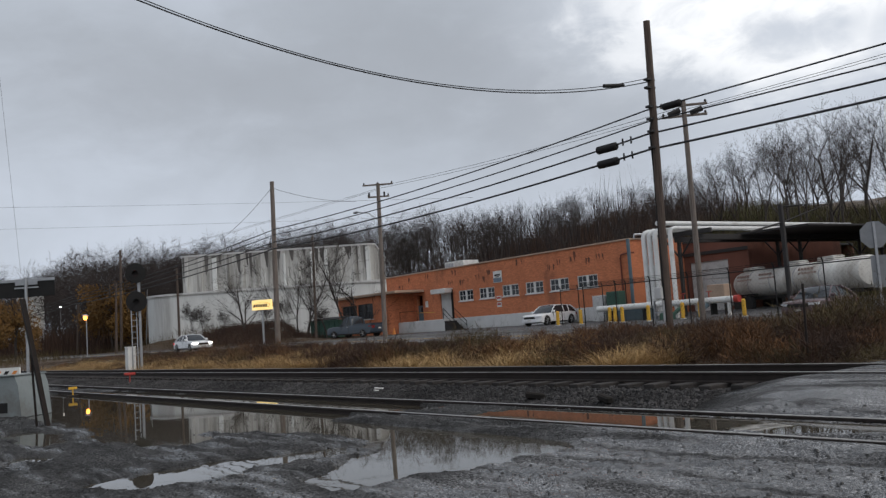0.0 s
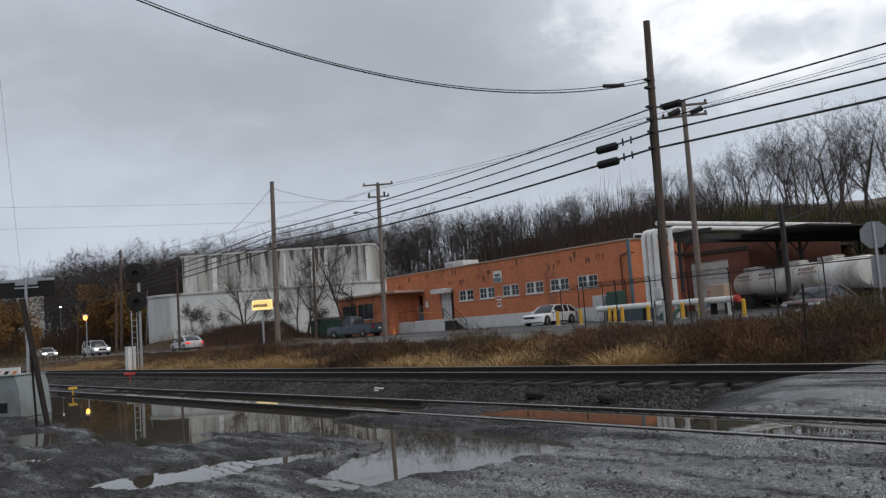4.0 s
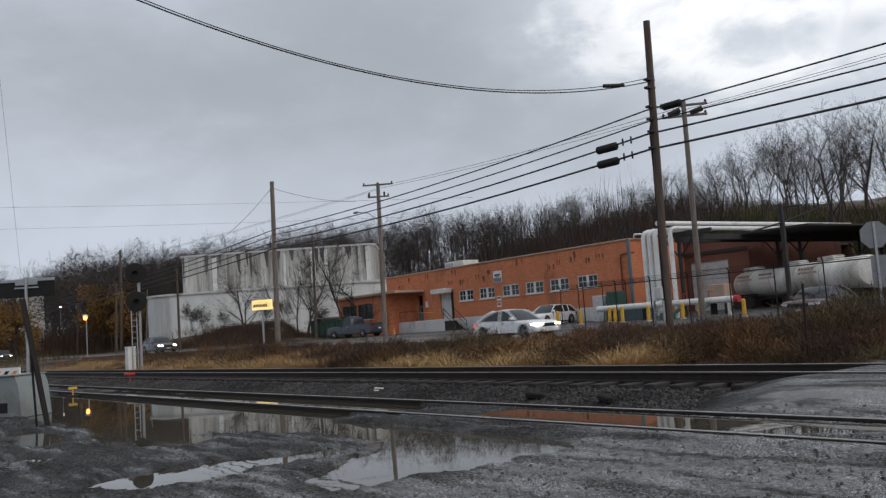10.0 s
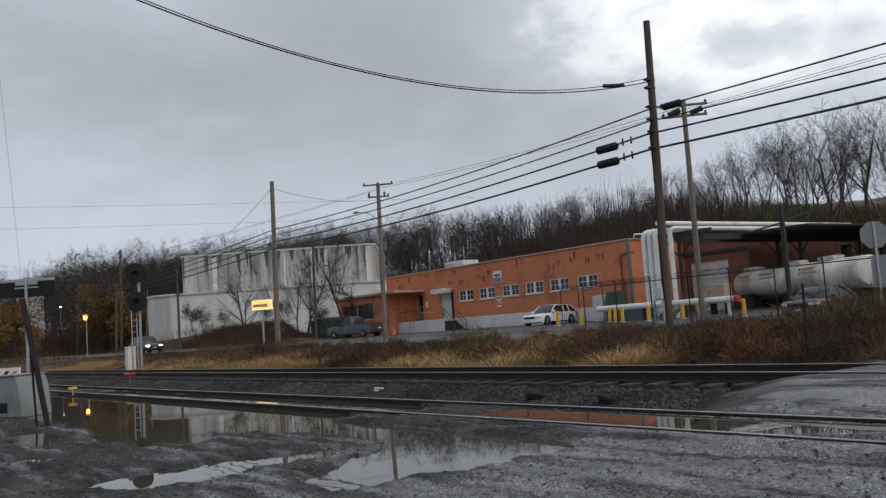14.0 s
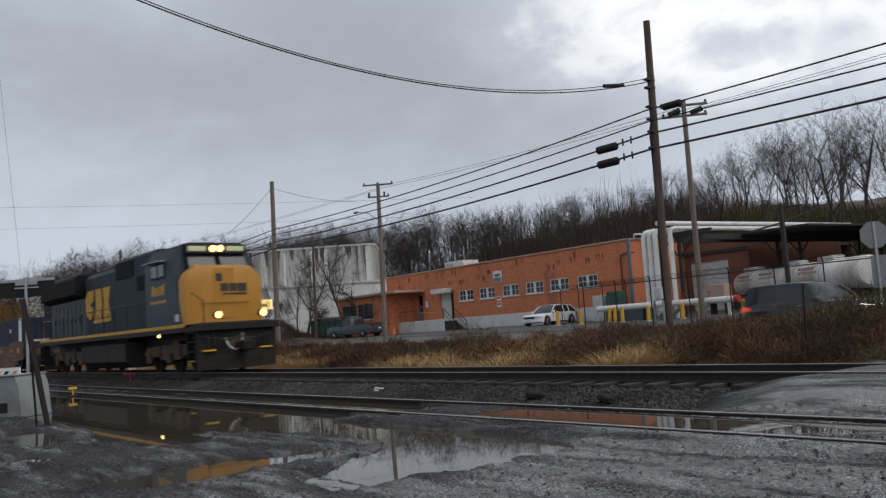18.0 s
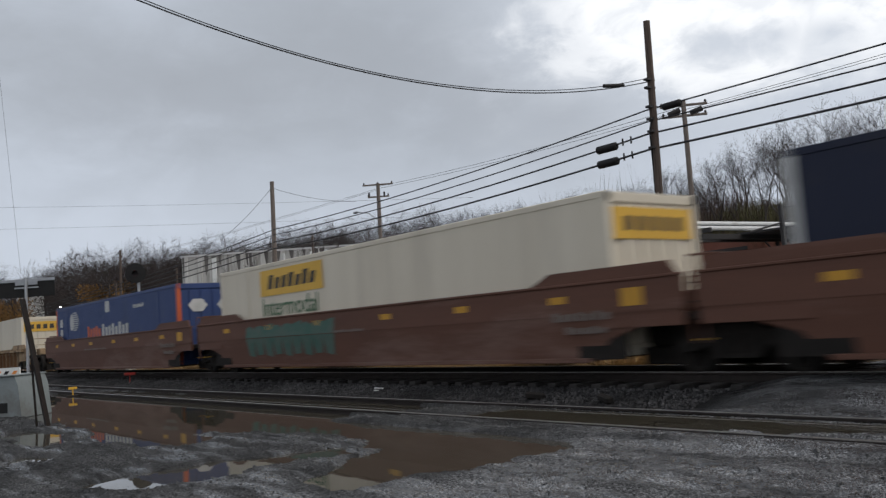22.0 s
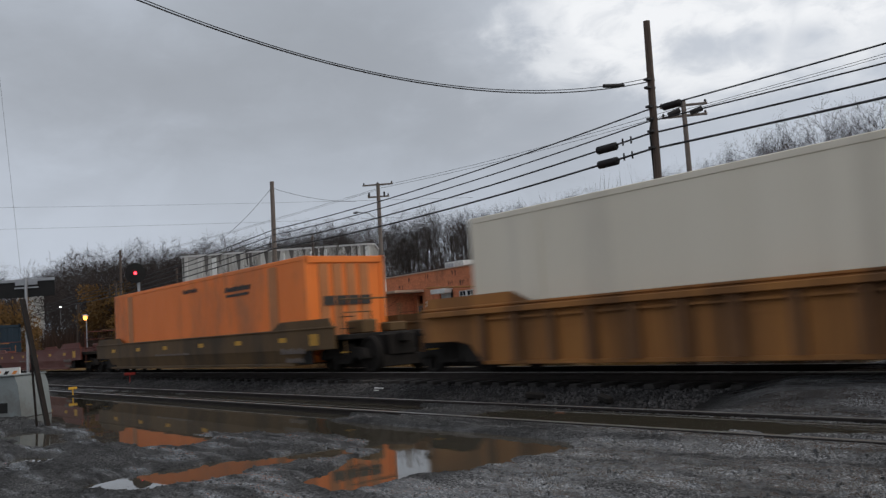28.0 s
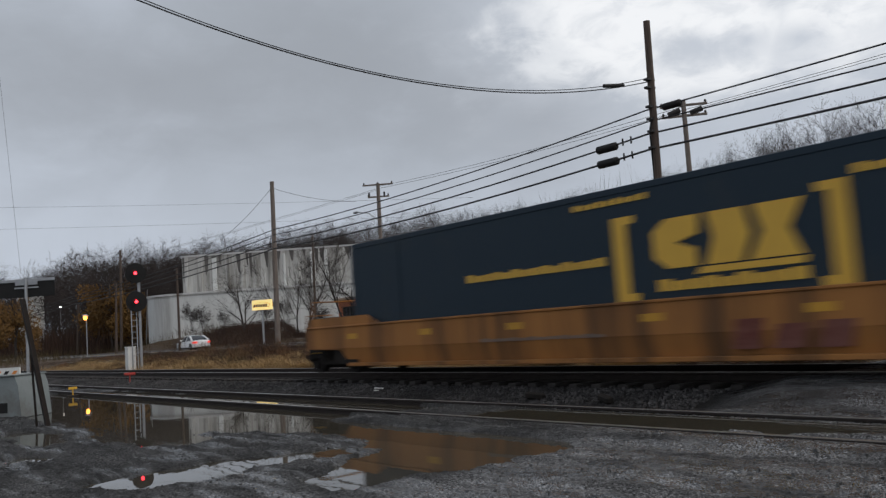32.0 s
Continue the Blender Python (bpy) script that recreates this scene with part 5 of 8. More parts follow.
def works():
    t = thing("brick_building", "single-storey orange brick works on a grey base", "building", BUILD)
    wx = (-20.8, -17.75, -14.55, -11.5, -8.55, -5.45)
    s = Shape().box(-33.2, -27.75, 0, 0.3, 1.66, 3.15).box(-26.75, -23.75, 0, 0.3, 1.66, 3.15).box(-21.85, 0, 0, 0.3, 1.66, 3.15).box(-33.2, 0, 0, 0.3, 4.1, 6.25)
    edges = [-33.2, -27.75, -26.75, -23.75, -21.85]
    for x in wx: edges += [x, x + 2.15]
    edges.append(0.0)
    for a, b in zip(edges[0::2], edges[1::2]):
        s.box(a, b, 0, 0.3, 3.15, 4.1)
    part("front_wall", s, M_BRICK, t, "weathered orange brick front wall")
    part("side_wall", Shape().box(-0.3, 0, 0.3, 18, 0.5, 6.25), M_BRICK, t)
    part("back_wall", Shape().box(-33.2, -0.3, 17.7, 18, 0.5, 6.25), M_BRICK, t)
    part("end_wall", Shape().box(-33.2, -32.9, 0.3, 17.7, 0.5, 6.25), M_BRICK, t)
    part("foundation", Shape().box(-33.2, 0.02, -0.06, 0.28, 0.2, 1.655, 0.01), M_FOUND, t, "pale grey painted base")
    part("roof", Shape().box(-32.9, -0.3, 0.3, 17.7, 6.0, 6.1), M_ROOFING, t)
    part("coping", Shape().box(-33.3, 0.1, -0.1, 0.36, 6.25, 6.36, 0.02).box(-0.36, 0.1, 0.36, 18.1, 6.25, 6.36, 0.02), M_COPING, t, "thin tan coping")
    for x in wx: window_unit(t, x, 3.15, 2.15, 0.95)
    # stains running down from the coping
    rs = random.Random(4)
    for x in (-30.6, -29.2, -26.0, -22.2, -21.4, -20.3, -19.7, -18.1, -16.9, -16.2, -12.2, -8.3, -7.6, -6.0, -5.4, -4.2, -3.0):
        z = rs.uniform(5.0, 6.1)
        for k in range(3):
            a = x + rs.uniform(-0.4, 0.4)
            part("stain", Shape().add([(a, -0.004, z - rs.uniform(0.0, 0.5)), (a + rs.uniform(0.06, 0.16), -0.004, z - rs.uniform(0.3, 0.5)), (a + rs.uniform(0.1, 0.2), -0.004, z), (a + 0.02, -0.004, z + 0.1)], [(0, 1, 2, 3)]), M_STAIN, t, smooth=None)
    # dock door with canopy
    d = part("dock_door", Shape().box(-23.72, -21.88, 0.10, 0.16, 1.66, 4.06), M_DOOR, t, "pale roller door")
    for k in range(11):
        part("slat", Shape().box(-23.7, -21.9, 0.07, 0.098, 1.7 + k * 0.215, 1.88 + k * 0.215, 0.01), M_DOOR, d)
    part("canopy", Shape().box(-24.0, -21.7, -0.95, -0.003, 4.02, 4.45, 0.02), M_WHITE, t, "white box canopy over the dock door")
    part("door_post", Shape().box(-21.84, -21.7, -0.16, -0.003, 1.66, 4.3), M_BLACK, t)
    # entrance under the low wing's roof
    e = part("entrance_door", Shape().box(-27.72, -26.78, 0.1, 0.16, 1.66, 3.14, 0.01), M_BLUEPIPE, t, "grey-blue entrance door")
    part("door_window", Shape().box(-27.2, -26.95, 0.08, 0.098, 2.5, 2.95), M_DARKGLASS, e)
    part("notice", Shape().box(-26.3, -25.85, -0.02, -0.003, 2.9, 3.5), M_WHITE, t, "white notice board")
    part("platform", Shape().box(-28.4, -20.7, -1.9, -0.063, 0.2, 1.62, 0.02), M_FOUND, t, "concrete entrance platform")
    part("platform_rail", Shape().tube([(-28.2, -1.8, 1.62), (-28.2, -1.8, 2.6), (-25.2, -1.8, 2.6), (-25.2, -1.8, 1.62)], 0.025, 6), M_BLACK, t)
    part("platform_rail", Shape().tube([(-25.0, -1.82, 2.4), (-22.2, -1.82, 2.3)], 0.02, 6), M_YELLOW, t)
    for k in range(6):
        part("stair_step", Shape().box(-20.68 + k * 0.28, -20.4 + k * 0.28, -1.9, -0.7, 0.2, 1.44 - k * 0.19), M_DARKSTEEL, t)
    for y in (-1.9, -0.7):
        part("stair_rail", Shape().tube([(-20.8, y, 1.62), (-20.8, y, 2.6), (-19.0, y, 1.35), (-19.0, y, 0.5)], 0.035, 6).tube([(-20.8, y, 2.15), (-19.0, y, 0.95)], 0.025, 6), M_BLACK, t, "black stair handrail")
    # low wing
    wy = -3.0
    low = part("wing_wall", Shape().box(-38.3, -28.4, wy, wy + 0.3, 0.3, 2.2).box(-38.3, -28.4, wy, wy + 0.3, 3.75, 4.4).box(-38.3, -37.4, wy, wy + 0.3, 2.2, 3.75).box(-31.2, -28.4, wy, wy + 0.3, 2.2, 3.75).box(-34.4, -34.15, wy, wy + 0.3, 2.2, 3.75).box(-28.7, -28.4, wy + 0.3, -0.003, 0.3, 4.4).box(-38.3, -38.0, wy + 0.3, 6, 0.3, 4.4).box(-38.0, -33.203, 5.7, 6, 0.3, 4.4), M_BRICK, t, "orange brick low wing")
    window_unit(low, -37.38, 2.22, 2.96, 1.5, wy, True, M_DARKSTEEL)
    window_unit(low, -34.13, 2.22, 2.92, 1.5, wy, True, M_DARKSTEEL)
    part("wing_roof", Shape().box(-38.6, -33.203, wy - 0.35, 6.2, 4.42, 4.66, 0.02).box(-33.203, -26.4, wy - 0.35, -0.003, 4.42, 4.66, 0.02), M_COPING, t, "flat tan-edged wing roof running over the entrance")
    # signs
    sg = part("wall_sign", Shape().box(-15.6, -14.45, -0.06, -0.003, 4.4, 5.4, 0.01), M_WHITE, t, "white and blue wall sign")
    part("sign_band", Shape().box(-15.56, -14.49, -0.066, -0.061, 4.44, 4.8), mat("sign_grey_blue", (0.16, 0.20, 0.25), None, 0.5), sg)
    part("lettering", Shape().box(-15.4, -14.65, -0.066, -0.061, 4.98, 5.12).box(-15.3, -14.8, -0.066, -0.061, 4.86, 4.93), M_MARKDARK, sg)
    for z in (3.05, 2.5):
        n = part("small_sign", Shape().box(-15.35, -14.75, -0.03, -0.003, z - 0.2, z + 0.2), M_WHITE, t, "small white and red notice")
        part("lettering", Shape().box(-15.28, -14.82, -0.036, -0.031, z - 0.04, z + 0.12), M_RED, n)
    # pipes at the near corner
    part("downpipe", Shape().tube([(0.16, -0.2, 0.5), (0.16, -0.2, 6.3)], 0.13, 10), M_BLUEPIPE, t, "blue-grey standpipe at the corner")
    part("rust_pipe", Shape().tube([(-0.75, -0.14, 1.4), (-0.75, -0.14, 5.0), (-0.65, -0.14, 5.25), (-0.1, -0.14, 5.3), (0.3, 0.2, 5.3)], 0.06, 8), M_RUSTPIPE, t, "rust-red pipe bend")
    part("service_door", Shape().box(0.003, 0.06, 1.4, 3.6, 0.5, 4.4), M_DOOR, t, "pale side door")
    part("vent_pipe", Shape().tube([(0.02, 0.6, 6.3), (0.1, 0.6, 6.6), (1.2, 3, 6.6)], 0.09, 8), M_GALV, t)
    return t


works()
ac = thing("rooftop_unit", "pale metal air handling unit on the roof", "air conditioner", BUILD @ pose(-22, 1.5, 6.2))
part("casing", Shape().box(-1.5, 1.4, -0.9, 0.9, 0.0, 0.72, 0.03), M_WHITE, ac)
for k in range(5):
    part("louvre", Shape().box(-1.3 + k * 0.25, -1.15 + k * 0.25, -0.93, -0.9, 0.15, 0.6), M_GALV, ac)
part("base_frame", Shape().box(-1.55, 1.45, -0.85, 0.85, -0.28, 0.0), M_BLACK, ac)
solid("roof_antenna", Shape().tube([(0, 0, 0), (0, 0, 2.2)], [0.03, 0.012], 6), M_GALV, "thin aerial mast on the roof", "antenna", BUILD @ pose(-23.6, 3, 6.1))


def depot():
    t = thing("loading_depot", "brown brick loading bay with pale overhead doors", "building", BUILD)
    y = 6.0
    part("front_wall", Shape().box(0.003, 0.5, y, y + 0.3, 0.4, 5.9).box(3.85, 5.6, y, y + 0.3, 0.4, 5.9).box(0.5, 3.85, y, y + 0.3, 4.4, 5.9), M_SHADEBRICK, t, "brown brick wall with canopy shade in its colour")
    part("side_wall", Shape().box(5.3, 5.6, y + 0.3, 18, 0.4, 5.9), M_SHADEBRICK, t)
    part("roof", Shape().box(0.003, 5.7, y - 0.1, 18, 5.9, 6.0), M_ROOFING, t)
    part("lintel", Shape().box(0.01, 5.6, y - 0.12, y, 4.9, 5.15, 0.01), M_DARKSTEEL, t, "dark steel lintel")
    d = part("overhead_door", Shape().box(0.5, 3.85, y + 0.12, y + 0.18, 0.4, 4.4), M_DOOR, t, "pale sectional overhead door")
    for k in range(6):
        part("door_panel", Shape().box(0.53, 3.82, y + 0.09, y + 0.118, 0.45 + k * 0.66, 1.05 + k * 0.66, 0.01), M_DOOR, d)
    return t


depot()
t = thing("open_shed", "low shed with a pale metal gable and dark red fascia", "building", pose(-40.6, 64.0, 0.9))
part("gable", Shape().prism_y([(0, 4.62), (5.4, 4.62), (5.4, 4.85), (0, 5.5)], 0, 0.2), M_DOOR, t, "pale sheet-metal gable")
part("fascia", Shape().box(-0.1, 7.0, -0.1, 0.1, 4.1, 4.6, 0.02), M_RUSTPIPE, t, "dark red fascia")
part("back_wall", Shape().box(0, 7.0, 5.8, 6.0, 0, 4.4), M_SHADEBRICK, t)
part("roof", Shape().box(-0.1, 7.0, 0.21, 6.0, 4.42, 4.56), M_ROOFING, t)
for x in (0.1, 3.4, 6.7): part("post", Shape().box(x, x + 0.2, 0.15, 0.35, 0, 4.41), M_DARKSTEEL, t)


# ---- pipe rack running back from the corner ----
def pipe_rack():
    t = thing("pipe_rack", "steel pipe rack carrying white lagged pipes", "pipe rack")
    for i, x in enumerate((-35.2, -34.75, -34.3)):
        part("riser", Shape().tube([(x, 45.0, 1.0), (x, 45.0, 5.9), (x + 0.06, 45.08, 6.1), (x + 0.15, 45.3, 6.2), (x + 0.5, 47.5, 6.2)], 0.17, 10), M_LAG, t, "white lagged riser pipe")
    part("riser", Shape().tube([(-33.1, 45.0, 0.8), (-33.1, 45.0, 5.95), (-33.05, 45.1, 6.12), (-33.0, 45.4, 6.2), (-31.9, 56, 6.2), (-31.0, 66, 6.2)], 0.15, 10), M_LAG, t, "white lagged pipe running back")
    part("pipe_run", Shape().tube([(-33.9, 44.8, 6.62), (-32.6, 56, 6.62), (-31.7, 66, 6.62)], 0.15, 10), M_LAG, t, "white lagged pipe running back")
    part("pipe_run", Shape().tube([(-32.3, 52, 6.15), (-31.4, 60, 6.15), (-30.6, 67, 6.15)], 0.12, 10), M_LAG, t, "white lagged pipe running back")
    for y, pair in ((46.2, False), (56, True), (66, True)):
        x = -32.9 + 0.1 * (y - 45)
        for u in (-0.55, 1.1) if pair else (-0.75,):
            part("column", Shape().box(x + u, x + u + 0.2, y, y + 0.2, 0.4, 5.72, 0.01), M_DARKSTEEL, t, "dark steel column")
            for o in (-1, 1): part("brace", Shape().tube([(x + u + 0.1, y + 0.1, 4.3), (x + u + 0.1 + o * 1.0, y + 0.1, 5.5)], 0.06, 6), M_DARKSTEEL, t)
        part("cross_beam", Shape().box(x - 1.0, x + 1.8, y - 0.02, y + 0.22, 5.72, 6.0), M_DARKSTEEL, t)
    for x0 in (-33.4, -31.8):
        part("girder", Shape().tube([(x0, 46, 5.5), (x0 + 2.1, 66.5, 5.5)], 0.24, 4), M_DARKSTEEL, t, "dark longitudinal girder")
    part("canopy", Shape().loft([[(-33.3, 50, 5.62), (-26.6, 50, 5.62), (-26.6, 50, 5.74), (-33.3, 50, 5.74)], [(-31.6, 66, 5.62), (-25.0, 66, 5.62), (-25.0, 66, 5.74), (-31.6, 66, 5.74)]]), M_DARKSTEEL, t, "dark loading canopy")
    return t


pipe_rack()
t = thing("gas_main", "horizontal white pipe with valves and a red end flange", "pipe")
part("pipe", Shape().tube([(-38.2, 43.4, 1.42), (-27.9, 43.4, 1.42)], 0.19, 12), M_LAG, t)
part("flange", Shape().tube([(-27.9, 43.4, 1.42), (-27.62, 43.4, 1.42)], 0.22, 12), M_RED, t, "red end flange")
for x in (-37, -34.4, -31.9, -30.2, -28.3):
    part("support", Shape().box(x - 0.08, x + 0.08, 43.3, 43.5, 0.45, 1.24), M_WHITE if x > -32 else M_BLACK, t)
for x in (-32.3, -31.4, -29.6):
    v = part("valve", Shape().tube([(x, 43.2, 1.2), (x - 0.3, 42.7, 0.75), (x - 0.3, 42.7, 0.45)], 0.13, 8), M_GREENISH if x < -30 else M_BLUEPIPE, t, "green-grey branch valve")
    part("hand_wheel", Shape().tube([(x, 43.4, 1.62), (x, 43.4, 1.95)], 0.03, 6).tube([(x, 43.4, 1.93), (x, 43.4, 1.97)], 0.18, 12), M_RED, v)
t = thing("dumpster", "dark green steel dumpster beside the brick wing", "dumpster", pose(-72.6, 43.4, 0.5, 0, 0, 8))
part("body", Shape().prism_y([(-2.0, 0.15), (2.0, 0.15), (2.15, 1.75), (-2.15, 1.75)], -0.9, 0.9), M_GREENISH, t)
for x in (-1.6, -0.8, 0.0, 0.8, 1.6): part("rib", Shape().box(x - 0.05, x + 0.05, -0.97, -0.9, 0.2, 1.7), M_GREENISH, t)
part("rim", Shape().box(-2.2, 2.2, -0.98, 0.98, 1.75, 1.85, 0.02), M_GREENISH, t)
for x in (-1.05, 1.05): part("lid", Shape().prism_x([(-0.95, 1.85), (0.95, 2.1), (0.95, 2.16), (-0.95, 1.91)], x - 1.0, x + 1.0), M_RUBBER, t, "black plastic lid")
for x in (-1.7, 1.7): part("skid", Shape().box(x - 0.1, x + 0.1, -0.85, 0.85, 0.0, 0.15), M_BLACK, t)
t = thing("gas_skid", "tan meter cabinet among pipework", "machine", pose(-30.6, 46.0, 0.5))
part("cabinet", Shape().box(-0.6, 0.6, -0.4, 0.4, 0.9, 1.9, 0.03), M_COPING, t)
for x in (-0.55, 0.45): part("leg", Shape().box(x, x + 0.1, -0.3, 0.3, 0, 0.9), M_BLACK, t)
t = thing("blue_tank", "low blue-grey storage box behind the fence", "tank", pose(-36.2, 44.6, 0.5))
part("shell", Shape().box(-1.5, 1.5, -0.5, 0.5, 0, 0.85, 0.06), M_BLUEPIPE, t)
for x, h, mm, lb in ((-40.6, 1.9, M_DOOR, "pale electrical cabinet by the fence"), (-39.3, 2.1, M_GREENISH, "dark green electrical cabinet by the fence")):
    t = thing("electrical_cabinet", lb, "cabinet", pose(x, 46.6, 0.5))
    part("casing", Shape().box(-0.55, 0.55, -0.4, 0.4, 0, h, 0.03), mm, t)
    part("door", Shape().box(-0.5, 0.5, -0.43, -0.4, 0.1, h - 0.1, 0.01), mm, t)
for x, y in ((-40.8, 42.2), (-38.7, 42.2), (-36.9, 43.0), (-36.2, 42.7), (-35.2, 42.2), (-33.0, 42.0), (-30.8, 42.4), (-29.6, 42.4), (-26.5, 42.0)):
    t = thing("bollard", "yellow-painted steel bollard by the gas yard", "bollard", pose(x, y, float(ground_z(x, y))), "bollards by the gas yard")
    part("post", Shape().tube([(0, 0, 0), (0, 0, 0.92), (0, 0, 0.98)], [0.115, 0.115, 0.06], 12), M_YELLOW, t)
    part("base_collar", Shape().tube([(0, 0, 0), (0, 0, 0.05)], 0.2, 12), M_FOUND, t)


def fence(xs, y, h, label):
    t = thing("chain_fence", label, "fence", pose(0, y, 0.45))
    for x in xs:
        part("post", Shape().tube([(x, 0, -0.4), (x, 0, h + 0.1), (x, -0.12, h + 0.26)], 0.032, 6), M_BLACK, t)
    part("top_rail", Shape().tube([(xs[0], 0, h), (xs[-1], 0, h)], 0.028, 6), M_BLACK, t)
    for k in range(3):
        part("strand", Shape().tube([(xs[0], -0.07 - 0.08 * k, h + 0.08 * (k + 1)), (xs[-1], -0.07 - 0.08 * k, h + 0.08 * (k + 1))], 0.012, 4), M_BLACK, t)
    s, step_x = Shape(), 0.22
    n = int((xs[-1] - xs[0] + h) / step_x)
    for i in range(n):
        for o in (1, -1):
            a = xs[0] - (h if o > 0 else 0) + i * step_x
            pts = [(a, 0), (a + h, h)] if o > 0 else [(a, h), (a + h, 0)]
            x0, x1 = max(a, xs[0]), min(a + h, xs[-1])
            if x1 - x0 < 0.1: continue
            z = lambda x: (x - a) if o > 0 else h - (x - a)
            s.tube([(x0, 0.01 * o, z(x0)), (x1, 0.01 * o, z(x1))], 0.002, 3, False)
    part("wire_mesh", s, M_BLACK, t, "dark chain-link mesh", smooth=None)


fence((-42.3, -40.6, -38.4, -36.4, -34.4), 44.2, 2.5, "dark chain-link fence round the gas yard")
fence((-33.6, -31.2, -28.8, -26.4, -24.0, -21.6, -19.2, -16.8), 37.0, 2.2, "dark chain-link fence along the tanker yard")

# dark post with a triangular arm
t = thing("barrier_post", "dark steel post with a netted triangular arm", "post", pose(-22.85, 40.4, 0.45))
part("post", Shape().box(-0.1, 0.1, -0.1, 0.1, 0, 5.55, 0.02), M_DARKSTEEL, t)
part("arm", Shape().tube([(0, 0, 5.4), (1.4, 2.6, 5.55), (0, 0, 4.6)], 0.05, 6).tube([(0, 0, 4.6), (-0.9, -1.6, 4.2)], 0.05, 6), M_DARKSTEEL, t)
sn = Shape()
for k in range(9):
    a = k / 9
    sn.tube([(1.4 * a, 2.6 * a, 5.4 + 0.15 * a), (1.4 * a, 2.6 * a, 4.6 + 0.95 * a)], 0.012, 3, False)
part("netting", sn, M_DARKSTEEL, t, "dark netting", smooth=None)


# tanker trailer
M_TANKER = mat("dirty_white_enamel", (0.68, 0.67, 0.63), (0.50, 0.48, 0.44), 0.45, 0, 0.8, 20, 0.03, dirt=(0.30, 0.27, 0.23), dirt_at=0.56, stretch=(1.5, 1, 0.4))


M_FADED = mat("faded_brown_lettering", (0.26, 0.17, 0.14), (0.36, 0.27, 0.23), 0.6, 0, 4, 30, 0.03)


def tanker():
    t = thing("tanker_trailer", "white cylindrical road tanker with faded brown lettering blocks", "tanker", pose(-28.6, 51.6, 0.5, 0, 0, -29) @ Matrix.Diagonal((1.1, 1.1, 1.12, 1)))
    prof = [(-6.0, 0.3), (-5.95, 0.6), (-5.8, 0.76), (-5.5, 0.82), (6.5, 0.82), (6.7, 0.7), (6.75, 0.4)]
    tank = part("barrel", Shape().loft([[(x, r * 1.12 * math.cos(2 * math.pi * k / 28), 1.72 + r * math.sin(2 * math.pi * k / 28)) for k in range(28)] for x, r in prof]), M_TANKER, t, "white dirty tank barrel")
    for x in (-4.0, -1.5, 1.0, 3.5):
        part("band", Shape().loft([[(xx, r * 1.12 * math.cos(2 * math.pi * k / 28), 1.72 + r * math.sin(2 * math.pi * k / 28)) for k in range(28)] for xx, r in ((x, 0.80), (x, 0.835), (x + 0.08, 0.835), (x + 0.08, 0.80))]), M_GALV, tank)
    for x in (-4.6, 0.1, 3.4):
        part("manhole_box", Shape().box(x - 0.75, x + 0.75, -0.35, 0.35, 2.48, 2.74, 0.05), M_TANKER, tank, "pale manhole coaming")
    for x in (-5.2, -2.6, 1.6):
        for z, n in ((2.12, 5), (1.88, 6), (1.64, 4)):
            s = Shape()
            for k in range(n):
                s.box(x + k * 0.3, x + k * 0.3 + 0.22, -0.915 + 0.02 * (z - 1.6) * 8 * 0.5, -0.90 + 0.02 * (z - 1.6) * 8 * 0.5, z, z + 0.13)
            part("lettering", s, M_FADED, tank, "faded brown lettering blocks")
    part("frame_rail", Shape().box(-5.6, 6.4, -0.5, -0.35, 0.72, 0.92).box(-5.6, 6.4, 0.35, 0.5, 0.72, 0.92), M_BLACK, t)
    for x in (-5.0, -3.7):
        for y in (-1.0, 1.0):
            part("tyre", Shape().tube([(x, y - 0.13, 0.5), (x, y + 0.13, 0.5)], 0.5, 18), M_RUBBER, t)
    part("mudguard", Shape().box(-5.8, -3.0, -1.15, -0.8, 1.02, 1.08), M_BLACK, t)
    part("rear_bumper", Shape().box(-6.05, -5.9, -1.1, 1.1, 0.45, 0.65), M_WHITE, t)
    for y in (-0.7, 0.55): part("landing_leg", Shape().box(4.2, 4.35, y, y + 0.15, 0, 0.8), M_BLACK, t)
    return t


tanker()

# ---- storage tank in its round concrete wall ----
M_TANKWHITE = mat("stained_white_tank", (0.60, 0.60, 0.57), (0.33, 0.32, 0.295), 0.7, 0, 1.6, 8, 0.1, mix=0.8, dirt=(0.10, 0.092, 0.08), dirt_at=0.54, stretch=(1, 1, 0.07))
M_WALLWHITE = mat("white_containment_wall", (0.68, 0.69, 0.67), (0.55, 0.56, 0.54), 0.7, 0, 0.5, 12, 0.1, dirt=(0.33, 0.32, 0.30), dirt_at=0.58, stretch=(1, 1, 0.12))
M_STREAK = mat("black_weather_streak", (0.07, 0.065, 0.06), (0.16, 0.15, 0.14), 0.85, 0, 1.2, 9, 0.0, stretch=(1, 1, 0.1))
TANKS = pose(-101.3, 49.8, 0.42, 0, 0, 51.7) @ Matrix.Diagonal((1.15, 1.15, 1.15, 1))
def rounded(x0, x1, y0, y1, r, n=8):
    out = []
    for cx, cy, a0 in ((x1 - r, y0 + r, -90), (x1 - r, y1 - r, 0), (x0 + r, y1 - r, 90), (x0 + r, y0 + r, 180)):
        out += [(cx + r * math.cos(radians(a0 + 90 * k / n)), cy + r * math.sin(radians(a0 + 90 * k / n))) for k in range(n + 1)]
    return out
t = thing("storage_tank", "large white concrete tank with dark weather streaks", "storage tank", TANKS)
shell = part("shell", Shape().prism_z(rounded(-9.4, 13.2, 2.6, 24, 1.2), 5.0, 10.5), M_TANKWHITE, t, "white shell streaked with black")
rk = random.Random(8)
x = -8.6
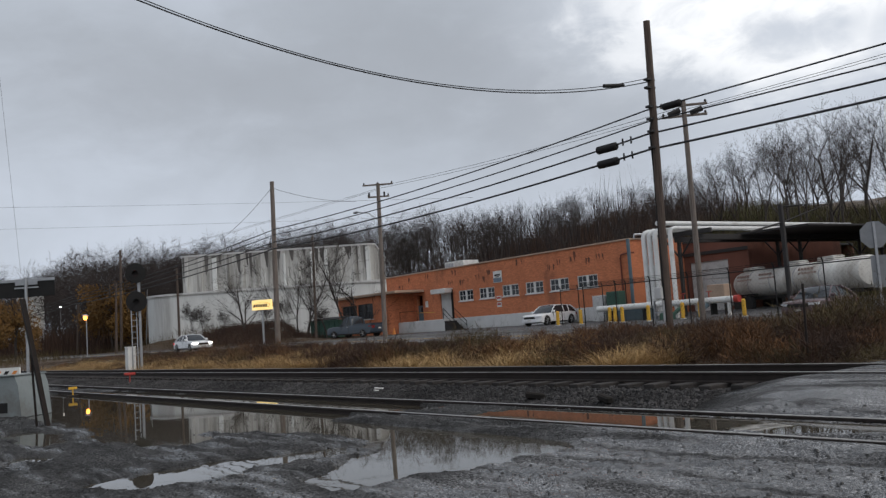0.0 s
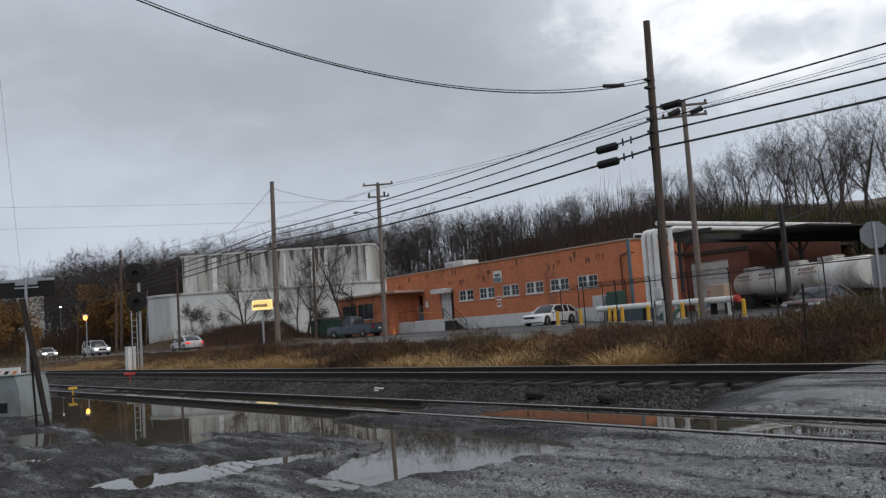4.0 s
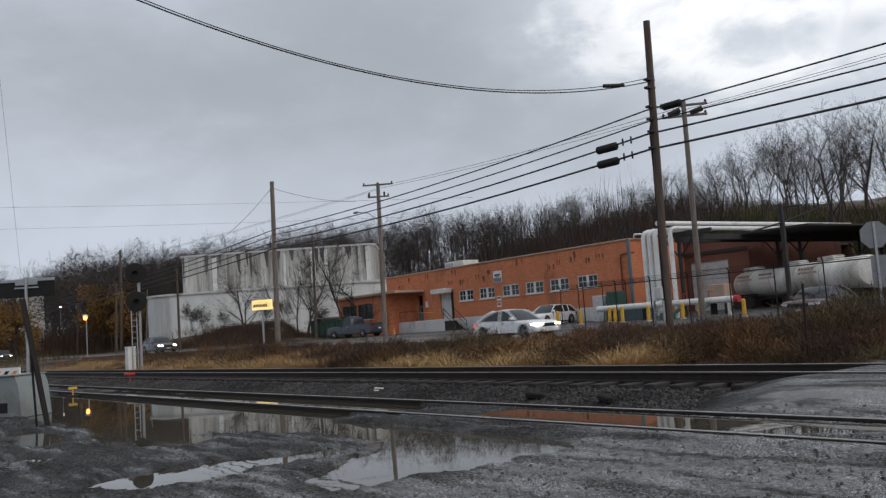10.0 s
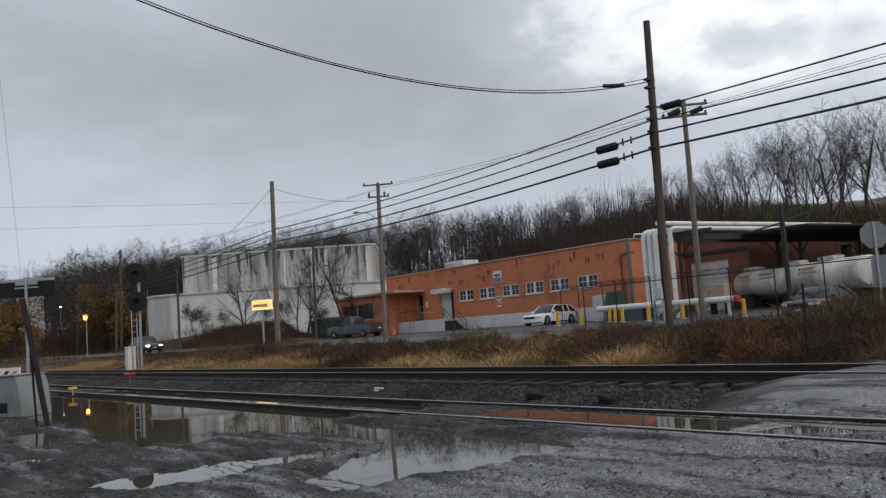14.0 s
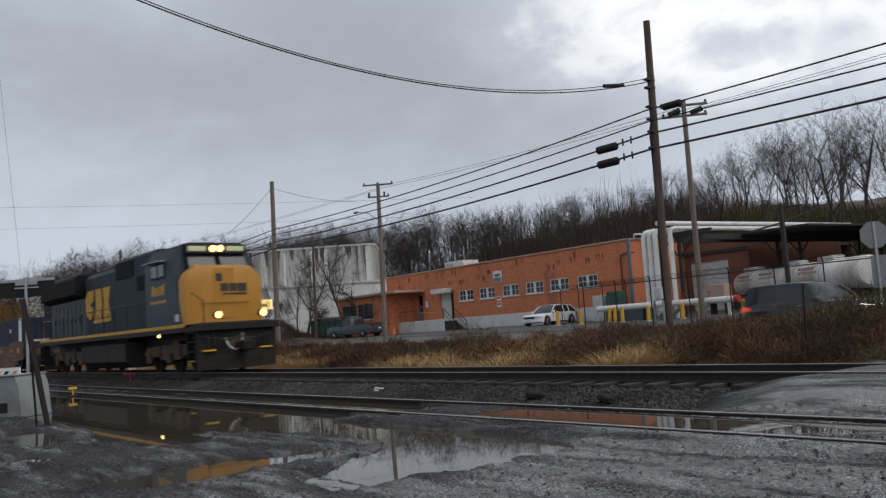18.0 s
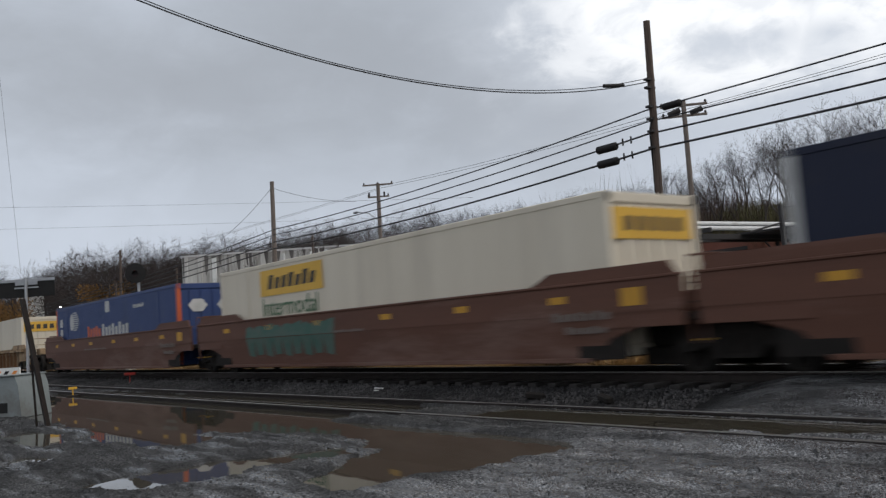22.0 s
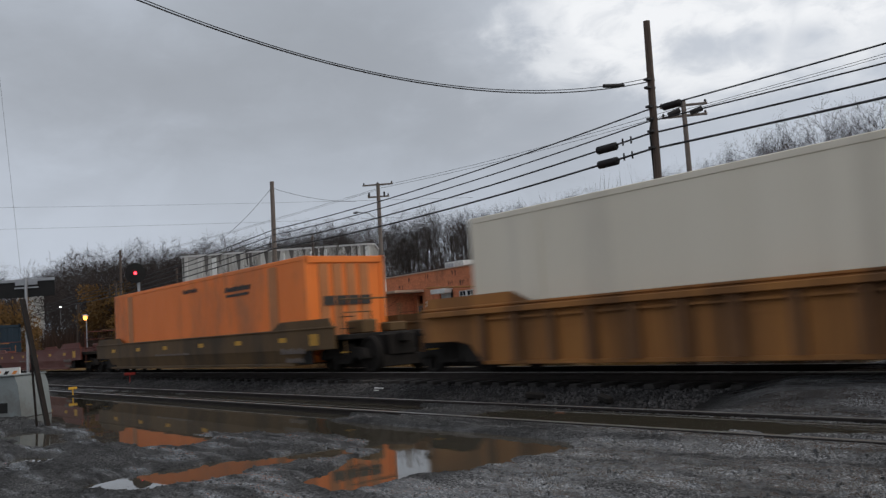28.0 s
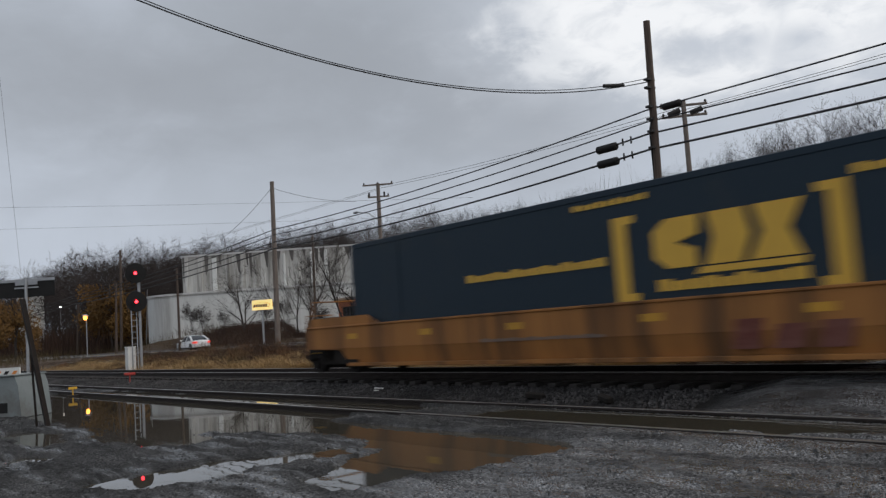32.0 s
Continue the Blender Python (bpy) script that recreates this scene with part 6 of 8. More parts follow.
while x < 12.6:
    w = rk.uniform(0.14, 0.26)
    part("pilaster", Shape().box(x - w, x + w, 2.46, 2.6, 6.0, 10.3 + rk.uniform(-0.25, 0.15), 0.03), M_TANKWHITE if rk.random() < 0.6 else M_WALLWHITE, shell, "pale stained vertical rib")
    x += 1.62
for k in range(46):
    x, h = rk.uniform(-9.0, 12.8), rk.uniform(0.8, 3.4)
    if abs((x + 8.6 + 0.81) % 1.62 - 0.81) < 0.33: continue
    w = rk.uniform(0.06, 0.3)
    part("streak", Shape().add([(x - w, 2.594 - 0.001 * k / 44, 10.5), (x + w, 2.594 - 0.001 * k / 44, 10.5), (x + w * 0.45, 2.594 - 0.001 * k / 44, 10.5 - h), (x - w * 0.3, 2.594 - 0.001 * k / 44, 10.5 - h * 0.9)], [(0, 1, 2, 3)]), M_STREAK, shell, smooth=None)
part("rim", Shape().prism_z(rounded(-9.5, 13.3, 2.5, 24.1, 1.2), 10.5, 10.68), M_FOUND, t, "weathered grey rim")
x = -9.0
while x < 12.6:
    if rk.random() < 0.7: part("rim_block", Shape().box(x, x + rk.uniform(0.3, 0.8), 2.5, 2.9, 10.68, 10.68 + rk.uniform(0.06, 0.22), 0.02), M_STREAK, t)
    x += 1.1
t = thing("containment_wall", "smooth white containment wall with rounded corners", "wall", TANKS)
part("wall_body", Shape().prism_z(rounded(-13.8, 16.5, 0.0, 26, 5.0), -0.4, 6.0), M_WALLWHITE, t)
part("rim", Shape().prism_z(rounded(-13.95, 16.65, -0.15, 26.1, 5.0), 6.0, 6.22), M_FOUND, t, "grey concrete rim")
part("stair", Shape().tube([(-13.9, 3.5, 0), (-12.4, 0.2, 5.9)], 0.06, 6).tube([(-13.9, 3.5, 1), (-12.4, 0.2, 6.9)], 0.04, 6), M_GALV, t, "grey access stair")
t = thing("far_silo", "distant pale stacked silo beyond the trees", "silo", pose(-196, 44, 0))
for k in range(4):
    part("ring", Shape().tube([(0, 0, 6 + 2.6 * k), (0, 0, 8.2 + 2.6 * k)], 2.6, 20), M_WALLWHITE, t)
part("core", Shape().tube([(0, 0, 0), (0, 0, 16.4)], 2.4, 20), M_FOUND, t)


# ---- poles, cables and street lamps ----
def pole(name, base, top, r, label, group="wooden poles", material=M_WOODPOLE):
    t = thing(name, label, "utility pole", pose(*base), group)
    part("shaft", Shape().tube([(0, 0, -0.3), tuple(t_ - b_ for t_, b_ in zip(top, base))], [r, r * 0.72], 10), material, t, "weathered wooden shaft")
    return t


p1 = pole("utility_pole", (-19.56, 26.0, 0.3), (-18.84, 25.4, 11.68), 0.17, "tall dark wooden utility pole beside the road", material=M_POLEDARK)
for z in (9.5, 9.2, 8.5, 8.05, 7.6, 7.0):
    k = (z - 0.3) / 11.38
    part("bracket", Shape().box(0.72 * k - 0.1, 0.72 * k + 0.1, -0.6 * k - 0.3, -0.6 * k + 0.12, z - 0.34, z - 0.26), M_DARKSTEEL, p1)
part("conduit", Shape().tube([(0.55, -0.62, 7.7), (0.42, -0.6, 7.3), (0.3, -0.42, 6.0), (0.05, -0.2, 0.1)], 0.035, 6), M_BLACK, p1, "black riser conduit")
part("meter_box", Shape().box(-0.22, 0.1, -0.40, -0.2, 1.15, 1.6, 0.03), M_DOOR, p1, "grey meter box")
part("ladder", Shape().box(-0.3, -0.27, -0.4, -0.3, 0, 1.1).box(0.1, 0.13, -0.4, -0.3, 0, 1.1).box(-0.27, 0.1, -0.38, -0.34, 0.3, 0.34).box(-0.27, 0.1, -0.38, -0.34, 0.65, 0.69), M_GALV, p1)


def crossarm(t, x, y, z, half, ang, ins=3):
    a = part("crossarm", Shape().box(-half, half, -0.05, 0.05, -0.06, 0.06, 0.01), M_WOODPOLE, t, "", pose(x, y, z, 0, 0, ang))
    for k in range(ins):
        u = -half * 0.92 + 2 * half * 0.92 * k / (ins - 1)
        part("insulator", Shape().tube([(u, 0, 0.06), (u, 0, 0.12), (u, 0, 0.2)], [0.03, 0.07, 0.045], 8), M_DARKSTEEL, a)


p1b = pole("utility_pole", (-26.4, 38.0, 0.45), (-25.85, 37.3, 11.8), 0.165, "wooden utility pole with crossarms and transformers")
crossarm(p1b, 0.53, -0.68, 11.1, 1.2, 42)
crossarm(p1b, 0.52, -0.66, 10.55, 1.15, 42)
for u in (-0.35, 0.45):
    part("switchgear", Shape().tube([(0.3 + u, -0.9 + u, 10.66), (0.75 + u, -0.5 + u, 10.86)], 0.14, 10), M_DARKSTEEL, p1b, "dark cut-out switch")
p2 = pole("utility_pole", (-52.2, 27.0, 0.35), (-51.3, 26.7, 11.5), 0.2, "bare wooden utility pole with guy wires")
p3 = pole("utility_pole", (-55.5, 38.0, 0.5), (-54.6, 37.6, 12.5), 0.2, "wooden pole with crossarm and street lamp")
crossarm(p3, 0.88, -0.4, 11.9, 1.2, 48)
crossarm(p3, 0.84, -0.38, 10.95, 0.85, 48)
for u in (-0.5, 0.35):
    part("cutout", Shape().tube([(0.84 + u, -0.4 + u, 11.0), (0.9 + u, -0.45 + u, 11.3)], 0.07, 8), M_DARKSTEEL, p3)
la = part("lamp_arm", Shape().tube([(0.75, -0.35, 9.0), (0.2, -0.9, 9.7), (-0.5, -1.5, 9.9)], 0.04, 6), M_GALV, p3)
part("lamp_head", Shape().loft([[(x, -1.5 + w * math.cos(2 * math.pi * k / 10), 9.9 + h * math.sin(2 * math.pi * k / 10)) for k in range(10)] for x, w, h in ((-0.45, 0.05, 0.04), (-0.6, 0.14, 0.09), (-0.95, 0.16, 0.1), (-1.15, 0.05, 0.04))]), M_GALV, la, "grey cobra street lamp head")
for b, tp, r in (((-70.4, 40.4, 0.9), (-69.7, 40.2, 10.4), 0.13), ((-83.3, 32.3, 0.4), (-82.8, 32.1, 8.6), 0.14), ((-122.5, 39.1, 0.5), (-121.5, 39.1, 14.8), 0.2), ((-113.0, 35.4, 0.3), (-112.2, 35.4, 9.6), 0.17), ((-137.3, 37.2, 0.5), (-136.5, 37.3, 8.2), 0.15), ((-150, 41, 0.5), (-149.6, 41, 9.0), 0.15)):
    pole("utility_pole", b, tp, r, "distant wooden pole beside the road", material=M_POLEDARK)


def cable(a, b, sag, r, label, n=24):
    a, b = Vector(a), Vector(b)
    pts = [a.lerp(b, k / n) - Vector((0, 0, 4 * sag * (k / n) * (1 - k / n))) for k in range(n + 1)]
    return solid("overhead_cable", Shape().tube(pts, r, 5), M_WIRE, label, "cable", group="overhead cables")


lev = ((8.51, 8.25, 7.1, 0.03), (8.07, 7.89, 6.85, 0.028), (7.61, 7.41, 6.55, 0.036), (7.02, 6.97, 6.2, 0.042))
for (z1, z2, z3, r), z4 in zip(lev, (8.75, 7.6, 7.14, 6.8)):
    cable((-19.5, 25.75, z1), (28.0, 25.6, z4), 0.3, r, "thick black cable along the road")
    cable((-51.3, 26.7, z2), (-19.5, 25.75, z1), 0.32, r, "thick black cable along the road")
    cable((-99.0, 26.5, z3), (-51.3, 26.7, z2), 0.35, r, "thick black cable along the road")
    cable((-170.0, 28, z3 + 0.3), (-99.0, 26.5, z3), 0.5, r, "thick black cable along the road")
for z, x in ((7.5, -21.3), (6.92, -21.3)):
    t = thing("splice_case", "black cable splice case hung on the cable", "cable box", pose(x, 25.8, z, 0, 0, 0), "splice cases")
    part("shell", Shape().tube([(-0.75, 0, 0), (-0.7, 0, 0), (0.2, 0, 0), (0.25, 0, 0)], [0.1, 0.16, 0.16, 0.1], 12), M_BLACK, t)
    for u in (0.55, 0.95):
        part("clamp", Shape().box(u - 0.02, u + 0.02, -0.03, 0.03, -0.06, 0.22), M_BLACK, t)
t = thing("splice_case", "black cable splice case hung on the cable", "cable box", pose(-18.2, 25.7, 8.42), "splice cases")
part("shell", Shape().tube([(-0.5, 0, 0), (-0.45, 0, 0), (0.25, 0, 0), (0.3, 0, 0)], [0.08, 0.13, 0.13, 0.08], 12), M_BLACK, t)
for d in (0.0, 0.14):
    cable((-18.95, 25.5, 9.45 + d), (-20.45, 0.09, 11.94 + d), 2.28 + d * 0.6, 0.014 if d else 0.02, "slack cable sweeping over the yard", 40)
solid("cable_tensioner", Shape().tube([(-19.05, 24.0, 9.14), (-19.1, 23.0, 9.0)], 0.07, 8), M_BLACK, "black cable splice sleeve", "cable box")
for a, b in (((-51.4, 26.7, 11.1), (-58.5, 26.0, 8.4)), ((-51.4, 26.7, 11.1), (-47.0, 30.5, 9.6)), ((-54.6, 37.6, 12.1), (-25.85, 37.3, 11.3)), ((-54.0, 37.0, 12.1), (-25.0, 36.6, 11.3)), ((-25.85, 37.3, 11.3), (10, 38, 12)), ((-54.6, 37.6, 12.1), (-122, 39, 13.5)), ((-55.2, 38.0, 12.1), (-122, 39.6, 13.5)), ((-25.0, 36.6, 11.0), (10, 37, 11.6))):
    cable(a, b, 0.25, 0.012, "thin overhead wire along the road")
cable((-48.9, 10.53, 5.4), (-48.4, 9.4, 19.0), 0.0, 0.007, "steep thin guy wire beside the yard")
for a, b in (((-240, 20, 38), (-150, 130, 30.5)), ((-240, 20, 32.5), (-150, 130, 26.5))):
    cable(a, b, 0.4, 0.022, "distant power line across the valley")

# sodium street lamp and a small white one, far along the road
M_SODIUM = glow("sodium_glow", (1.0, 0.36, 0.05), 7.0)
t = thing("street_lamp", "lit orange sodium street lamp on a pole", "street lamp", pose(-96.4, 27.15, 0.3) @ Matrix.Diagonal((1, 1, 0.94, 1)))
part("pole", Shape().tube([(0, 0, 0), (0, 0, 4.9)], 0.06, 6), M_GALV, t)
part("hood", Shape().tube([(0.15, -0.15, 4.75), (0.15, -0.15, 4.95)], [0.4, 0.12], 12), M_GALV, t)
part("globe", Shape().tube([(0.15, -0.15, 4.3), (0.15, -0.15, 4.45), (0.15, -0.15, 4.68), (0.15, -0.15, 4.75)], [0.10, 0.19, 0.19, 0.10], 12), M_SODIUM, t, "glowing orange globe")
t = thing("yard_lamp", "small white yard lamp on a far pole", "lamp", pose(-170, 43.3, 0.6))
part("pole", Shape().tube([(0, 0, 0), (0, 0, 8.9)], 0.08, 6), M_GALV, t)
part("globe", Shape().tube([(0, 0, 8.8), (0, 0, 9.0)], 0.13, 8), M_HEADWHITE, t)

# lit yellow sign on a post
M_SIGNLIT = glow("lit_sign_yellow", (1.0, 0.74, 0.27), 0.85)
SIGN = pose(-68.9, 34.3, 0.4, 0, 0, 38.7)
t = thing("lit_sign", "lit yellow roadside sign with dark lettering blocks", "sign", SIGN)
part("post", Shape().box(-0.07, 0.07, -0.07, 0.07, 0, 3.2), M_GALV, t)
panel = part("panel", Shape().box(-0.92, 0.92, -0.12, 0.12, 3.15, 4.0, 0.02), M_SIGNLIT, t, "glowing yellow panel")
s = Shape()
for k in range(6): s.prism_y([(-0.82 + k * 0.225, 3.38), (-0.64 + k * 0.225, 3.38), (-0.58 + k * 0.225, 3.66), (-0.76 + k * 0.225, 3.66)], -0.128, -0.121)
s.tube([(-0.5, -0.125, 3.74), (0.0, -0.125, 3.82), (0.5, -0.125, 3.78), (0.78, -0.125, 3.62), (0.72, -0.125, 3.45), (0.5, -0.125, 3.36)], 0.028, 4)
part("lettering", s, M_MARKDARK, panel, "dark lettering blocks")

# ---- beside the tracks ----
t = thing("railway_signal", "two-headed railway signal on a silver mast", "railway signal", pose(-46.7, 15.85, -0.15))
part("mast", Shape().tube([(0, 0.1, 0), (0, 0.1, 5.1)], 0.075, 10), M_GALV, t, "silver mast")
part("ladder", Shape().box(-0.03, 0.03, -0.38, -0.34, 0, 4.0).box(-0.03, 0.03, -0.1, -0.06, 0, 4.0), M_GALV, t)
for k in range(11): part("rung", Shape().box(-0.02, 0.02, -0.34, -0.1, 0.4 + 0.32 * k, 0.43 + 0.32 * k), M_GALV, t)
part("bracket", Shape().box(0.02, 0.1, -0.4, 0.2, 3.2, 3.28).box(0.02, 0.1, -0.4, 0.2, 4.8, 4.88).tube([(0, 0.1, 2.6), (0.05, -0.2, 3.0), (0, 0.1, 3.3)], 0.025, 6), M_BLACK, t)
M_SIGRED = glow("signal_red", (1.0, 0.04, 0.06), 6.0)
AIM = -54.0
LENS_COVERS = []
for z in (5.2, 3.65):
    h = part("signal_head", Shape().tube([(0, 0.0, 0), (0, -0.03, 0)], 0.55, 24).tube([(0, 0.3, 0), (0, 0.02, 0)], [0.14, 0.2], 14), M_BLACK, t, "black round signal target", pose(0.12, -0.1, z, 0, 0, 68))
    part("hood", Shape().loft([[(0.15 * math.cos(a), y, 0.15 * math.sin(a)) for a in [math.pi * k / 10 for k in range(11)]] + [(0.14 * math.cos(a), y, 0.14 * math.sin(a)) for a in [math.pi * k / 10 for k in range(10, -1, -1)]] for y in (-0.03, -0.36)]), M_BLACK, h)
    part("lens", Shape().tube([(0, -0.031, -0.0), (0, -0.05, 0)], 0.085, 14), M_SIGRED, h, "red signal lens")
    # the lens glows throughout; this added disc hides it until 26.3 s
    v = part("shutter", Shape().tube([(0, -0.06, 0), (0, -0.07, 0)], 0.12, 14), M_BLACK, h, "black disc added to hide the lit lens at first")
    LENS_COVERS.append(v)
t = thing("relay_case", "white trackside relay case", "cabinet", pose(-46.95, 15.45, -0.2))
part("casing", Shape().box(-0.22, 0.22, -0.22, 0.22, 0, 1.25, 0.02), M_WHITE, t)
part("lid", Shape().box(-0.25, 0.25, -0.25, 0.25, 1.25, 1.3), M_WHITE, t)
# grey cabinet with a striped board at the left of the yard
M_CABGREY = mat("grey_cabinet_paint", (0.22, 0.25, 0.25), (0.17, 0.19, 0.19), 0.55, 0, 2, 30, 0.08, dirt=(0.12, 0.11, 0.1), dirt_at=0.6)
t = thing("control_cabinet", "grey sloping metal control cabinet in the mud", "cabinet", pose(-23.2, 4.7, -0.42, 0, 0, 40))
part("casing", Shape().prism_y([(-1.35, 0), (0.72, 0), (0.64, 0.75), (0.55, 0.98), (-1.35, 0.98)], -0.55, 0.55), M_CABGREY, t)
# no hollow is cut: flat black shapes stand for the recess's shade
part("opening", Shape().box(-1.0, 0.35, -0.555, -0.551, 0.12, 0.36).prism_y([(-1.05, 0.36), (-0.6, 0.36), (-0.9, 0.6), (-1.05, 0.6)], -0.555, -0.551), M_BLACK, t, "flat black L standing for a recess in shade")
part("latch", Shape().box(-0.5, -0.4, -0.57, -0.55, 0.5, 0.62), M_BLACK, t)
part("lid", Shape().box(-1.4, 0.58, -0.6, 0.6, 0.98, 1.02, 0.01), M_CABGREY, t)
t = thing("hazard_board", "orange, white and black striped hazard board", "barrier", pose(-23.2, 4.7, 0.6, 0, 0, 40))
part("board", Shape().box(-1.35, 0.3, -0.05, 0.0, 0.0, 0.16), M_WHITE, t)
M_HAZ = mat("hazard_orange", (0.75, 0.26, 0.05), None, 0.5)
for k in range(7):
    x = -1.3 + k * 0.23
    part("stripe", Shape().prism_y([(x, 0), (x + 0.11, 0), (x + 0.18, 0.08), (x + 0.07, 0.08)], -0.056, -0.051), M_BLACK if k % 2 else M_HAZ, t)
part("lamp", Shape().tube([(-0.45, -0.02, 0.16), (-0.45, -0.02, 0.2)], 0.12, 10), M_HAZ, t)
t = thing("leaning_post", "rusty steel post leaning over the mud", "post", pose(-18.42, 4.42, -0.55))
part("shaft", Shape().loft([[(x - 0.07, y - 0.045, z), (x + 0.07, y - 0.045, z), (x + 0.03, y + 0.045, z), (x - 0.03, y + 0.045, z)] for x, y, z in ((0, 0, 0), (-0.02, -0.2, 1.3), (-0.05, -0.42, 2.7))]), M_RAILSIDE, t)
part("stay", Shape().tube([(-0.1, -0.2, 0.0), (-0.1, -0.28, 1.6)], 0.025, 6), M_RAILSIDE, t)
t = thing("trackside_sign", "dark sign board seen from behind on a galvanised post", "sign", pose(-27.3, 6.0, -0.4, 0, 0, 52))
part("post", Shape().tube([(0, 0.03, 0), (0, 0.03, 3.72)], 0.045, 8), M_GALV, t)
part("board", Shape().box(-0.82, 0.82, 0.08, 0.10, 3.14, 3.66, 0.005), M_BLACK, t, "black sign back")
part("bracket", Shape().box(-0.82, 0.82, 0.05, 0.079, 3.60, 3.68).box(-0.32, 0.32, 0.04, 0.078, 3.50, 3.60).box(-0.35, 0.35, 0.04, 0.078, 3.40, 3.44), M_GALV, t, "bright sign bracket")
t = thing("stop_sign", "octagonal traffic sign seen from behind", "traffic sign", pose(-10.44, 23.0, 0.2, 0, 0, 40))
part("plate", Shape().prism_y([(0.38 * math.cos(math.pi * (k + 0.5) / 4), 2.45 + 0.38 * math.sin(math.pi * (k + 0.5) / 4)) for k in range(8)], 0.04, 0.05), M_DULLALU, t, "bare grey octagon back")
part("lower_plate", Shape().box(-0.16, 0.3, 0.05, 0.06, 1.05, 1.9), M_DULLALU, t)
part("post", Shape().box(-0.03, 0.03, 0.0, 0.035, -0.3, 2.8), M_GALV, t)
solid("iron_stake", Shape().box(-0.022, 0.022, -0.02, 0.02, -0.2, 1.5, 0.006), M_RAILSIDE, "rusty iron stake in the weeds", "post", pose(-9.25, 16.8, -0.1, 2, 3, 0))
t = thing("switch_stand", "small yellow switch stand between the tracks", "switch stand", pose(-30.2, 8.0, -0.47) @ Matrix.Diagonal((0.62, 0.62, 0.7, 1)))
part("post", Shape().tube([(0, 0, 0), (0, 0, 0.45)], 0.04, 6), M_YELLOW, t)
part("target", Shape().box(-0.04, 0.04, -0.22, 0.22, 0.38, 0.5, 0.01), M_YELLOW, t)
part("base", Shape().box(-0.15, 0.15, -0.3, 0.3, 0, 0.12, 0.02), M_RAILSIDE, t)
part("rod", Shape().tube([(0, 0, 0.1), (0.6, 1.0, 0.1)], 0.02, 6), M_RAILSIDE, t)
solid("red_flag_marker", Shape().box(-0.03, 0.03, -0.22, 0.22, 0.0, 0.11, 0.02).tube([(0, 0, -0.5), (0, 0, 0)], 0.02, 6), M_RED, "red trackside marker plate", "marker", pose(-33.6, 11.0, -0.02))
solid("operating_rod", Shape().tube([(0, 0, 0), (0.9, -1.6, -0.35)], 0.006, 6), M_RAILSIDE, "thin rusty operating rod", "rod", pose(-33.6, 10.9, 0.05))
t = thing("traffic_cone", "orange traffic cone on the car park", "traffic cone", BUILD @ pose(-25.6, -4.2, 0.42))
part("cone", Shape().tube([(0, 0, 0.04), (0, 0, 0.75)], [0.19, 0.03], 12), M_HAZ, t)
part("base", Shape().box(-0.22, 0.22, -0.22, 0.22, 0, 0.04), M_BLACK, t)
for k, (x, y, rz) in enumerate(((-11.0, 10.65, 30), (-9.3, 10.55, -20), (-16.3, 10.9, 80))):
    solid("tie_scrap", Shape().box(-0.17, 0.17, -0.06, 0.06, -0.06, 0.06, 0.025) if k < 2 else Shape().box(-0.12, 0.12, -0.03, 0.03, 0.02, 0.05, 0.01).box(-0.13, 0.0, -0.03, 0.03, -0.03, 0.0, 0.01), M_GRIME if k < 2 else M_WHITE, "broken tie scrap on the ballast" if k < 2 else "pale plastic scrap on the ballast", "debris", pose(x, y, -0.3, 5, 8, rz))

# ---- vehicles ----
def paint(name, c, rough=0.28):
    return mat(name, c, tuple(x * 0.9 for x in c), rough, 0.0, 1.5, 60, 0.0, dirt=tuple(x * 0.6 + 0.02 for x in c), dirt_at=0.68, spec=0.5, coat=0.4)


M_TAIL = glow("tail_lamp_glow", (1.0, 0.05, 0.03), 0.7)
M_TAILOFF = mat("tail_lamp_red", (0.25, 0.01, 0.01), None, 0.2, 0, 3, 30, 0)
M_LENS = mat("lamp_lens", (0.6, 0.62, 0.65), None, 0.1, 0, 3, 30, 0)
M_RIM = mat("alloy_rim", (0.35, 0.36, 0.37), None, 0.3, 0.8, 3, 30, 0)


def wheel_parts(parent, x, y, r):
    o = 1 if y > 0 else -1
    w = part("wheel", Shape().loft([[(q * math.cos(2 * math.pi * k / 18), yy, q * math.sin(2 * math.pi * k / 18)) for k in range(18)] for yy, q in ((-0.1, r * 0.7), (-0.11, r * 0.92), (-0.08, r), (0.08, r), (0.11, r * 0.92), (0.1, r * 0.7))]), M_RUBBER, parent, "black tyre", pose(x, y, r))
    s = Shape().tube([(0, o * 0.07, 0), (0, o * 0.1, 0)], r * 0.25, 10)
    for k in range(5):
        a = 2 * math.pi * k / 5
        s.tube([(0, o * 0.09, 0), (r * 0.68 * math.cos(a), o * 0.09, r * 0.68 * math.sin(a))], r * 0.09, 5)
    s.tube([(0, o * 0.05, 0), (0, o * 0.055, 0)], r * 0.7, 16)
    part("rim", s, M_RIM, w)


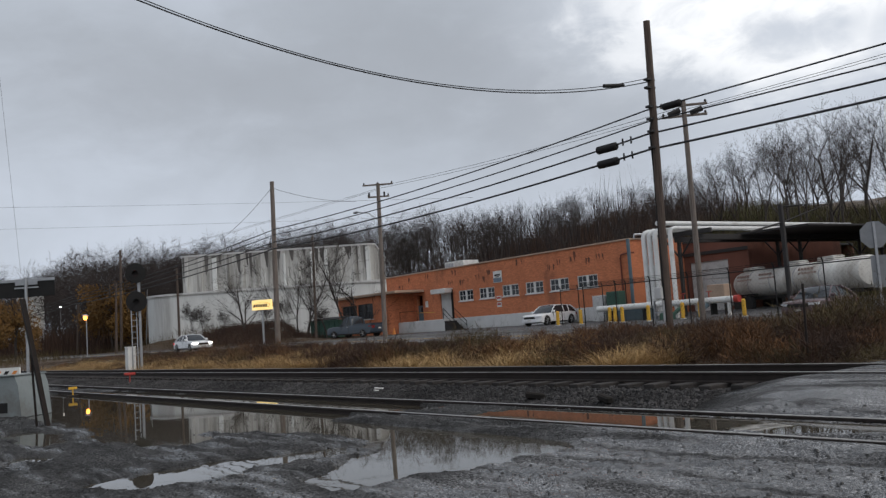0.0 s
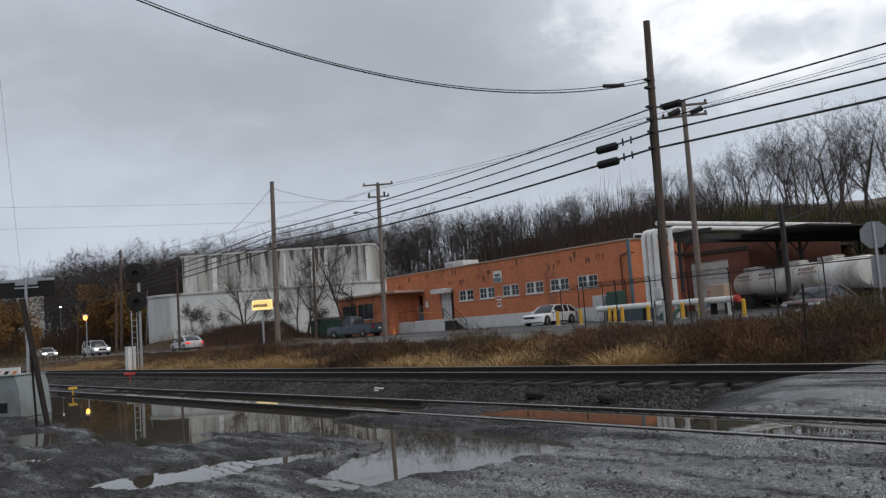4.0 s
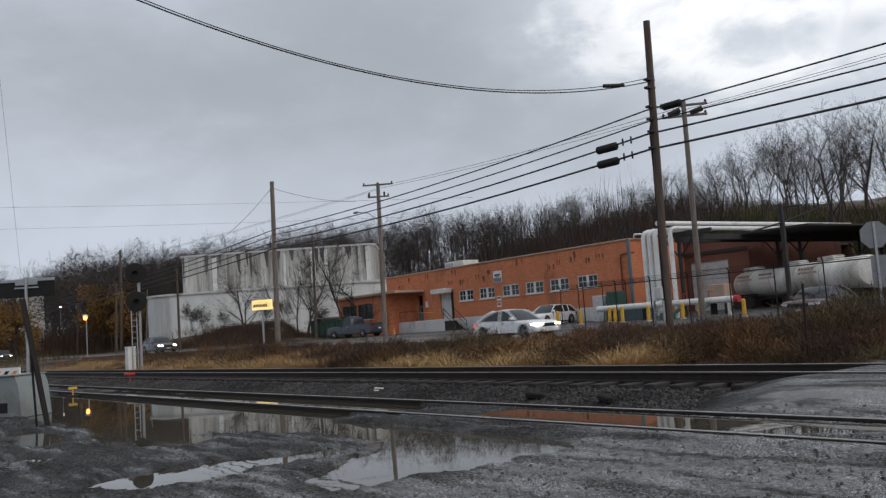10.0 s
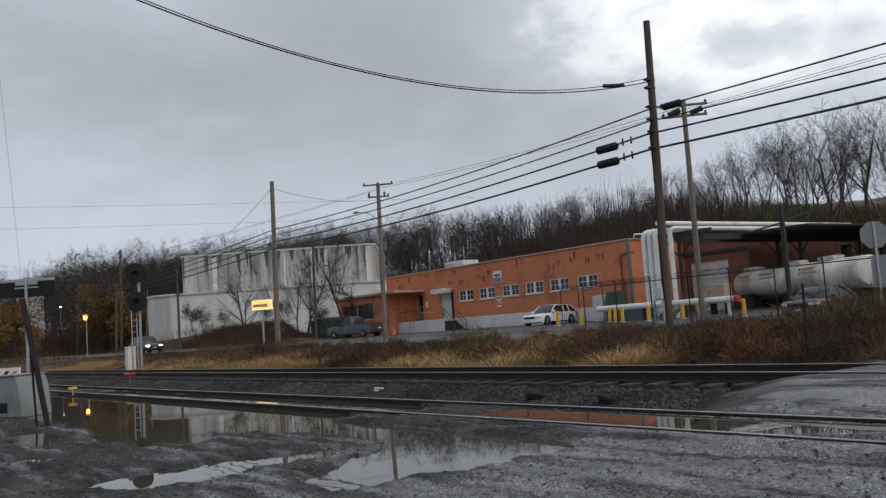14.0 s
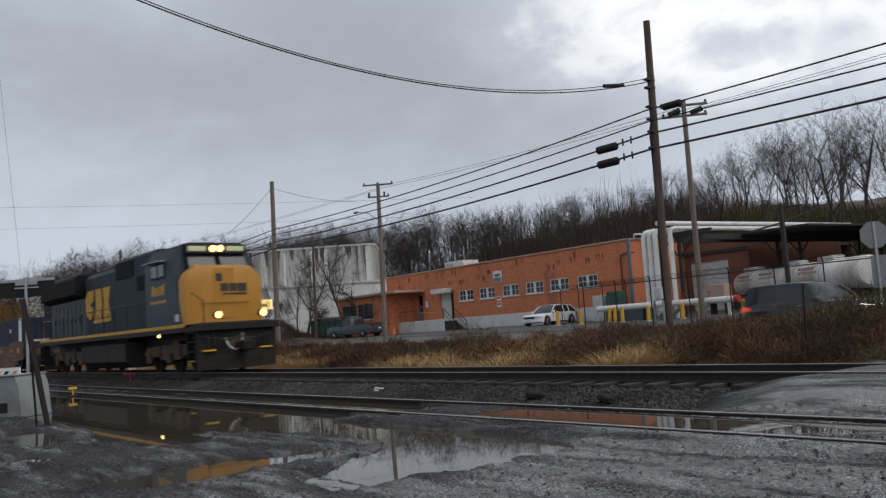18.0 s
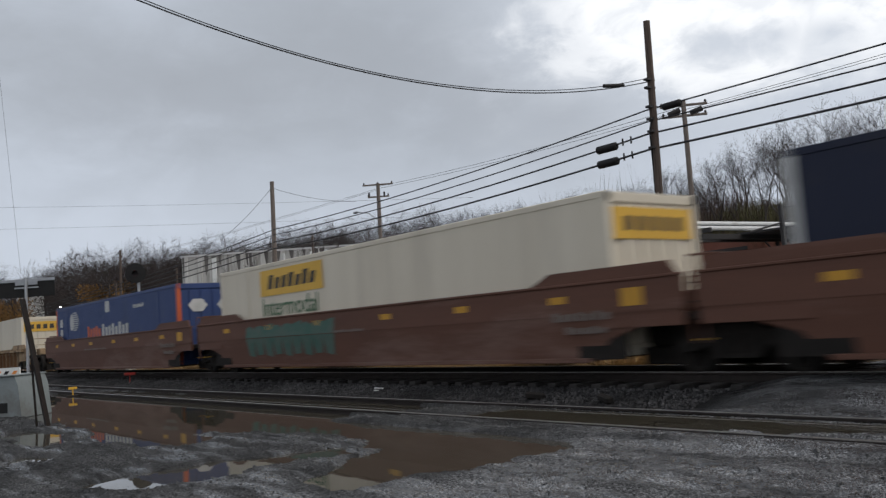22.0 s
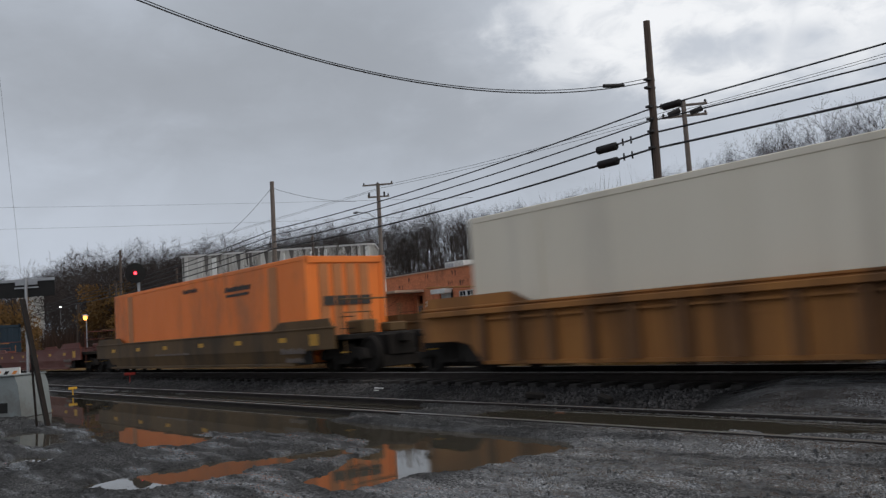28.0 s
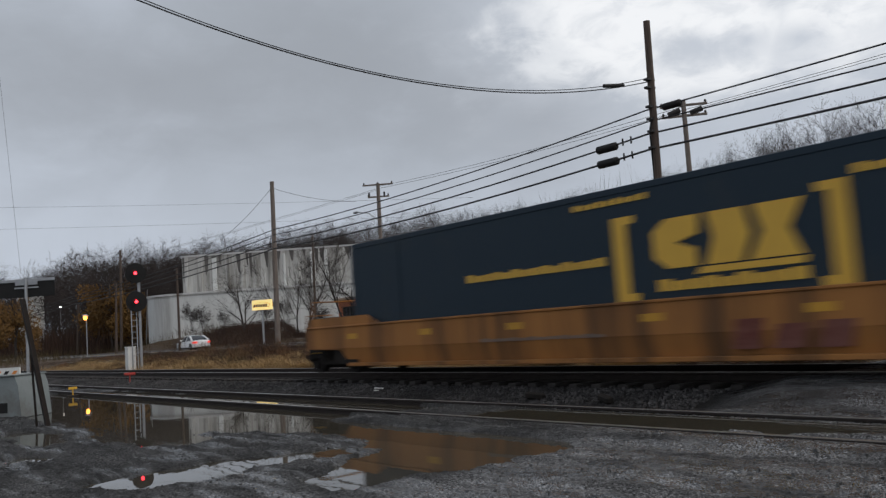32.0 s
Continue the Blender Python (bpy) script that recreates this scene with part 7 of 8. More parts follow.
def vehicle(name, label, L, Wd, Ht, body_m, shape="sedan", lit=True, tail=True, m=None, group=""):
    """A road vehicle on the ground at z 0, its front towards +x."""
    t = thing(name, label, "pickup" if shape in ("pickup", "capped") else "car", m, group)
    h, w, r = L / 2, Wd / 2, 0.34 if shape == "sedan" else 0.37
    belt = Ht * (0.62 if shape in ("sedan", "wagon") else 0.58)
    hood = belt * (0.92 if shape in ("sedan", "wagon") else 0.97)
    fx, rx = h * 0.62, -h * 0.60                      # axles
    def arch(x, n=8):
        return [(x + (r + 0.07) * math.cos(math.pi * k / n), 0.3 + (r + 0.07) * math.sin(math.pi * k / n) * 0.95) for k in range(n + 1)]
    low = 0.22 if shape in ("sedan", "wagon") else 0.36
    prof = [(h - 0.05, low + 0.03), (h, 0.40), (h, 0.55), (h - 0.05, hood * 0.80), (h - 0.16, hood * 0.88), (h - 0.36, hood * 0.94), (h * 0.6, hood * 0.98), (h * 0.42, hood), (h * 0.34, belt), (0, belt + 0.012), (-h * 0.62, belt + 0.02), (-h + 0.26, belt * (0.99 if shape == "sedan" else 1.0)), (-h + 0.07, belt * 0.95), (-h, belt * 0.82), (-h, 0.5), (-h + 0.05, low + 0.05)]
    prof += [(rx - r - 0.1, low)] + list(reversed(arch(rx))) + [(rx + r + 0.1, low)] + [(fx - r - 0.1, low)] + list(reversed(arch(fx))) + [(fx + r + 0.1, low)]
    blunt = 0.34 if shape in ("sedan", "wagon") else 0.22
    def ring(f, dz):
        """A lengthwise section at the share f of the half width; nose and tail are rounded in plan."""
        out = []
        for x, z in prof:
            pull = blunt * abs(f) ** 3.2 * max(0.0, (abs(x) - 0.72 * h) / (0.28 * h)) ** 1.3
            tuck = 0.05 * max(0.0, 1 - z / (0.62 * belt)) + 0.04 * max(0.0, (z - 0.62 * belt) / (0.38 * belt)) if abs(f) > 0.9 else 0.0
            out.append((x - math.copysign(pull, x), f * w - math.copysign(tuck, f), z + (dz if z > 0.6 else 0)))
        return out
    body = part("body", Shape().loft([ring(f, dz) for f, dz in ((-1.0, -0.075), (-0.985, -0.03), (-0.93, 0.0), (-0.75, 0.018), (-0.4, 0.032), (0.0, 0.036), (0.4, 0.032), (0.75, 0.018), (0.93, 0.0), (0.985, -0.03), (1.0, -0.075))]), body_m, t, smooth=55)
    # cabin: curved glass with body-coloured roof and pillars
    x = {"sedan": (0.44, 0.08, -0.36, -0.80), "wagon": (0.42, 0.10, -0.72, -0.95), "suv": (0.40, 0.16, -0.84, -0.97), "pickup": (0.38, 0.18, -0.08, -0.17), "capped": (0.42, 0.20, -0.90, -0.97)}[shape]
    a, b, c, d = (k * h for k in x)
    wb, wt = w * 0.92, w * 0.70
    zt = Ht - 0.045
    span = zt - belt + 0.03
    crown = [(a, 0.0), (a + (b - a) * 0.42, 0.50), (a + (b - a) * 0.78, 0.84), (b - 0.02, 0.955), (b - 0.22, 0.99), (b + (c - b) * 0.5, 1.0), (c + 0.22, 0.975), (c + 0.02, 0.92), (c + (d - c) * 0.35, 0.72), (c + (d - c) * 0.72, 0.36), (d, 0.0)]
    wide = lambda f: wb + (wt - wb) * f ** 1.25
    def hoop(k, pts, up=0.0, grow=1.0):
        return [(x0 - math.copysign(0.10 * abs(k) ** 4, x0 - (b + c) / 2), k * wide(f) * grow, belt - 0.03 + span * f + 0.045 * f * (1 - k * k) + up) for x0, f in pts]
    steps = (-1.0, -0.94, -0.75, -0.4, 0.0, 0.4, 0.75, 0.94, 1.0)
    cabin = part("cabin_glass", Shape().loft([hoop(k, crown) for k in steps]), M_DARKGLASS, t, "dark tinted windows", smooth=40)
    cap = crown[3:8]
    part("roof", Shape().loft([hoop(k, cap, 0.014, 1.02) + hoop(k, cap[::-1], -0.02, 1.02) for k in steps]), body_m, t, smooth=50)
    for y in (-1, 1):
        at = lambda x0, f: (x0, y * (wide(f) + 0.004), belt - 0.03 + span * f)
        mid = (b + c) / 2 + 0.12
        posts = [(crown[:4], 0.036), (crown[7:], 0.06 if shape != "sedan" else 0.085), ([(mid, 0.0), (mid - 0.03, 0.5), (mid - 0.06, 0.96)], 0.04)]
        if shape in ("suv", "wagon", "capped"):
            rear = c + 0.24 * (b - c)
            posts.append(([(rear, 0.0), (rear - 0.03, 0.5), (rear - 0.05, 0.95)], 0.05))
        for pts, rr in posts:
            part("pillar", Shape().tube([at(x0 - math.copysign(0.10, x0 - (b + c) / 2) if len(pts) > 3 else x0, f) for x0, f in pts], rr, 6), body_m, cabin)
        part("belt_trim", Shape().tube([at(a - 0.15, 0.0), at(d + 0.15, 0.0)], 0.022, 6), M_BLACK, cabin)
    if shape == "pickup":
        part("bed", Shape().box(-h + 0.05, -h * 0.2, -w * 0.96, -w * 0.88, belt - 0.05, belt + 0.1).box(-h + 0.05, -h * 0.2, w * 0.88, w * 0.96, belt - 0.05, belt + 0.1).box(-h + 0.02, -h + 0.08, -w * 0.88, w * 0.88, belt - 0.05, belt + 0.1), body_m, t)
        part("bed_floor", Shape().box(-h + 0.1, -h * 0.2, -w * 0.87, w * 0.87, belt + 0.021, belt + 0.03), M_BLACK, t)
    for y in (-1, 1):
        part("mirror", Shape().box(a - 0.32, a - 0.18, y * (w + 0.14), y * (w - 0.06), belt + 0.0, belt + 0.15, 0.03), body_m, t)
        hl = part("headlight", Shape().loft([[(h - q, y * w * f, z) for z in (hood * 0.70, hood * 0.82)] + [(h - q - 0.14, y * w * f, z) for z in (hood * 0.82, hood * 0.70)] for f, q in ((0.54, -0.004), (0.74, 0.05), (0.95, 0.27))]), M_HEADWHITE if lit else M_LENS, t, "lit headlight" if lit else "clear headlight")
        part("taillight", Shape().loft([[(-h + q, y * w * f, z) for z in (belt * 0.70, belt * 0.9)] + [(-h + q + 0.14, y * w * f, z) for z in (belt * 0.9, belt * 0.70)] for f, q in ((0.62, -0.004), (0.78, 0.05), (0.975, 0.28))]), M_TAIL if tail else M_TAILOFF, t, "red tail light")
        for xx in (fx, rx): wheel_parts(t, xx, y * (w - 0.10), r)
        part("door_handle", Shape().box(0.0, 0.2, y * (w + 0.005), y * (w - 0.02), belt - 0.16, belt - 0.12), M_RIM, t)
        part("door_seam", Shape().box(h * 0.30, h * 0.30 + 0.012, y * (w + 0.002), y * (w - 0.03), low + 0.12, belt - 0.04).box(-0.06, -0.048, y * (w + 0.002), y * (w - 0.03), low + 0.12, belt - 0.04), M_BLACK, t)
        part("side_sill", Shape().box(rx + r + 0.12, fx - r - 0.12, y * (w - 0.02), y * (w - 0.12), low - 0.04, low + 0.06), M_BLACK, t)
    part("grille", Shape().box(h - 0.06, h + 0.006, -w * 0.52, w * 0.52, hood * 0.60, hood * 0.80, 0.015), M_BLACK, t, "dark grille")
    part("bumper", Shape().loft([[(1 * (h + 0.03 - q), w * f, z) for z in (low + 0.08, low + 0.24)] + [(1 * (h - 0.12 - q), w * f, z) for z in (low + 0.24, low + 0.08)] for f, q in ((-0.97, 0.30), (-0.8, 0.10), (-0.45, 0.02), (0.0, 0.0), (0.45, 0.02), (0.8, 0.10), (0.97, 0.30))]), body_m, t, smooth=50)
    part("bumper", Shape().loft([[(-1 * (h + 0.03 - q), w * f, z) for z in (low + 0.1, low + 0.28)] + [(-1 * (h - 0.12 - q), w * f, z) for z in (low + 0.28, low + 0.1)] for f, q in ((-0.97, 0.30), (-0.8, 0.10), (-0.45, 0.02), (0.0, 0.0), (0.45, 0.02), (0.8, 0.10), (0.97, 0.30))]), body_m, t, smooth=50)
    part("plate", Shape().box(-h - 0.036, -h - 0.03, -0.16, 0.16, low + 0.34, low + 0.48), M_WHITE, t, "plain number plate")
    part("plate", Shape().box(h + 0.03, h + 0.036, -0.16, 0.16, low + 0.12, low + 0.22), M_WHITE, t, "plain number plate")
    return t


P_WHITE, P_SILVER = paint("white_car_paint", (0.74, 0.75, 0.76)), paint("silver_car_paint", (0.52, 0.53, 0.54))
P_DARK, P_BLACK, P_BLUE = paint("charcoal_car_paint", (0.035, 0.036, 0.042)), paint("black_car_paint", (0.015, 0.016, 0.019)), paint("navy_truck_paint", (0.018, 0.035, 0.055))
P_GREY, P_MAROON = paint("dark_grey_car_paint", (0.065, 0.067, 0.07)), paint("dark_maroon_paint", (0.085, 0.045, 0.048))

ROAD_Z, LANE_NEAR, LANE_FAR = 0.377, 29.3, 33.2
MOVING = []                       # thing, heading, lane, (time, x of its middle) ... speed before and after


def drive(t, heading, lane, knots, v0, v1):
    MOVING.append((t, heading, lane, knots, v0, v1))


drive(vehicle("sedan", "white sedan with lit headlights driving along the road", 4.8, 1.82, 1.46, P_WHITE), 0, LANE_NEAR, ((0, -72.6), (0.5, -64.5), (1, -56.1), (1.5, -47.4), (2, -38.5), (2.5, -29.2), (3, -19.9)), 16.1, 19.1)
drive(vehicle("sedan", "pale silver sedan with red tail lights driving away", 4.7, 1.8, 1.45, P_SILVER, lit=False), 180, LANE_FAR, ((0.5, -21.8), (1, -31.4), (1.75, -44.5), (2.5, -57.2), (3, -66.0), (3.5, -75.0)), -18.5, -17.6)
drive(vehicle("pickup_truck", "silver capped pickup truck with lit headlights", 5.0, 1.85, 1.75, P_SILVER, "capped"), 0, LANE_NEAR, ((5.5, -78.8), (6, -71.2), (6.5, -63.4), (7, -55.1), (7.5, -46.4), (8, -37.5), (8.5, -28.0), (9, -18.2)), 14.6, 19.9)
drive(vehicle("sedan", "white saloon car with lit headlights on the road", 4.8, 1.82, 1.44, P_WHITE), 0, LANE_NEAR, ((7, -79.5), (7.5, -72.2), (8, -64.6), (8.5, -56.8), (9, -48.7), (10, -31.3), (10.5, -22.3)), 14.4, 18.4)
drive(vehicle("sedan", "grey hatchback estate with lit headlights on the road", 4.8, 1.84, 1.50, P_GREY, "wagon"), 0, LANE_NEAR, ((10, -80.8), (10.5, -73.1), (11, -65.1), (11.5, -56.6), (12, -47.8), (13, -29.2), (13.5, -19.4)), 15.1, 20.0)
drive(vehicle("suv", "black sport utility vehicle with lit headlights", 4.7, 1.88, 1.66, P_BLACK, "suv"), 0, LANE_NEAR, ((14.2, -81.1), (14.5, -76.1), (15.5, -60.0), (16.5, -43.0), (17.5, -25.2), (18, -15.8)), 16.2, 18.6)
drive(vehicle("sedan", "white sedan driving away along the far lane", 4.7, 1.8, 1.45, P_WHITE, lit=False), 180, LANE_FAR, ((31.0, -64.8), (31.7, -77.0), (32.0, -82.1)), -17.4, -17.4)
vehicle("station_wagon", "white station wagon parked facing the road", 5.0, 1.88, 1.5, P_WHITE, "wagon", False, False, pose(-45.3, 46.0, 0.55, 0, 0, -82))
vehicle("pickup_truck", "dark navy pickup truck parked by the entrance", 5.7, 1.98, 1.95, P_BLUE, "pickup", False, False, pose(-65.4, 41.6, 0.5, 0, 0, 195))
vehicle("sedan", "dark maroon sedan parked behind the tanker yard's fence", 5.0, 1.92, 1.5, P_MAROON, "sedan", False, False, pose(-21.3, 40.4, float(ground_z(-21.3, 40.4)) + 0.005, 0, 0, -86))

# ---- trees ----
M_BARK = mat("grey_brown_bark", (0.075, 0.063, 0.056), (0.042, 0.035, 0.031), 0.95, 0, 3, 25, 0.4, vary=0.25)
M_TWIG = mat("brown_twigs", (0.046, 0.036, 0.032), (0.027, 0.021, 0.019), 0.95, 0, 2, 20, 0.0, vary=0.3)
M_DARKTWIG = mat("dark_twigs", (0.034, 0.026, 0.022), (0.022, 0.017, 0.015), 0.9, 0, 2, 20, 0.0, vary=0.2)
M_OLIVELEAF = mat("yellow_brown_leaves", (0.23, 0.115, 0.02), (0.10, 0.055, 0.016), 0.8, 0, 1.2, 9, 0.0, vary=0.25)


class Twigs:
    """Fast three-sided branch builder."""

    def __init__(self):
        self.v, self.f = [], []

    def seg(self, a, b, ra, rb, n=3):
        d = (b - a)
        if d.length < 1e-4: return
        d.normalize()
        s = d.orthogonal().normalized()
        u = d.cross(s)
        k = len(self.v)
        for p, r in ((a, ra), (b, rb)):
            for i in range(n):
                w = 2 * math.pi * i / n
                self.v.append(p + (s * math.cos(w) + u * math.sin(w)) * r)
        for i in range(n):
            self.f.append((k + i, k + (i + 1) % n, k + n + (i + 1) % n, k + n + i))

    def slip(self, a, b, ra, rb, rs):
        d = (b - a).normalized()
        s = d.cross(Vector((rs.uniform(-1, 1), rs.uniform(-1, 1), rs.uniform(-1, 1)))).normalized()
        k = len(self.v)
        self.v += [a - s * ra, a + s * ra, b + s * rb, b - s * rb]
        self.f.append((k, k + 1, k + 2, k + 3))

    def mesh(self, name, material):
        me = bpy.data.meshes.new(name)
        me.from_pydata([tuple(p) for p in self.v], [], self.f)
        me.materials.append(material)
        return me


def bare_tree(seed, H, spread, fork=0.4, lean=0.0, limbs=7, twigs=4, fine=0.0125, thick=0.0092):
    """Trunk and crown meshes of a bare tree: winding round limbs, flat slips for the finest twigs."""
    rs = random.Random(seed)
    trunk, crown = Twigs(), Twigs()
    def grow(p, d, length, r, level):
        n = (7, 6, 4, 3, 2)[level]
        wob = (0.15, 0.26, 0.34, 0.4, 0.35)[level]
        lift = (0.05, 0.10, 0.06, 0.03, 0.0)[level]
        pts, dirs, q = [p], [d], p.copy()
        for i in range(n):
            d = (d + Vector((rs.uniform(-wob, wob), rs.uniform(-wob, wob), lift + rs.uniform(-wob, wob) * 0.4))).normalized()
            q = q + d * length / n
            pts.append(q.copy()); dirs.append(d)
        r1 = max(fine * 0.5, r * (0.5, 0.36, 0.35, 0.4, 0.4)[level])
        for i in range(n):
            ra, rb = r + (r1 - r) * i / n, r + (r1 - r) * (i + 1) / n
            if level < 3: (trunk if level == 0 else crown).seg(pts[i], pts[i + 1], ra, rb, (7, 5, 3)[level])
            else: crown.slip(pts[i], pts[i + 1], ra, rb, rs)
        if level == 4: return
        count = (limbs, 5, twigs + 1, twigs)[level] + rs.randint(0, 1)
        for j in range(count):
            u = 1.0 if j == 0 else rs.uniform(fork if level == 0 else 0.22, 0.98)
            i = min(n - 1, int(u * n))
            base = pts[i].lerp(pts[i + 1], u * n - i)
            a = rs.uniform(0, 6.283)
            side = Vector((math.cos(a), math.sin(a), 0))
            side = (side - dirs[i] * side.dot(dirs[i])).normalized()
            away = (0.35 if j == 0 else rs.uniform(0.6, 1.25)) * spread
            nd = (dirs[i] + side * away).normalized()
            share = (rs.uniform(0.34, 0.6) * (1.25 - 0.5 * u), rs.uniform(0.4, 0.66), rs.uniform(0.4, 0.7), rs.uniform(0.45, 0.8))[level]
            here = r + (r1 - r) * u
            grow(base, nd, length * share, max(fine * (1.0, 1.0, 0.8, 0.6)[level], here * rs.uniform(0.42, 0.72)), level + 1)
    grow(Vector((0, 0, -0.3)), Vector((lean, lean * 0.4, 1)).normalized(), H * 0.72, H * thick, 0)
    top = max(p[2] for p in crown.v)
    return trunk.mesh("trunk", M_BARK), crown.mesh("crown", M_TWIG), top


KINDS = [bare_tree(11, 14, 0.62, 0.45, 0.05, 5, 3), bare_tree(12, 16, 0.5, 0.5, -0.12, 5, 3), bare_tree(13, 12, 0.8, 0.35, 0.16, 5, 3), bare_tree(14, 17, 0.48, 0.55, 0.04, 5, 3), bare_tree(15, 13, 0.95, 0.25, -0.06, 8, 3, 0.010, 0.016), bare_tree(22, 15, 0.55, 0.5, 0.2, 4, 3), bare_tree(23, 14, 0.7, 0.4, -0.18, 6, 3)]
ROUND = [bare_tree(16, 12, 1.0, 0.12, 0.0, 11, 5, 0.014), bare_tree(17, 11, 1.1, 0.12, 0.05, 11, 5, 0.014), bare_tree(18, 13, 0.9, 0.16, -0.05, 12, 5, 0.014)]
BUSH = bare_tree(19, 4.6, 1.05, 0.02, 0.0, 12, 4, 0.017, 0.012)
STEMS = [bare_tree(24, 7.0, 0.95, 0.12, 0.05, 8, 3, 0.016, 0.018), bare_tree(25, 8.5, 0.45, 0.3, -0.03, 4, 3, 0.015, 0.011), bare_tree(26, 9.0, 0.65, 0.35, 0.06, 6, 3, 0.015, 0.012)]
# treetops of the wood as the rise over the camera's height, by bearing from the camera and set for its view: low along
# the valley, higher on the hill
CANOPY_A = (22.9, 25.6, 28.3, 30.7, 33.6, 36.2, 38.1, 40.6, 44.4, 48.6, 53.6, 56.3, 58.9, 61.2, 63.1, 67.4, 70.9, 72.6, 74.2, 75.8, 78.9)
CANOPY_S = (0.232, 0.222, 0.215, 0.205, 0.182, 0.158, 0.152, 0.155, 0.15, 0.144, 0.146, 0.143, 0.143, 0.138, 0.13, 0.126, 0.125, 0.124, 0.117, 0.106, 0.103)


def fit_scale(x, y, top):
    """How large a tree of the given height must be to reach the treeline set for the camera's view."""
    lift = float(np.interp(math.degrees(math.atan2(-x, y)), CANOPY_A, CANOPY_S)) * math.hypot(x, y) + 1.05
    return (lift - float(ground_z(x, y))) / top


DARK_CROWNS = []
for a, b, top in STEMS + [BUSH]:
    c = b.copy(); c.materials.clear(); c.materials.append(M_DARKTWIG)
    DARK_CROWNS.append((a, c, top))


def tree(kind, m, label="bare grey-brown deciduous tree", group="bare trees", kinds=KINDS):
    t = thing("tree", label, "tree", m, group)
    part("trunk", kinds[kind][0], M_BARK, t)
    part("crown", kinds[kind][1], M_TWIG, t, "bare twiggy crown")
    return t


def scaled(x, y, s, rz, z=None):
    z = float(ground_z(x, y)) if z is None else z
    return Matrix.Translation((x, y, z)) @ pose(0, 0, 0, 0, 0, rz) @ Matrix.Diagonal((s, s, s, 1))


rt = random.Random(21)
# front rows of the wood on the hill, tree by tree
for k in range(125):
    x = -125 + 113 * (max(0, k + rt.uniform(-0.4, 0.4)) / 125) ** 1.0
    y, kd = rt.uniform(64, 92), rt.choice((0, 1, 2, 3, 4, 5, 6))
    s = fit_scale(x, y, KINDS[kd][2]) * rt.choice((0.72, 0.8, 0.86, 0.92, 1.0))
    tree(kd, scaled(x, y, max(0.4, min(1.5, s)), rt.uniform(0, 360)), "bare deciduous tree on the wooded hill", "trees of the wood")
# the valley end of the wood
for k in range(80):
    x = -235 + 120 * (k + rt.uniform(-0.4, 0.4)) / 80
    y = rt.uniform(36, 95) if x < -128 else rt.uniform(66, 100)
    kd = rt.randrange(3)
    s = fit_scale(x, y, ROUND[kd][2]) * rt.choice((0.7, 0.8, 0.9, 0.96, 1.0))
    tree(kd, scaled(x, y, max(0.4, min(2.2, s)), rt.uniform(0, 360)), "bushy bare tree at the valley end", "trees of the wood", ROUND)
# few single trees before the tank
for x, y, s, kd in ((-85.0, 40.2, 0.95, 0), (-86.2, 40.6, 0.7, 0), (-76.6, 40.4, 0.75, 1), (-73.9, 40.4, 0.9, 1), (-72.6, 40.6, 1.0, 1), (-74.6, 42.0, 0.85, 2), (-69.6, 43.4, 1.05, 2), (-68.3, 44.2, 0.9, 0), (-71.0, 42.0, 0.8, 1)):
    tree(kd, scaled(x, y, s, 70 * s * 9), "thin dark bare tree before the white tank", "trees by the tank", DARK_CROWNS)
for x, y, s in ((-98.0, 39.6, 0.5), (-95.8, 39.9, 0.44), (-89.5, 39.8, 0.34), (-79.5, 40.0, 0.34), (-77.0, 40.6, 0.36), (-73.2, 42.5, 0.4)):
    t = thing("bush", "leafless rounded bush below the white tank", "bush", scaled(x, y, s * 1.75, 37 * x), "bushes by the tank")
    part("stem", BUSH[0], M_BARK, t)
    part("crown", DARK_CROWNS[-1][1], M_DARKTWIG, t, "dense bare twigs")


def joined_wood(name, label, spots, seed):
    """Far rows of the wood in one mesh."""
    kinds = []
    for a, b, top in KINDS + ROUND:
        vs = []
        for me in (a, b):
            co = np.empty(len(me.vertices) * 3); me.vertices.foreach_get("co", co)
            fa = np.empty(len(me.loops), int); me.loops.foreach_get("vertex_index", fa)
            vs.append((co.reshape(-1, 3), fa.reshape(-1, 4)))
        n0 = len(vs[0][0])
        kinds.append((np.concatenate([vs[0][0], vs[1][0]]), np.concatenate([vs[0][1], vs[1][1] + n0]), top))
    rs, V, F, n = random.Random(seed), [], [], 0
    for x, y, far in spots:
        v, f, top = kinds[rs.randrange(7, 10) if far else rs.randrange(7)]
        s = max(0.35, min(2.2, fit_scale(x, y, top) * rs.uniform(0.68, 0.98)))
        a = rs.uniform(0, 6.28)
        c, si = math.cos(a) * s, math.sin(a) * s
        w = np.stack([v[:, 0] * c - v[:, 1] * si + x, v[:, 0] * si + v[:, 1] * c + y, v[:, 2] * s + float(ground_z(x, y))], 1)
        V.append(w); F.append(f + n); n += len(v)
    return solid(name, quick_mesh(name, np.concatenate(V), np.concatenate(F)), M_TWIG, label, "wood", kind="stuff", smooth=None)


def quick_mesh(name, V, F):
    """A mesh from arrays; F: faces of one size."""
    me, k = bpy.data.meshes.new(name), F.shape[1]
    me.vertices.add(len(V)); me.vertices.foreach_set("co", V.ravel().astype(np.float32))
    me.loops.add(F.size); me.loops.foreach_set("vertex_index", F.ravel().astype(np.int32))
    me.polygons.add(len(F)); me.polygons.foreach_set("loop_start", np.arange(0, F.size, k, dtype=np.int32))
    me.update(calc_edges=True)
    return me


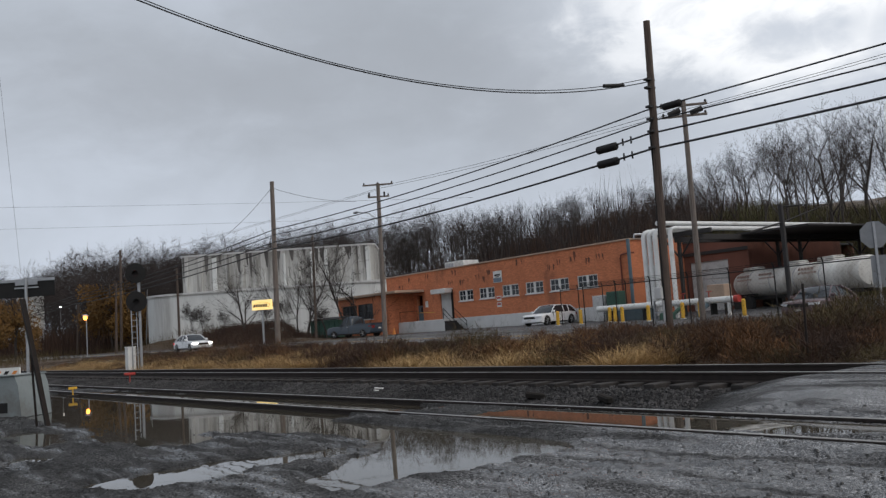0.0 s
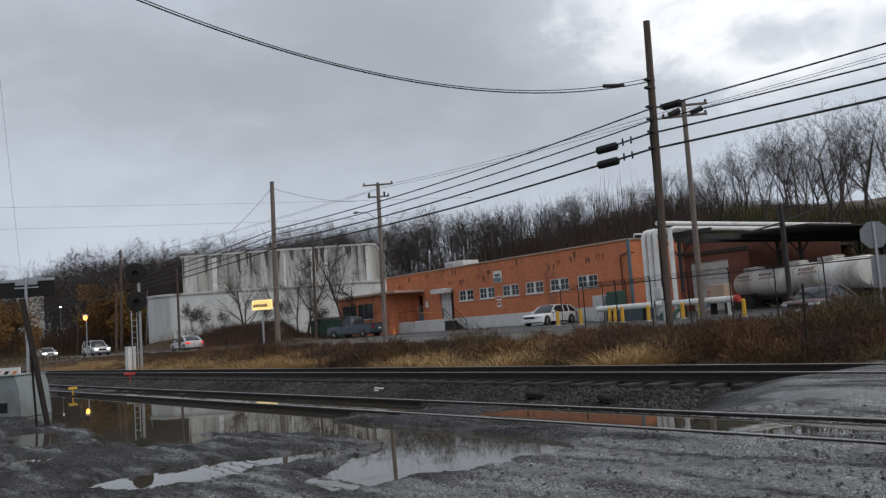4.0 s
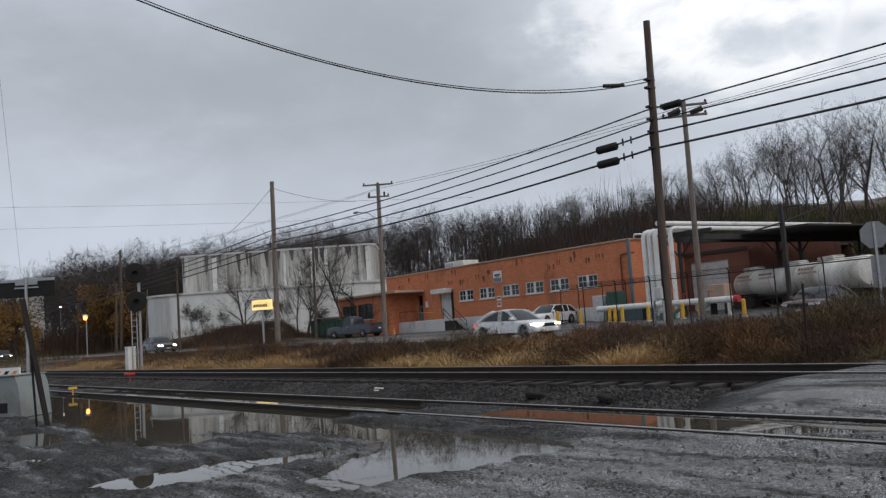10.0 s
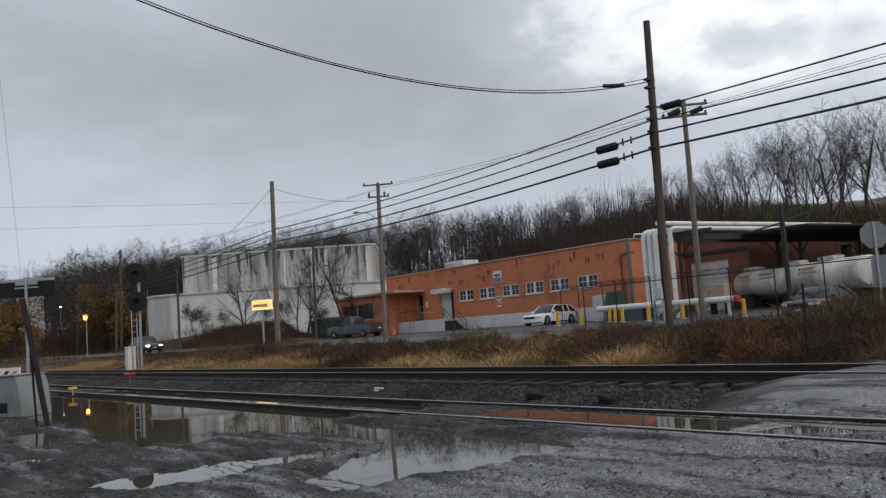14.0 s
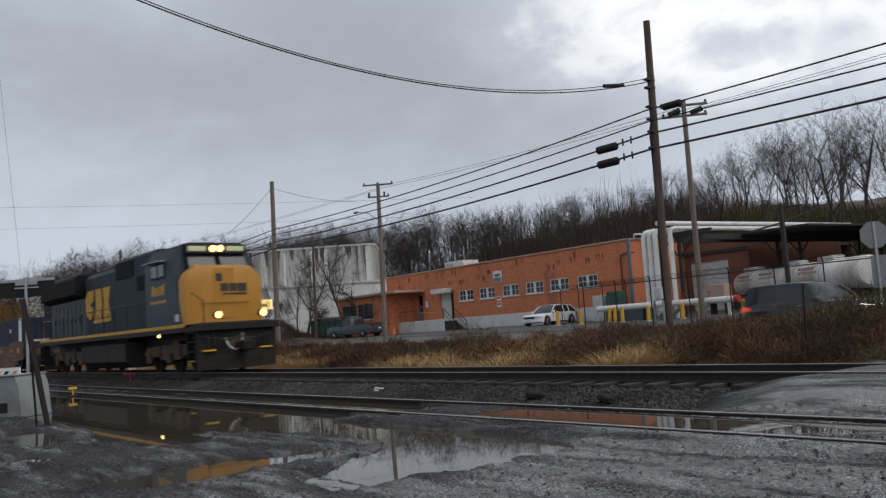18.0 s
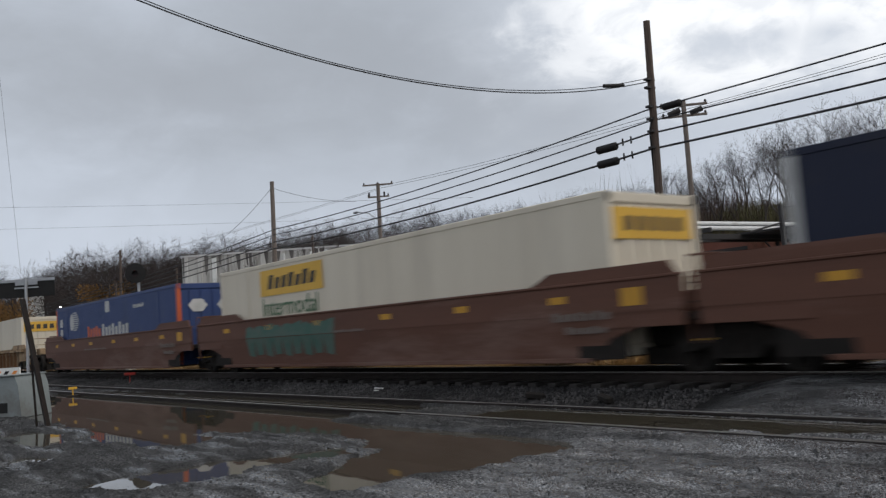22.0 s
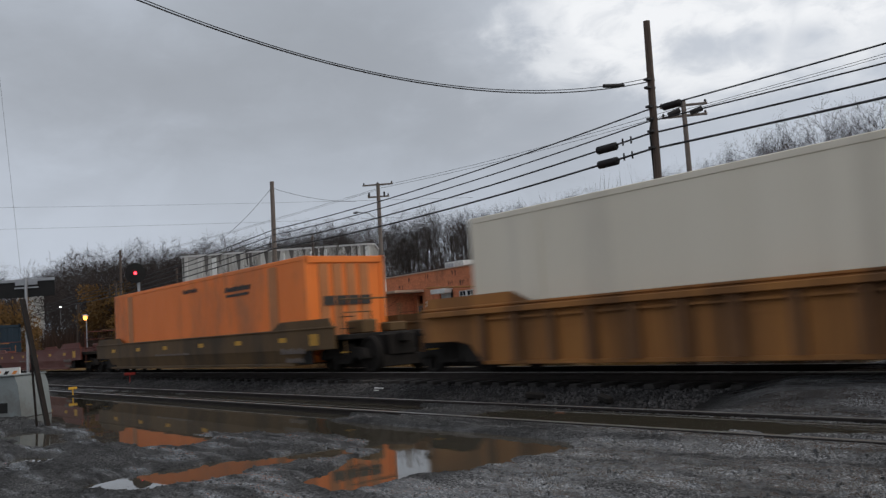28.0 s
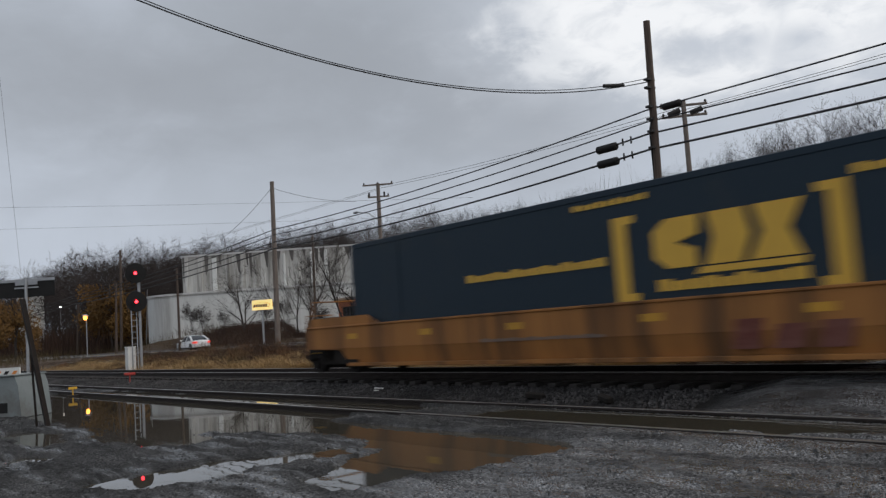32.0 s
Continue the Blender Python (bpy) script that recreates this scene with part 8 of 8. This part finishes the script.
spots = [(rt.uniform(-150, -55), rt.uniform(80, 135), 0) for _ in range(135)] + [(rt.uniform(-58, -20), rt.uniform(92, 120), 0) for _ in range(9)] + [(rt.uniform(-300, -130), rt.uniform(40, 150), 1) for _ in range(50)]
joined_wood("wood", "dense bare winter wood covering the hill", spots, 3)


def blade_material(name, a, b, rough=0.85, lo=0.55, hi=1.45):
    m = mat(name, a, b, rough, 0, 0.6, 10, 0.0, mix=0.7)
    n, l = m.node_tree.nodes, m.node_tree.links
    bs = n["Principled BSDF"]
    old = bs.inputs["Base Color"].links[0].from_socket
    g, hs, vr = n.new("ShaderNodeNewGeometry"), n.new("ShaderNodeHueSaturation"), n.new("ShaderNodeMapRange")
    vr.inputs[3].default_value, vr.inputs[4].default_value = lo, hi
    l.new(g.outputs["Random Per Island"], vr.inputs[0]); l.new(vr.outputs[0], hs.inputs["Value"]); l.new(old, hs.inputs["Color"])
    l.new(hs.outputs[0], bs.inputs["Base Color"])
    return m


M_STRAW = blade_material("dry_straw", (0.33, 0.215, 0.09), (0.15, 0.09, 0.038))
M_PALESTRAW = blade_material("pale_straw", (0.48, 0.335, 0.16), (0.26, 0.16, 0.065))
M_WEED = blade_material("brown_weeds", (0.066, 0.033, 0.019), (0.034, 0.019, 0.0125))
M_RUSSET = blade_material("russet_brush", (0.15, 0.066, 0.022), (0.07, 0.037, 0.016))
M_OLIVEWEED = blade_material("olive_weeds", (0.085, 0.062, 0.022), (0.05, 0.036, 0.018))


def field(name, label, material, seed, x0, x1, y0, y1, n, keep, height, w, bend, sink=0.03):
    """Thin upright stems strewn over a stretch; keep and height are functions of place."""
    rs = np.random.RandomState(seed)
    x, y, u = rs.uniform(x0, x1, n), rs.uniform(y0, y1, n), rs.uniform(0, 1, n)
    ok = keep(x, y, u)
    x, y = x[ok], y[ok]
    n = len(x)
    z, h = ground_z(x, y) - sink, height(x, y) * rs.uniform(0.55, 1.25, n)
    a, b, bd = rs.uniform(0, 6.28, n), rs.uniform(0, 6.28, n), rs.uniform(0.15, 1, n) * bend
    cx, cy, bx, by = np.cos(a) * w, np.sin(a) * w, np.cos(b) * bd, np.sin(b) * bd
    V = np.stack([np.stack(q, 1) for q in ((x - cx, y - cy, z), (x + cx, y + cy, z), (x + bx * 0.4 - cx * 0.6, y + by * 0.4 - cy * 0.6, z + h * 0.62), (x + bx * 0.4 + cx * 0.6, y + by * 0.4 + cy * 0.6, z + h * 0.62), (x + bx, y + by, z + h))], 1).reshape(-1, 3)
    k = np.arange(n)[:, None] * 5
    F = np.concatenate([k + np.array([[0, 1, 3]]), k + np.array([[0, 3, 2]]), k + np.array([[2, 3, 4]])], 1).reshape(-1, 3)
    solid(name, quick_mesh(name, V, F), material, label, "vegetation", kind="stuff", smooth=None)


def clump(x, y, s, seed):
    return 0.5 + 0.5 * noise2(x, y, s, seed)


def tall(x):
    return step(x, -24, -13)


field("dry_grass", "straw-coloured dry grass along the track", M_STRAW, 5, -70, -7.5, 15.2, 26.5, 9000,
      lambda x, y, u: (clump(x, y, 1.5, 11) > 0.58) & ~((y > 17) & (u < 0.6)) & ~((x > -14) & (u < 0.75)), lambda x, y: 0.30 * (0.5 + clump(x, y, 1.6, 11)), 0.007, 0.45)
field("weeds", "red-brown dead weeds on the verge", M_WEED, 6, -85, -6, 16.2, 26.8, 46000,
      lambda x, y, u: (clump(x, y, 1.3, 14) > 0.38) & ~((x > -9) & (y < 18.5)), lambda x, y: 0.42 * (0.3 + 0.75 * clump(x, y, 1.3, 14)) * (0.5 + 0.7 * tall(x)), 0.0075, 0.45)
field("undergrowth", "tangled brown undergrowth below the trees", M_WEED, 8, -150, 5, 60, 104, 62000, lambda x, y, u: u < 2, lambda x, y: 3.0 - 0.8 * step(x, -70, -45), 0.022, 1.6, 0.1)
M_HILLGREEN = blade_material("olive_green_scrub", (0.085, 0.080, 0.024), (0.05, 0.047, 0.019))
field("hill_scrub", "olive-green scrub along the foot of the hill", M_HILLGREEN, 28, -60, 10, 58, 108, 42000, lambda x, y, u: clump(x, y, 5.0, 21) > 0.22, lambda x, y: 1.5 + 1.5 * clump(x, y, 5.0, 21), 0.05, 1.6, 0.1)
field("saplings", "thin straight saplings crowding the wood edge", M_TWIG, 33, -150, -50, 61, 96, 1700, lambda x, y, u: u > 0.9 * step(x, -80, -55), lambda x, y: (8.5 - 2.5 * step(x, -60, -30)) * (0.75 + 0.4 * clump(x, y, 9.0, 5)), 0.042, 1.6, 0.2)
field("bank_scrub", "dark brown scrub on the bank below the tank", M_WEED, 9, -95, -71, 36.2, 44, 9000, lambda x, y, u: u < 2, lambda x, y: 0.8 + 0 * x, 0.012, 0.6)
field("far_scrub", "brown scrub along the far road", M_OLIVEWEED, 10, -230, -92, 16, 60, 16000, lambda x, y, u: (y < 27) | (y > 37), lambda x, y: 1.1 + 0 * x, 0.02, 0.8)
field("valley_thicket", "dense dark thicket at the valley end", M_WEED, 12, -260, -128, 37, 95, 26000, lambda x, y, u: u < 2, lambda x, y: 5.0 + 0 * x, 0.04, 2.2, 0.1)


def tufts(name, label, material, seed, places, stems, radius, height, w, spread, per_place=None):
    """Clumps of stems that fan out from a crown; places: x, y, size."""
    rs = np.random.RandomState(seed)
    c = np.repeat(np.array(places), stems, 0)
    n = len(c)
    a, q = rs.uniform(0, 6.283, n), np.sqrt(rs.uniform(0, 1, n))
    x, y = c[:, 0] + np.cos(a) * q * radius * c[:, 2], c[:, 1] + np.sin(a) * q * radius * c[:, 2]
    z = ground_z(x, y) - 0.04
    h = height * c[:, 2] * rs.uniform(0.45, 1.1, n) * (1.1 - 0.45 * q)
    k = spread * c[:, 2] * rs.uniform(0.3, 1.1, n) * (0.25 + q)
    a2 = a + rs.uniform(-0.7, 0.7, n)
    dx, dy = np.cos(a2) * k, np.sin(a2) * k
    t = a + 1.57 + rs.uniform(-1, 1, n)
    wx, wy = np.cos(t) * w, np.sin(t) * w
    droop = h * 0.12 * rs.uniform(0, 1, n)
    V = np.stack([np.stack(p, 1) for p in ((x - wx, y - wy, z), (x + wx, y + wy, z), (x + dx * 0.38 - wx * 0.7, y + dy * 0.38 - wy * 0.7, z + h * 0.62), (x + dx * 0.38 + wx * 0.7, y + dy * 0.38 + wy * 0.7, z + h * 0.62), (x + dx, y + dy, z + h - droop))], 1).reshape(-1, 3)
    i = np.arange(n)[:, None] * 5
    F = np.concatenate([i + np.array([[0, 1, 3]]), i + np.array([[0, 3, 2]]), i + np.array([[2, 3, 4]])], 1).reshape(-1, 3)
    solid(name, quick_mesh(name, V, F), material, label, "vegetation", kind="stuff", smooth=None)


def brushwood(name, label, material, seed, places, slips):
    """Rounded tangles of short crossing twigs and dead leaves; places: x, y, radius, height."""
    rs = np.random.RandomState(seed)
    c = np.repeat(np.array(places), slips, 0)
    n = len(c)
    d = rs.normal(0, 1, (n, 3)); d /= np.linalg.norm(d, axis=1)[:, None]
    d[:, 2] = np.abs(d[:, 2])
    q = rs.uniform(0.1, 1, n) ** 0.5
    lump = 1 + 0.28 * np.sin(d[:, 0] * 5 + c[:, 0] * 7) * np.sin(d[:, 1] * 5 + c[:, 1] * 3)
    x, y = c[:, 0] + d[:, 0] * q * c[:, 2] * lump, c[:, 1] + d[:, 1] * q * c[:, 2] * lump
    p = np.stack([x, y, ground_z(x, y) - 0.02 + d[:, 2] * q * c[:, 3] * lump], 1)
    v = rs.normal(0, 1, (n, 3)) * 0.75 + d * 0.8; v[:, 2] += 0.55
    v *= (rs.uniform(0.06, 0.2, n) * (0.5 + c[:, 2]) / np.linalg.norm(v, axis=1))[:, None]
    w = np.cross(v, rs.normal(0, 1, (n, 3))); w *= (rs.choice((0.0035, 0.005, 0.012), n, p=(0.5, 0.3, 0.2)) / np.linalg.norm(w, axis=1))[:, None]
    V = np.stack([p - w, p + w, p + v + w * 0.4, p + v - w * 0.4], 1).reshape(-1, 3)
    solid(name, quick_mesh(name, V, np.arange(n)[:, None] * 4 + np.array([[0, 1, 2, 3]])), material, label, "vegetation", kind="stuff", smooth=None)


rv = random.Random(77)
STRAW_BEDS = ((-66, -54, 40), (-47, -38, 60), (-35, -30.2, 95), (-29.5, -27.6, 34), (-22.8, -20.8, 20), (-20, -15.8, 44), (-14.0, -12.6, 26))
straw_at = [(rv.uniform(a, b), 15.3 + 3.4 * rv.random() ** 1.3, rv.uniform(0.7, 1.75)) for a, b, n in STRAW_BEDS for _ in range(n)]
tufts("straw_tufts", "pale drooping straw tufts beside the track", M_PALESTRAW, 15, straw_at, 170, 0.36, 0.46, 0.008, 0.75)


def lumps(n, x0, x1, y0, y1, r0, r1, k0, k1):
    out = []
    for _ in range(n):
        r = rv.uniform(r0, r1)
        out.append((rv.uniform(x0, x1), rv.uniform(y0, y1), r, r * rv.uniform(k0, k1)))
    return out


low_brush = lumps(130, -72, -21, 16.6, 25.5, 0.3, 0.62, 0.55, 1.0) + lumps(40, -50, -37, 17.5, 22.5, 0.6, 1.0, 0.8, 1.1) + lumps(60, -50, -14, 15.9, 18.5, 0.4, 0.95, 0.7, 1.0) + lumps(14, -27.4, -23.0, 15.8, 17.6, 0.7, 1.15, 0.8, 1.05) + lumps(8, -15.6, -14.2, 15.8, 17.4, 0.6, 0.9, 0.8, 1.0)
high_brush = lumps(140, -21, -12.5, 16.6, 26.3, 0.3, 0.75, 0.6, 1.0) + lumps(130, -13, -7.6, 16.5, 26.3, 0.4, 0.9, 0.65, 1.0) + lumps(46, -8, 4, 20.5, 26.3, 0.5, 0.95, 0.8, 1.1)
every = [(x, y, r, h * (0.55 + 0.75 * float(clump(x, y, 1.7, 31)))) for x, y, r, h in low_brush + high_brush]
# dark brush gathers in patches; their dark tone also stands for shadow masses
tone = lambda p: float(clump(p[0], p[1] * 1.5, 1.1, 37)) + rv.uniform(-0.16, 0.16)
sorted_brush = [(tone(p), p) for p in every]
brushwood("brush", "dark twiggy brown brush on the verge", M_WEED, 16, [p for k, p in sorted_brush if k < 0.5], 700)
brushwood("russet_brush", "russet dead brush on the verge", M_RUSSET, 17, [p for k, p in sorted_brush if 0.5 <= k < 0.68], 640)
brushwood("olive_brush", "olive-brown brush on the verge", M_OLIVEWEED, 27, [p for k, p in sorted_brush if k >= 0.68], 640)
brushwood("bank_brush", "leafless brush on the bank below the tank", M_WEED, 18, lumps(70, -98, -71, 36.4, 42, 0.6, 1.6, 0.6, 1.0), 220)
rm = random.Random(5)
mounds = lambda n, x0, x1, y0, y1, r0, r1, k0, k1: [(rm.uniform(x0, x1), rm.uniform(y0, y1), r, r * rm.uniform(k0, k1)) for r in (rm.uniform(r0, r1) for _ in range(n))]
brushwood("thicket", "dark tangled thicket mounds beside the track", M_WEED, 41, mounds(7, -30.2, -28.4, 16.3, 17.6, 0.5, 0.85, 0.9, 1.15) + mounds(13, -27.2, -23.6, 16.0, 17.5, 0.55, 0.95, 0.95, 1.25) + mounds(6, -36.5, -34.5, 16.6, 17.8, 0.4, 0.7, 0.8, 1.0) + mounds(6, -16.0, -14.4, 16.0, 17.4, 0.5, 0.85, 0.9, 1.1), 900)
brushwood("russet_thicket", "reddish-brown thicket mounds beside the track", M_RUSSET, 42, mounds(8, -20.4, -18.2, 16.4, 17.8, 0.45, 0.75, 0.9, 1.2) + mounds(7, -13.8, -11.2, 17.0, 18.6, 0.5, 0.8, 0.9, 1.2), 800)
brushwood("olive_thicket", "olive-brown thicket mounds beside the track", M_OLIVEWEED, 43, mounds(12, -24.0, -20.4, 17.4, 19.2, 0.5, 0.85, 0.95, 1.25) + mounds(13, -10.6, -8.5, 19.0, 21.6, 0.7, 1.0, 1.0, 1.3), 800)
stalk_at = [(rv.uniform(-70, -8), rv.uniform(16.5, 26), rv.uniform(0.7, 1.3)) for _ in range(150)]
tufts("tall_stalks", "thin dry stalks standing above the brush", M_OLIVEWEED, 19, stalk_at, 9, 0.5, 1.15, 0.005, 0.35)


# trees that still hold yellow-brown leaves, by the far road
def leafy(seed, H):
    rs = random.Random(seed)
    V, F = [], []
    blobs = [(rs.uniform(-0.28, 0.28) * H, rs.uniform(-0.28, 0.28) * H, rs.uniform(0.22, 0.9) * H, rs.uniform(0.10, 0.2) * H) for _ in range(26)]
    for bx, by, bz, br in blobs:
        for _ in range(170):
            d = Vector((rs.gauss(0, 1), rs.gauss(0, 1), rs.gauss(0, 1))).normalized() * br * rs.uniform(0.4, 1.0)
            c = Vector((bx, by, bz)) + d
            u = Vector((rs.gauss(0, 1), rs.gauss(0, 1), rs.gauss(0, 1))).normalized() * 0.16
            w = u.orthogonal().normalized() * 0.12
            k = len(V)
            V += [tuple(c - u), tuple(c + w), tuple(c + u), tuple(c - w)]
            F.append((k, k + 1, k + 2, k + 3))
    me = bpy.data.meshes.new("foliage")
    me.from_pydata(V, [], F)
    me.materials.append(M_OLIVELEAF)
    return me


LEAFY = leafy(31, 9.0)
for x, y, s in ((-130, 40.5, 1.15), (-136, 42.0, 1.2), (-128, 42.6, 1.0), (-121, 25.2, 0.9), (-142, 24.2, 1.0), (-155, 24, 1.15), (-172, 26, 1.2)):
    t = thing("tree", "tree with thinning yellow-brown autumn leaves", "tree", scaled(x, y, s, 50 * x), "autumn trees")
    part("trunk", KINDS[4][0], M_BARK, t)
    part("crown", KINDS[4][1], M_TWIG, t)
    part("foliage", LEAFY, M_OLIVELEAF, t, "yellow-brown leaves")

# ---- stones ----
M_STONE = blade_material("grey_stones", (0.06, 0.06, 0.06), (0.006, 0.006, 0.006), 0.3, 0.1, 2.0)
M_BALLAST = blade_material("dark_ballast", (0.056, 0.053, 0.052), (0.009, 0.0085, 0.0085), 0.6, 0.08, 2.4)
M_BALLAST.node_tree.nodes["Principled BSDF"].inputs["Specular IOR Level"].default_value = 0.25


def stones(name, label, seed, x, y, z, smin, smax):
    """Eight-sided pebbles of mixed size at the places given."""
    rs, n = np.random.RandomState(seed), len(x)
    s = smin + (smax - smin) * rs.uniform(0, 1, n) ** 9
    a = rs.uniform(0, 6.28, n)
    ex, ey, ez = s * rs.uniform(0.6, 1.3, n), s * rs.uniform(0.6, 1.1, n), s * rs.uniform(0.3, 0.75, n)
    ring = []
    for k, lift in ((1.0, 0.0), (0.62, 1.0)):
        for i in range(4):
            w = a + i * math.pi / 2 + rs.uniform(-0.4, 0.4, n) + 0.4 * lift
            q = k * rs.uniform(0.6, 1.25, n)
            ring.append(np.stack([x + ex * np.cos(w) * q, y + ey * np.sin(w) * q, z + (lift * rs.uniform(0.65, 1.1, n) - 0.25 * (1 - lift)) * ez], 1))
    V = np.stack(ring, 1).reshape(-1, 3)
    k = np.arange(n)[:, None] * 8
    quads = ((0, 1, 5, 4), (1, 2, 6, 5), (2, 3, 7, 6), (3, 0, 4, 7), (4, 5, 6, 7))
    F = np.concatenate([k + np.array([q]) for q in quads], 1).reshape(-1, 4)
    solid(name, quick_mesh(name, V, F), M_BALLAST if name == "ballast" else M_STONE, label, "gravel", kind="stuff", smooth=None)


def yard_stones():
    rs, n = np.random.RandomState(41), 110000
    x, y = 0.5 - 24 * rs.uniform(0, 1, n) ** 1.15, 0.4 + 10 * rs.uniform(0, 1, n)
    z = ground_z(x, y)
    ok = ((x < -7.5) | (rs.uniform(0, 1, n) < 0.45)) & (y > 0.5) & (y < 10.4) & (z > WATER - 0.012) & (np.minimum(np.abs(y - 8.245), np.abs(y - 9.755)) > 0.1)
    stones("yard_stones", "loose wet gravel stones on the yard", 43, x[ok], y[ok], z[ok] + 0.001, 0.005, 0.034)


def ballast_stones():
    rs, n = np.random.RandomState(42), 46000
    x, u = -62 + 54.4 * rs.uniform(0, 1, n) ** 0.75, rs.uniform(0, 1, n)
    y = np.where(u < 0.75, rs.uniform(10.25, 11.6, n), rs.uniform(11.6, 15, n))
    stones("ballast", "dark crushed-stone ballast of the track", 44, x, y, ground_z(x, y) + 0.008, 0.026, 0.06)


yard_stones()
ballast_stones()


# ---- what moves ----
def steady(ob):
    """Even speed between the rows."""
    keys = ob.animation_data
    for curve in keys.action.layers[0].strips[0].channelbag(keys.action_slot).fcurves:
        for k in curve.keyframe_points: k.interpolation = "LINEAR"


def motions():
    walk(SKY, [(0.0, pose(0, 0, 0, 0, 0, 0)), (32.0, pose(0, 0, 0, 0, 0, 5.6))])
    steady(SKY)
    for ob, x28 in TRAIN:
        z = ob.get("deck", 0.0)
        at = lambda t: pose(x28 + SPEED * (t - 28.0), MAIN_Y, z)
        walk(ob, [(0.0, at(0.0)), (32.0, at(32.0))])
        steady(ob)
    for ob, r in WHEELSETS:
        x, turn = ob.location.x, math.degrees(SPEED / FPS / r)
        first = 465 if r < 0.5 else 455      # before that the train is far out of view
        walk(ob, [(0.0, pose(x, 0, r))] + [(k / FPS, pose(x, 0, r, 0, turn * (k - first), 0)) for k in range(first, 961)])
        steady(ob)
    for ob, heading, lane, knots, v0, v1 in MOVING:
        at = lambda x: pose(x, lane, ROAD_Z - 0.33 * float(dip(x)), 0, 0, heading)
        (ta, xa), (tb, xb) = knots[0], knots[-1]
        rows = ([(0.0, at(xa - v0 * ta))] if ta > 0 else []) + [(t, at(x)) for t, x in knots] + ([(32.0, at(xb + v1 * (32.0 - tb)))] if tb < 32 else [])
        walk(ob, rows)
        steady(ob)
    # added discs slide off the glowing signal lenses
    for ob in LENS_COVERS:
        walk(ob, [(0.0, pose(0, 0, 0)), (26.3, pose(0, 0, 0)), (26.6, pose(-0.26, 0, 0)), (32.0, pose(-0.26, 0, 0))])


motions()
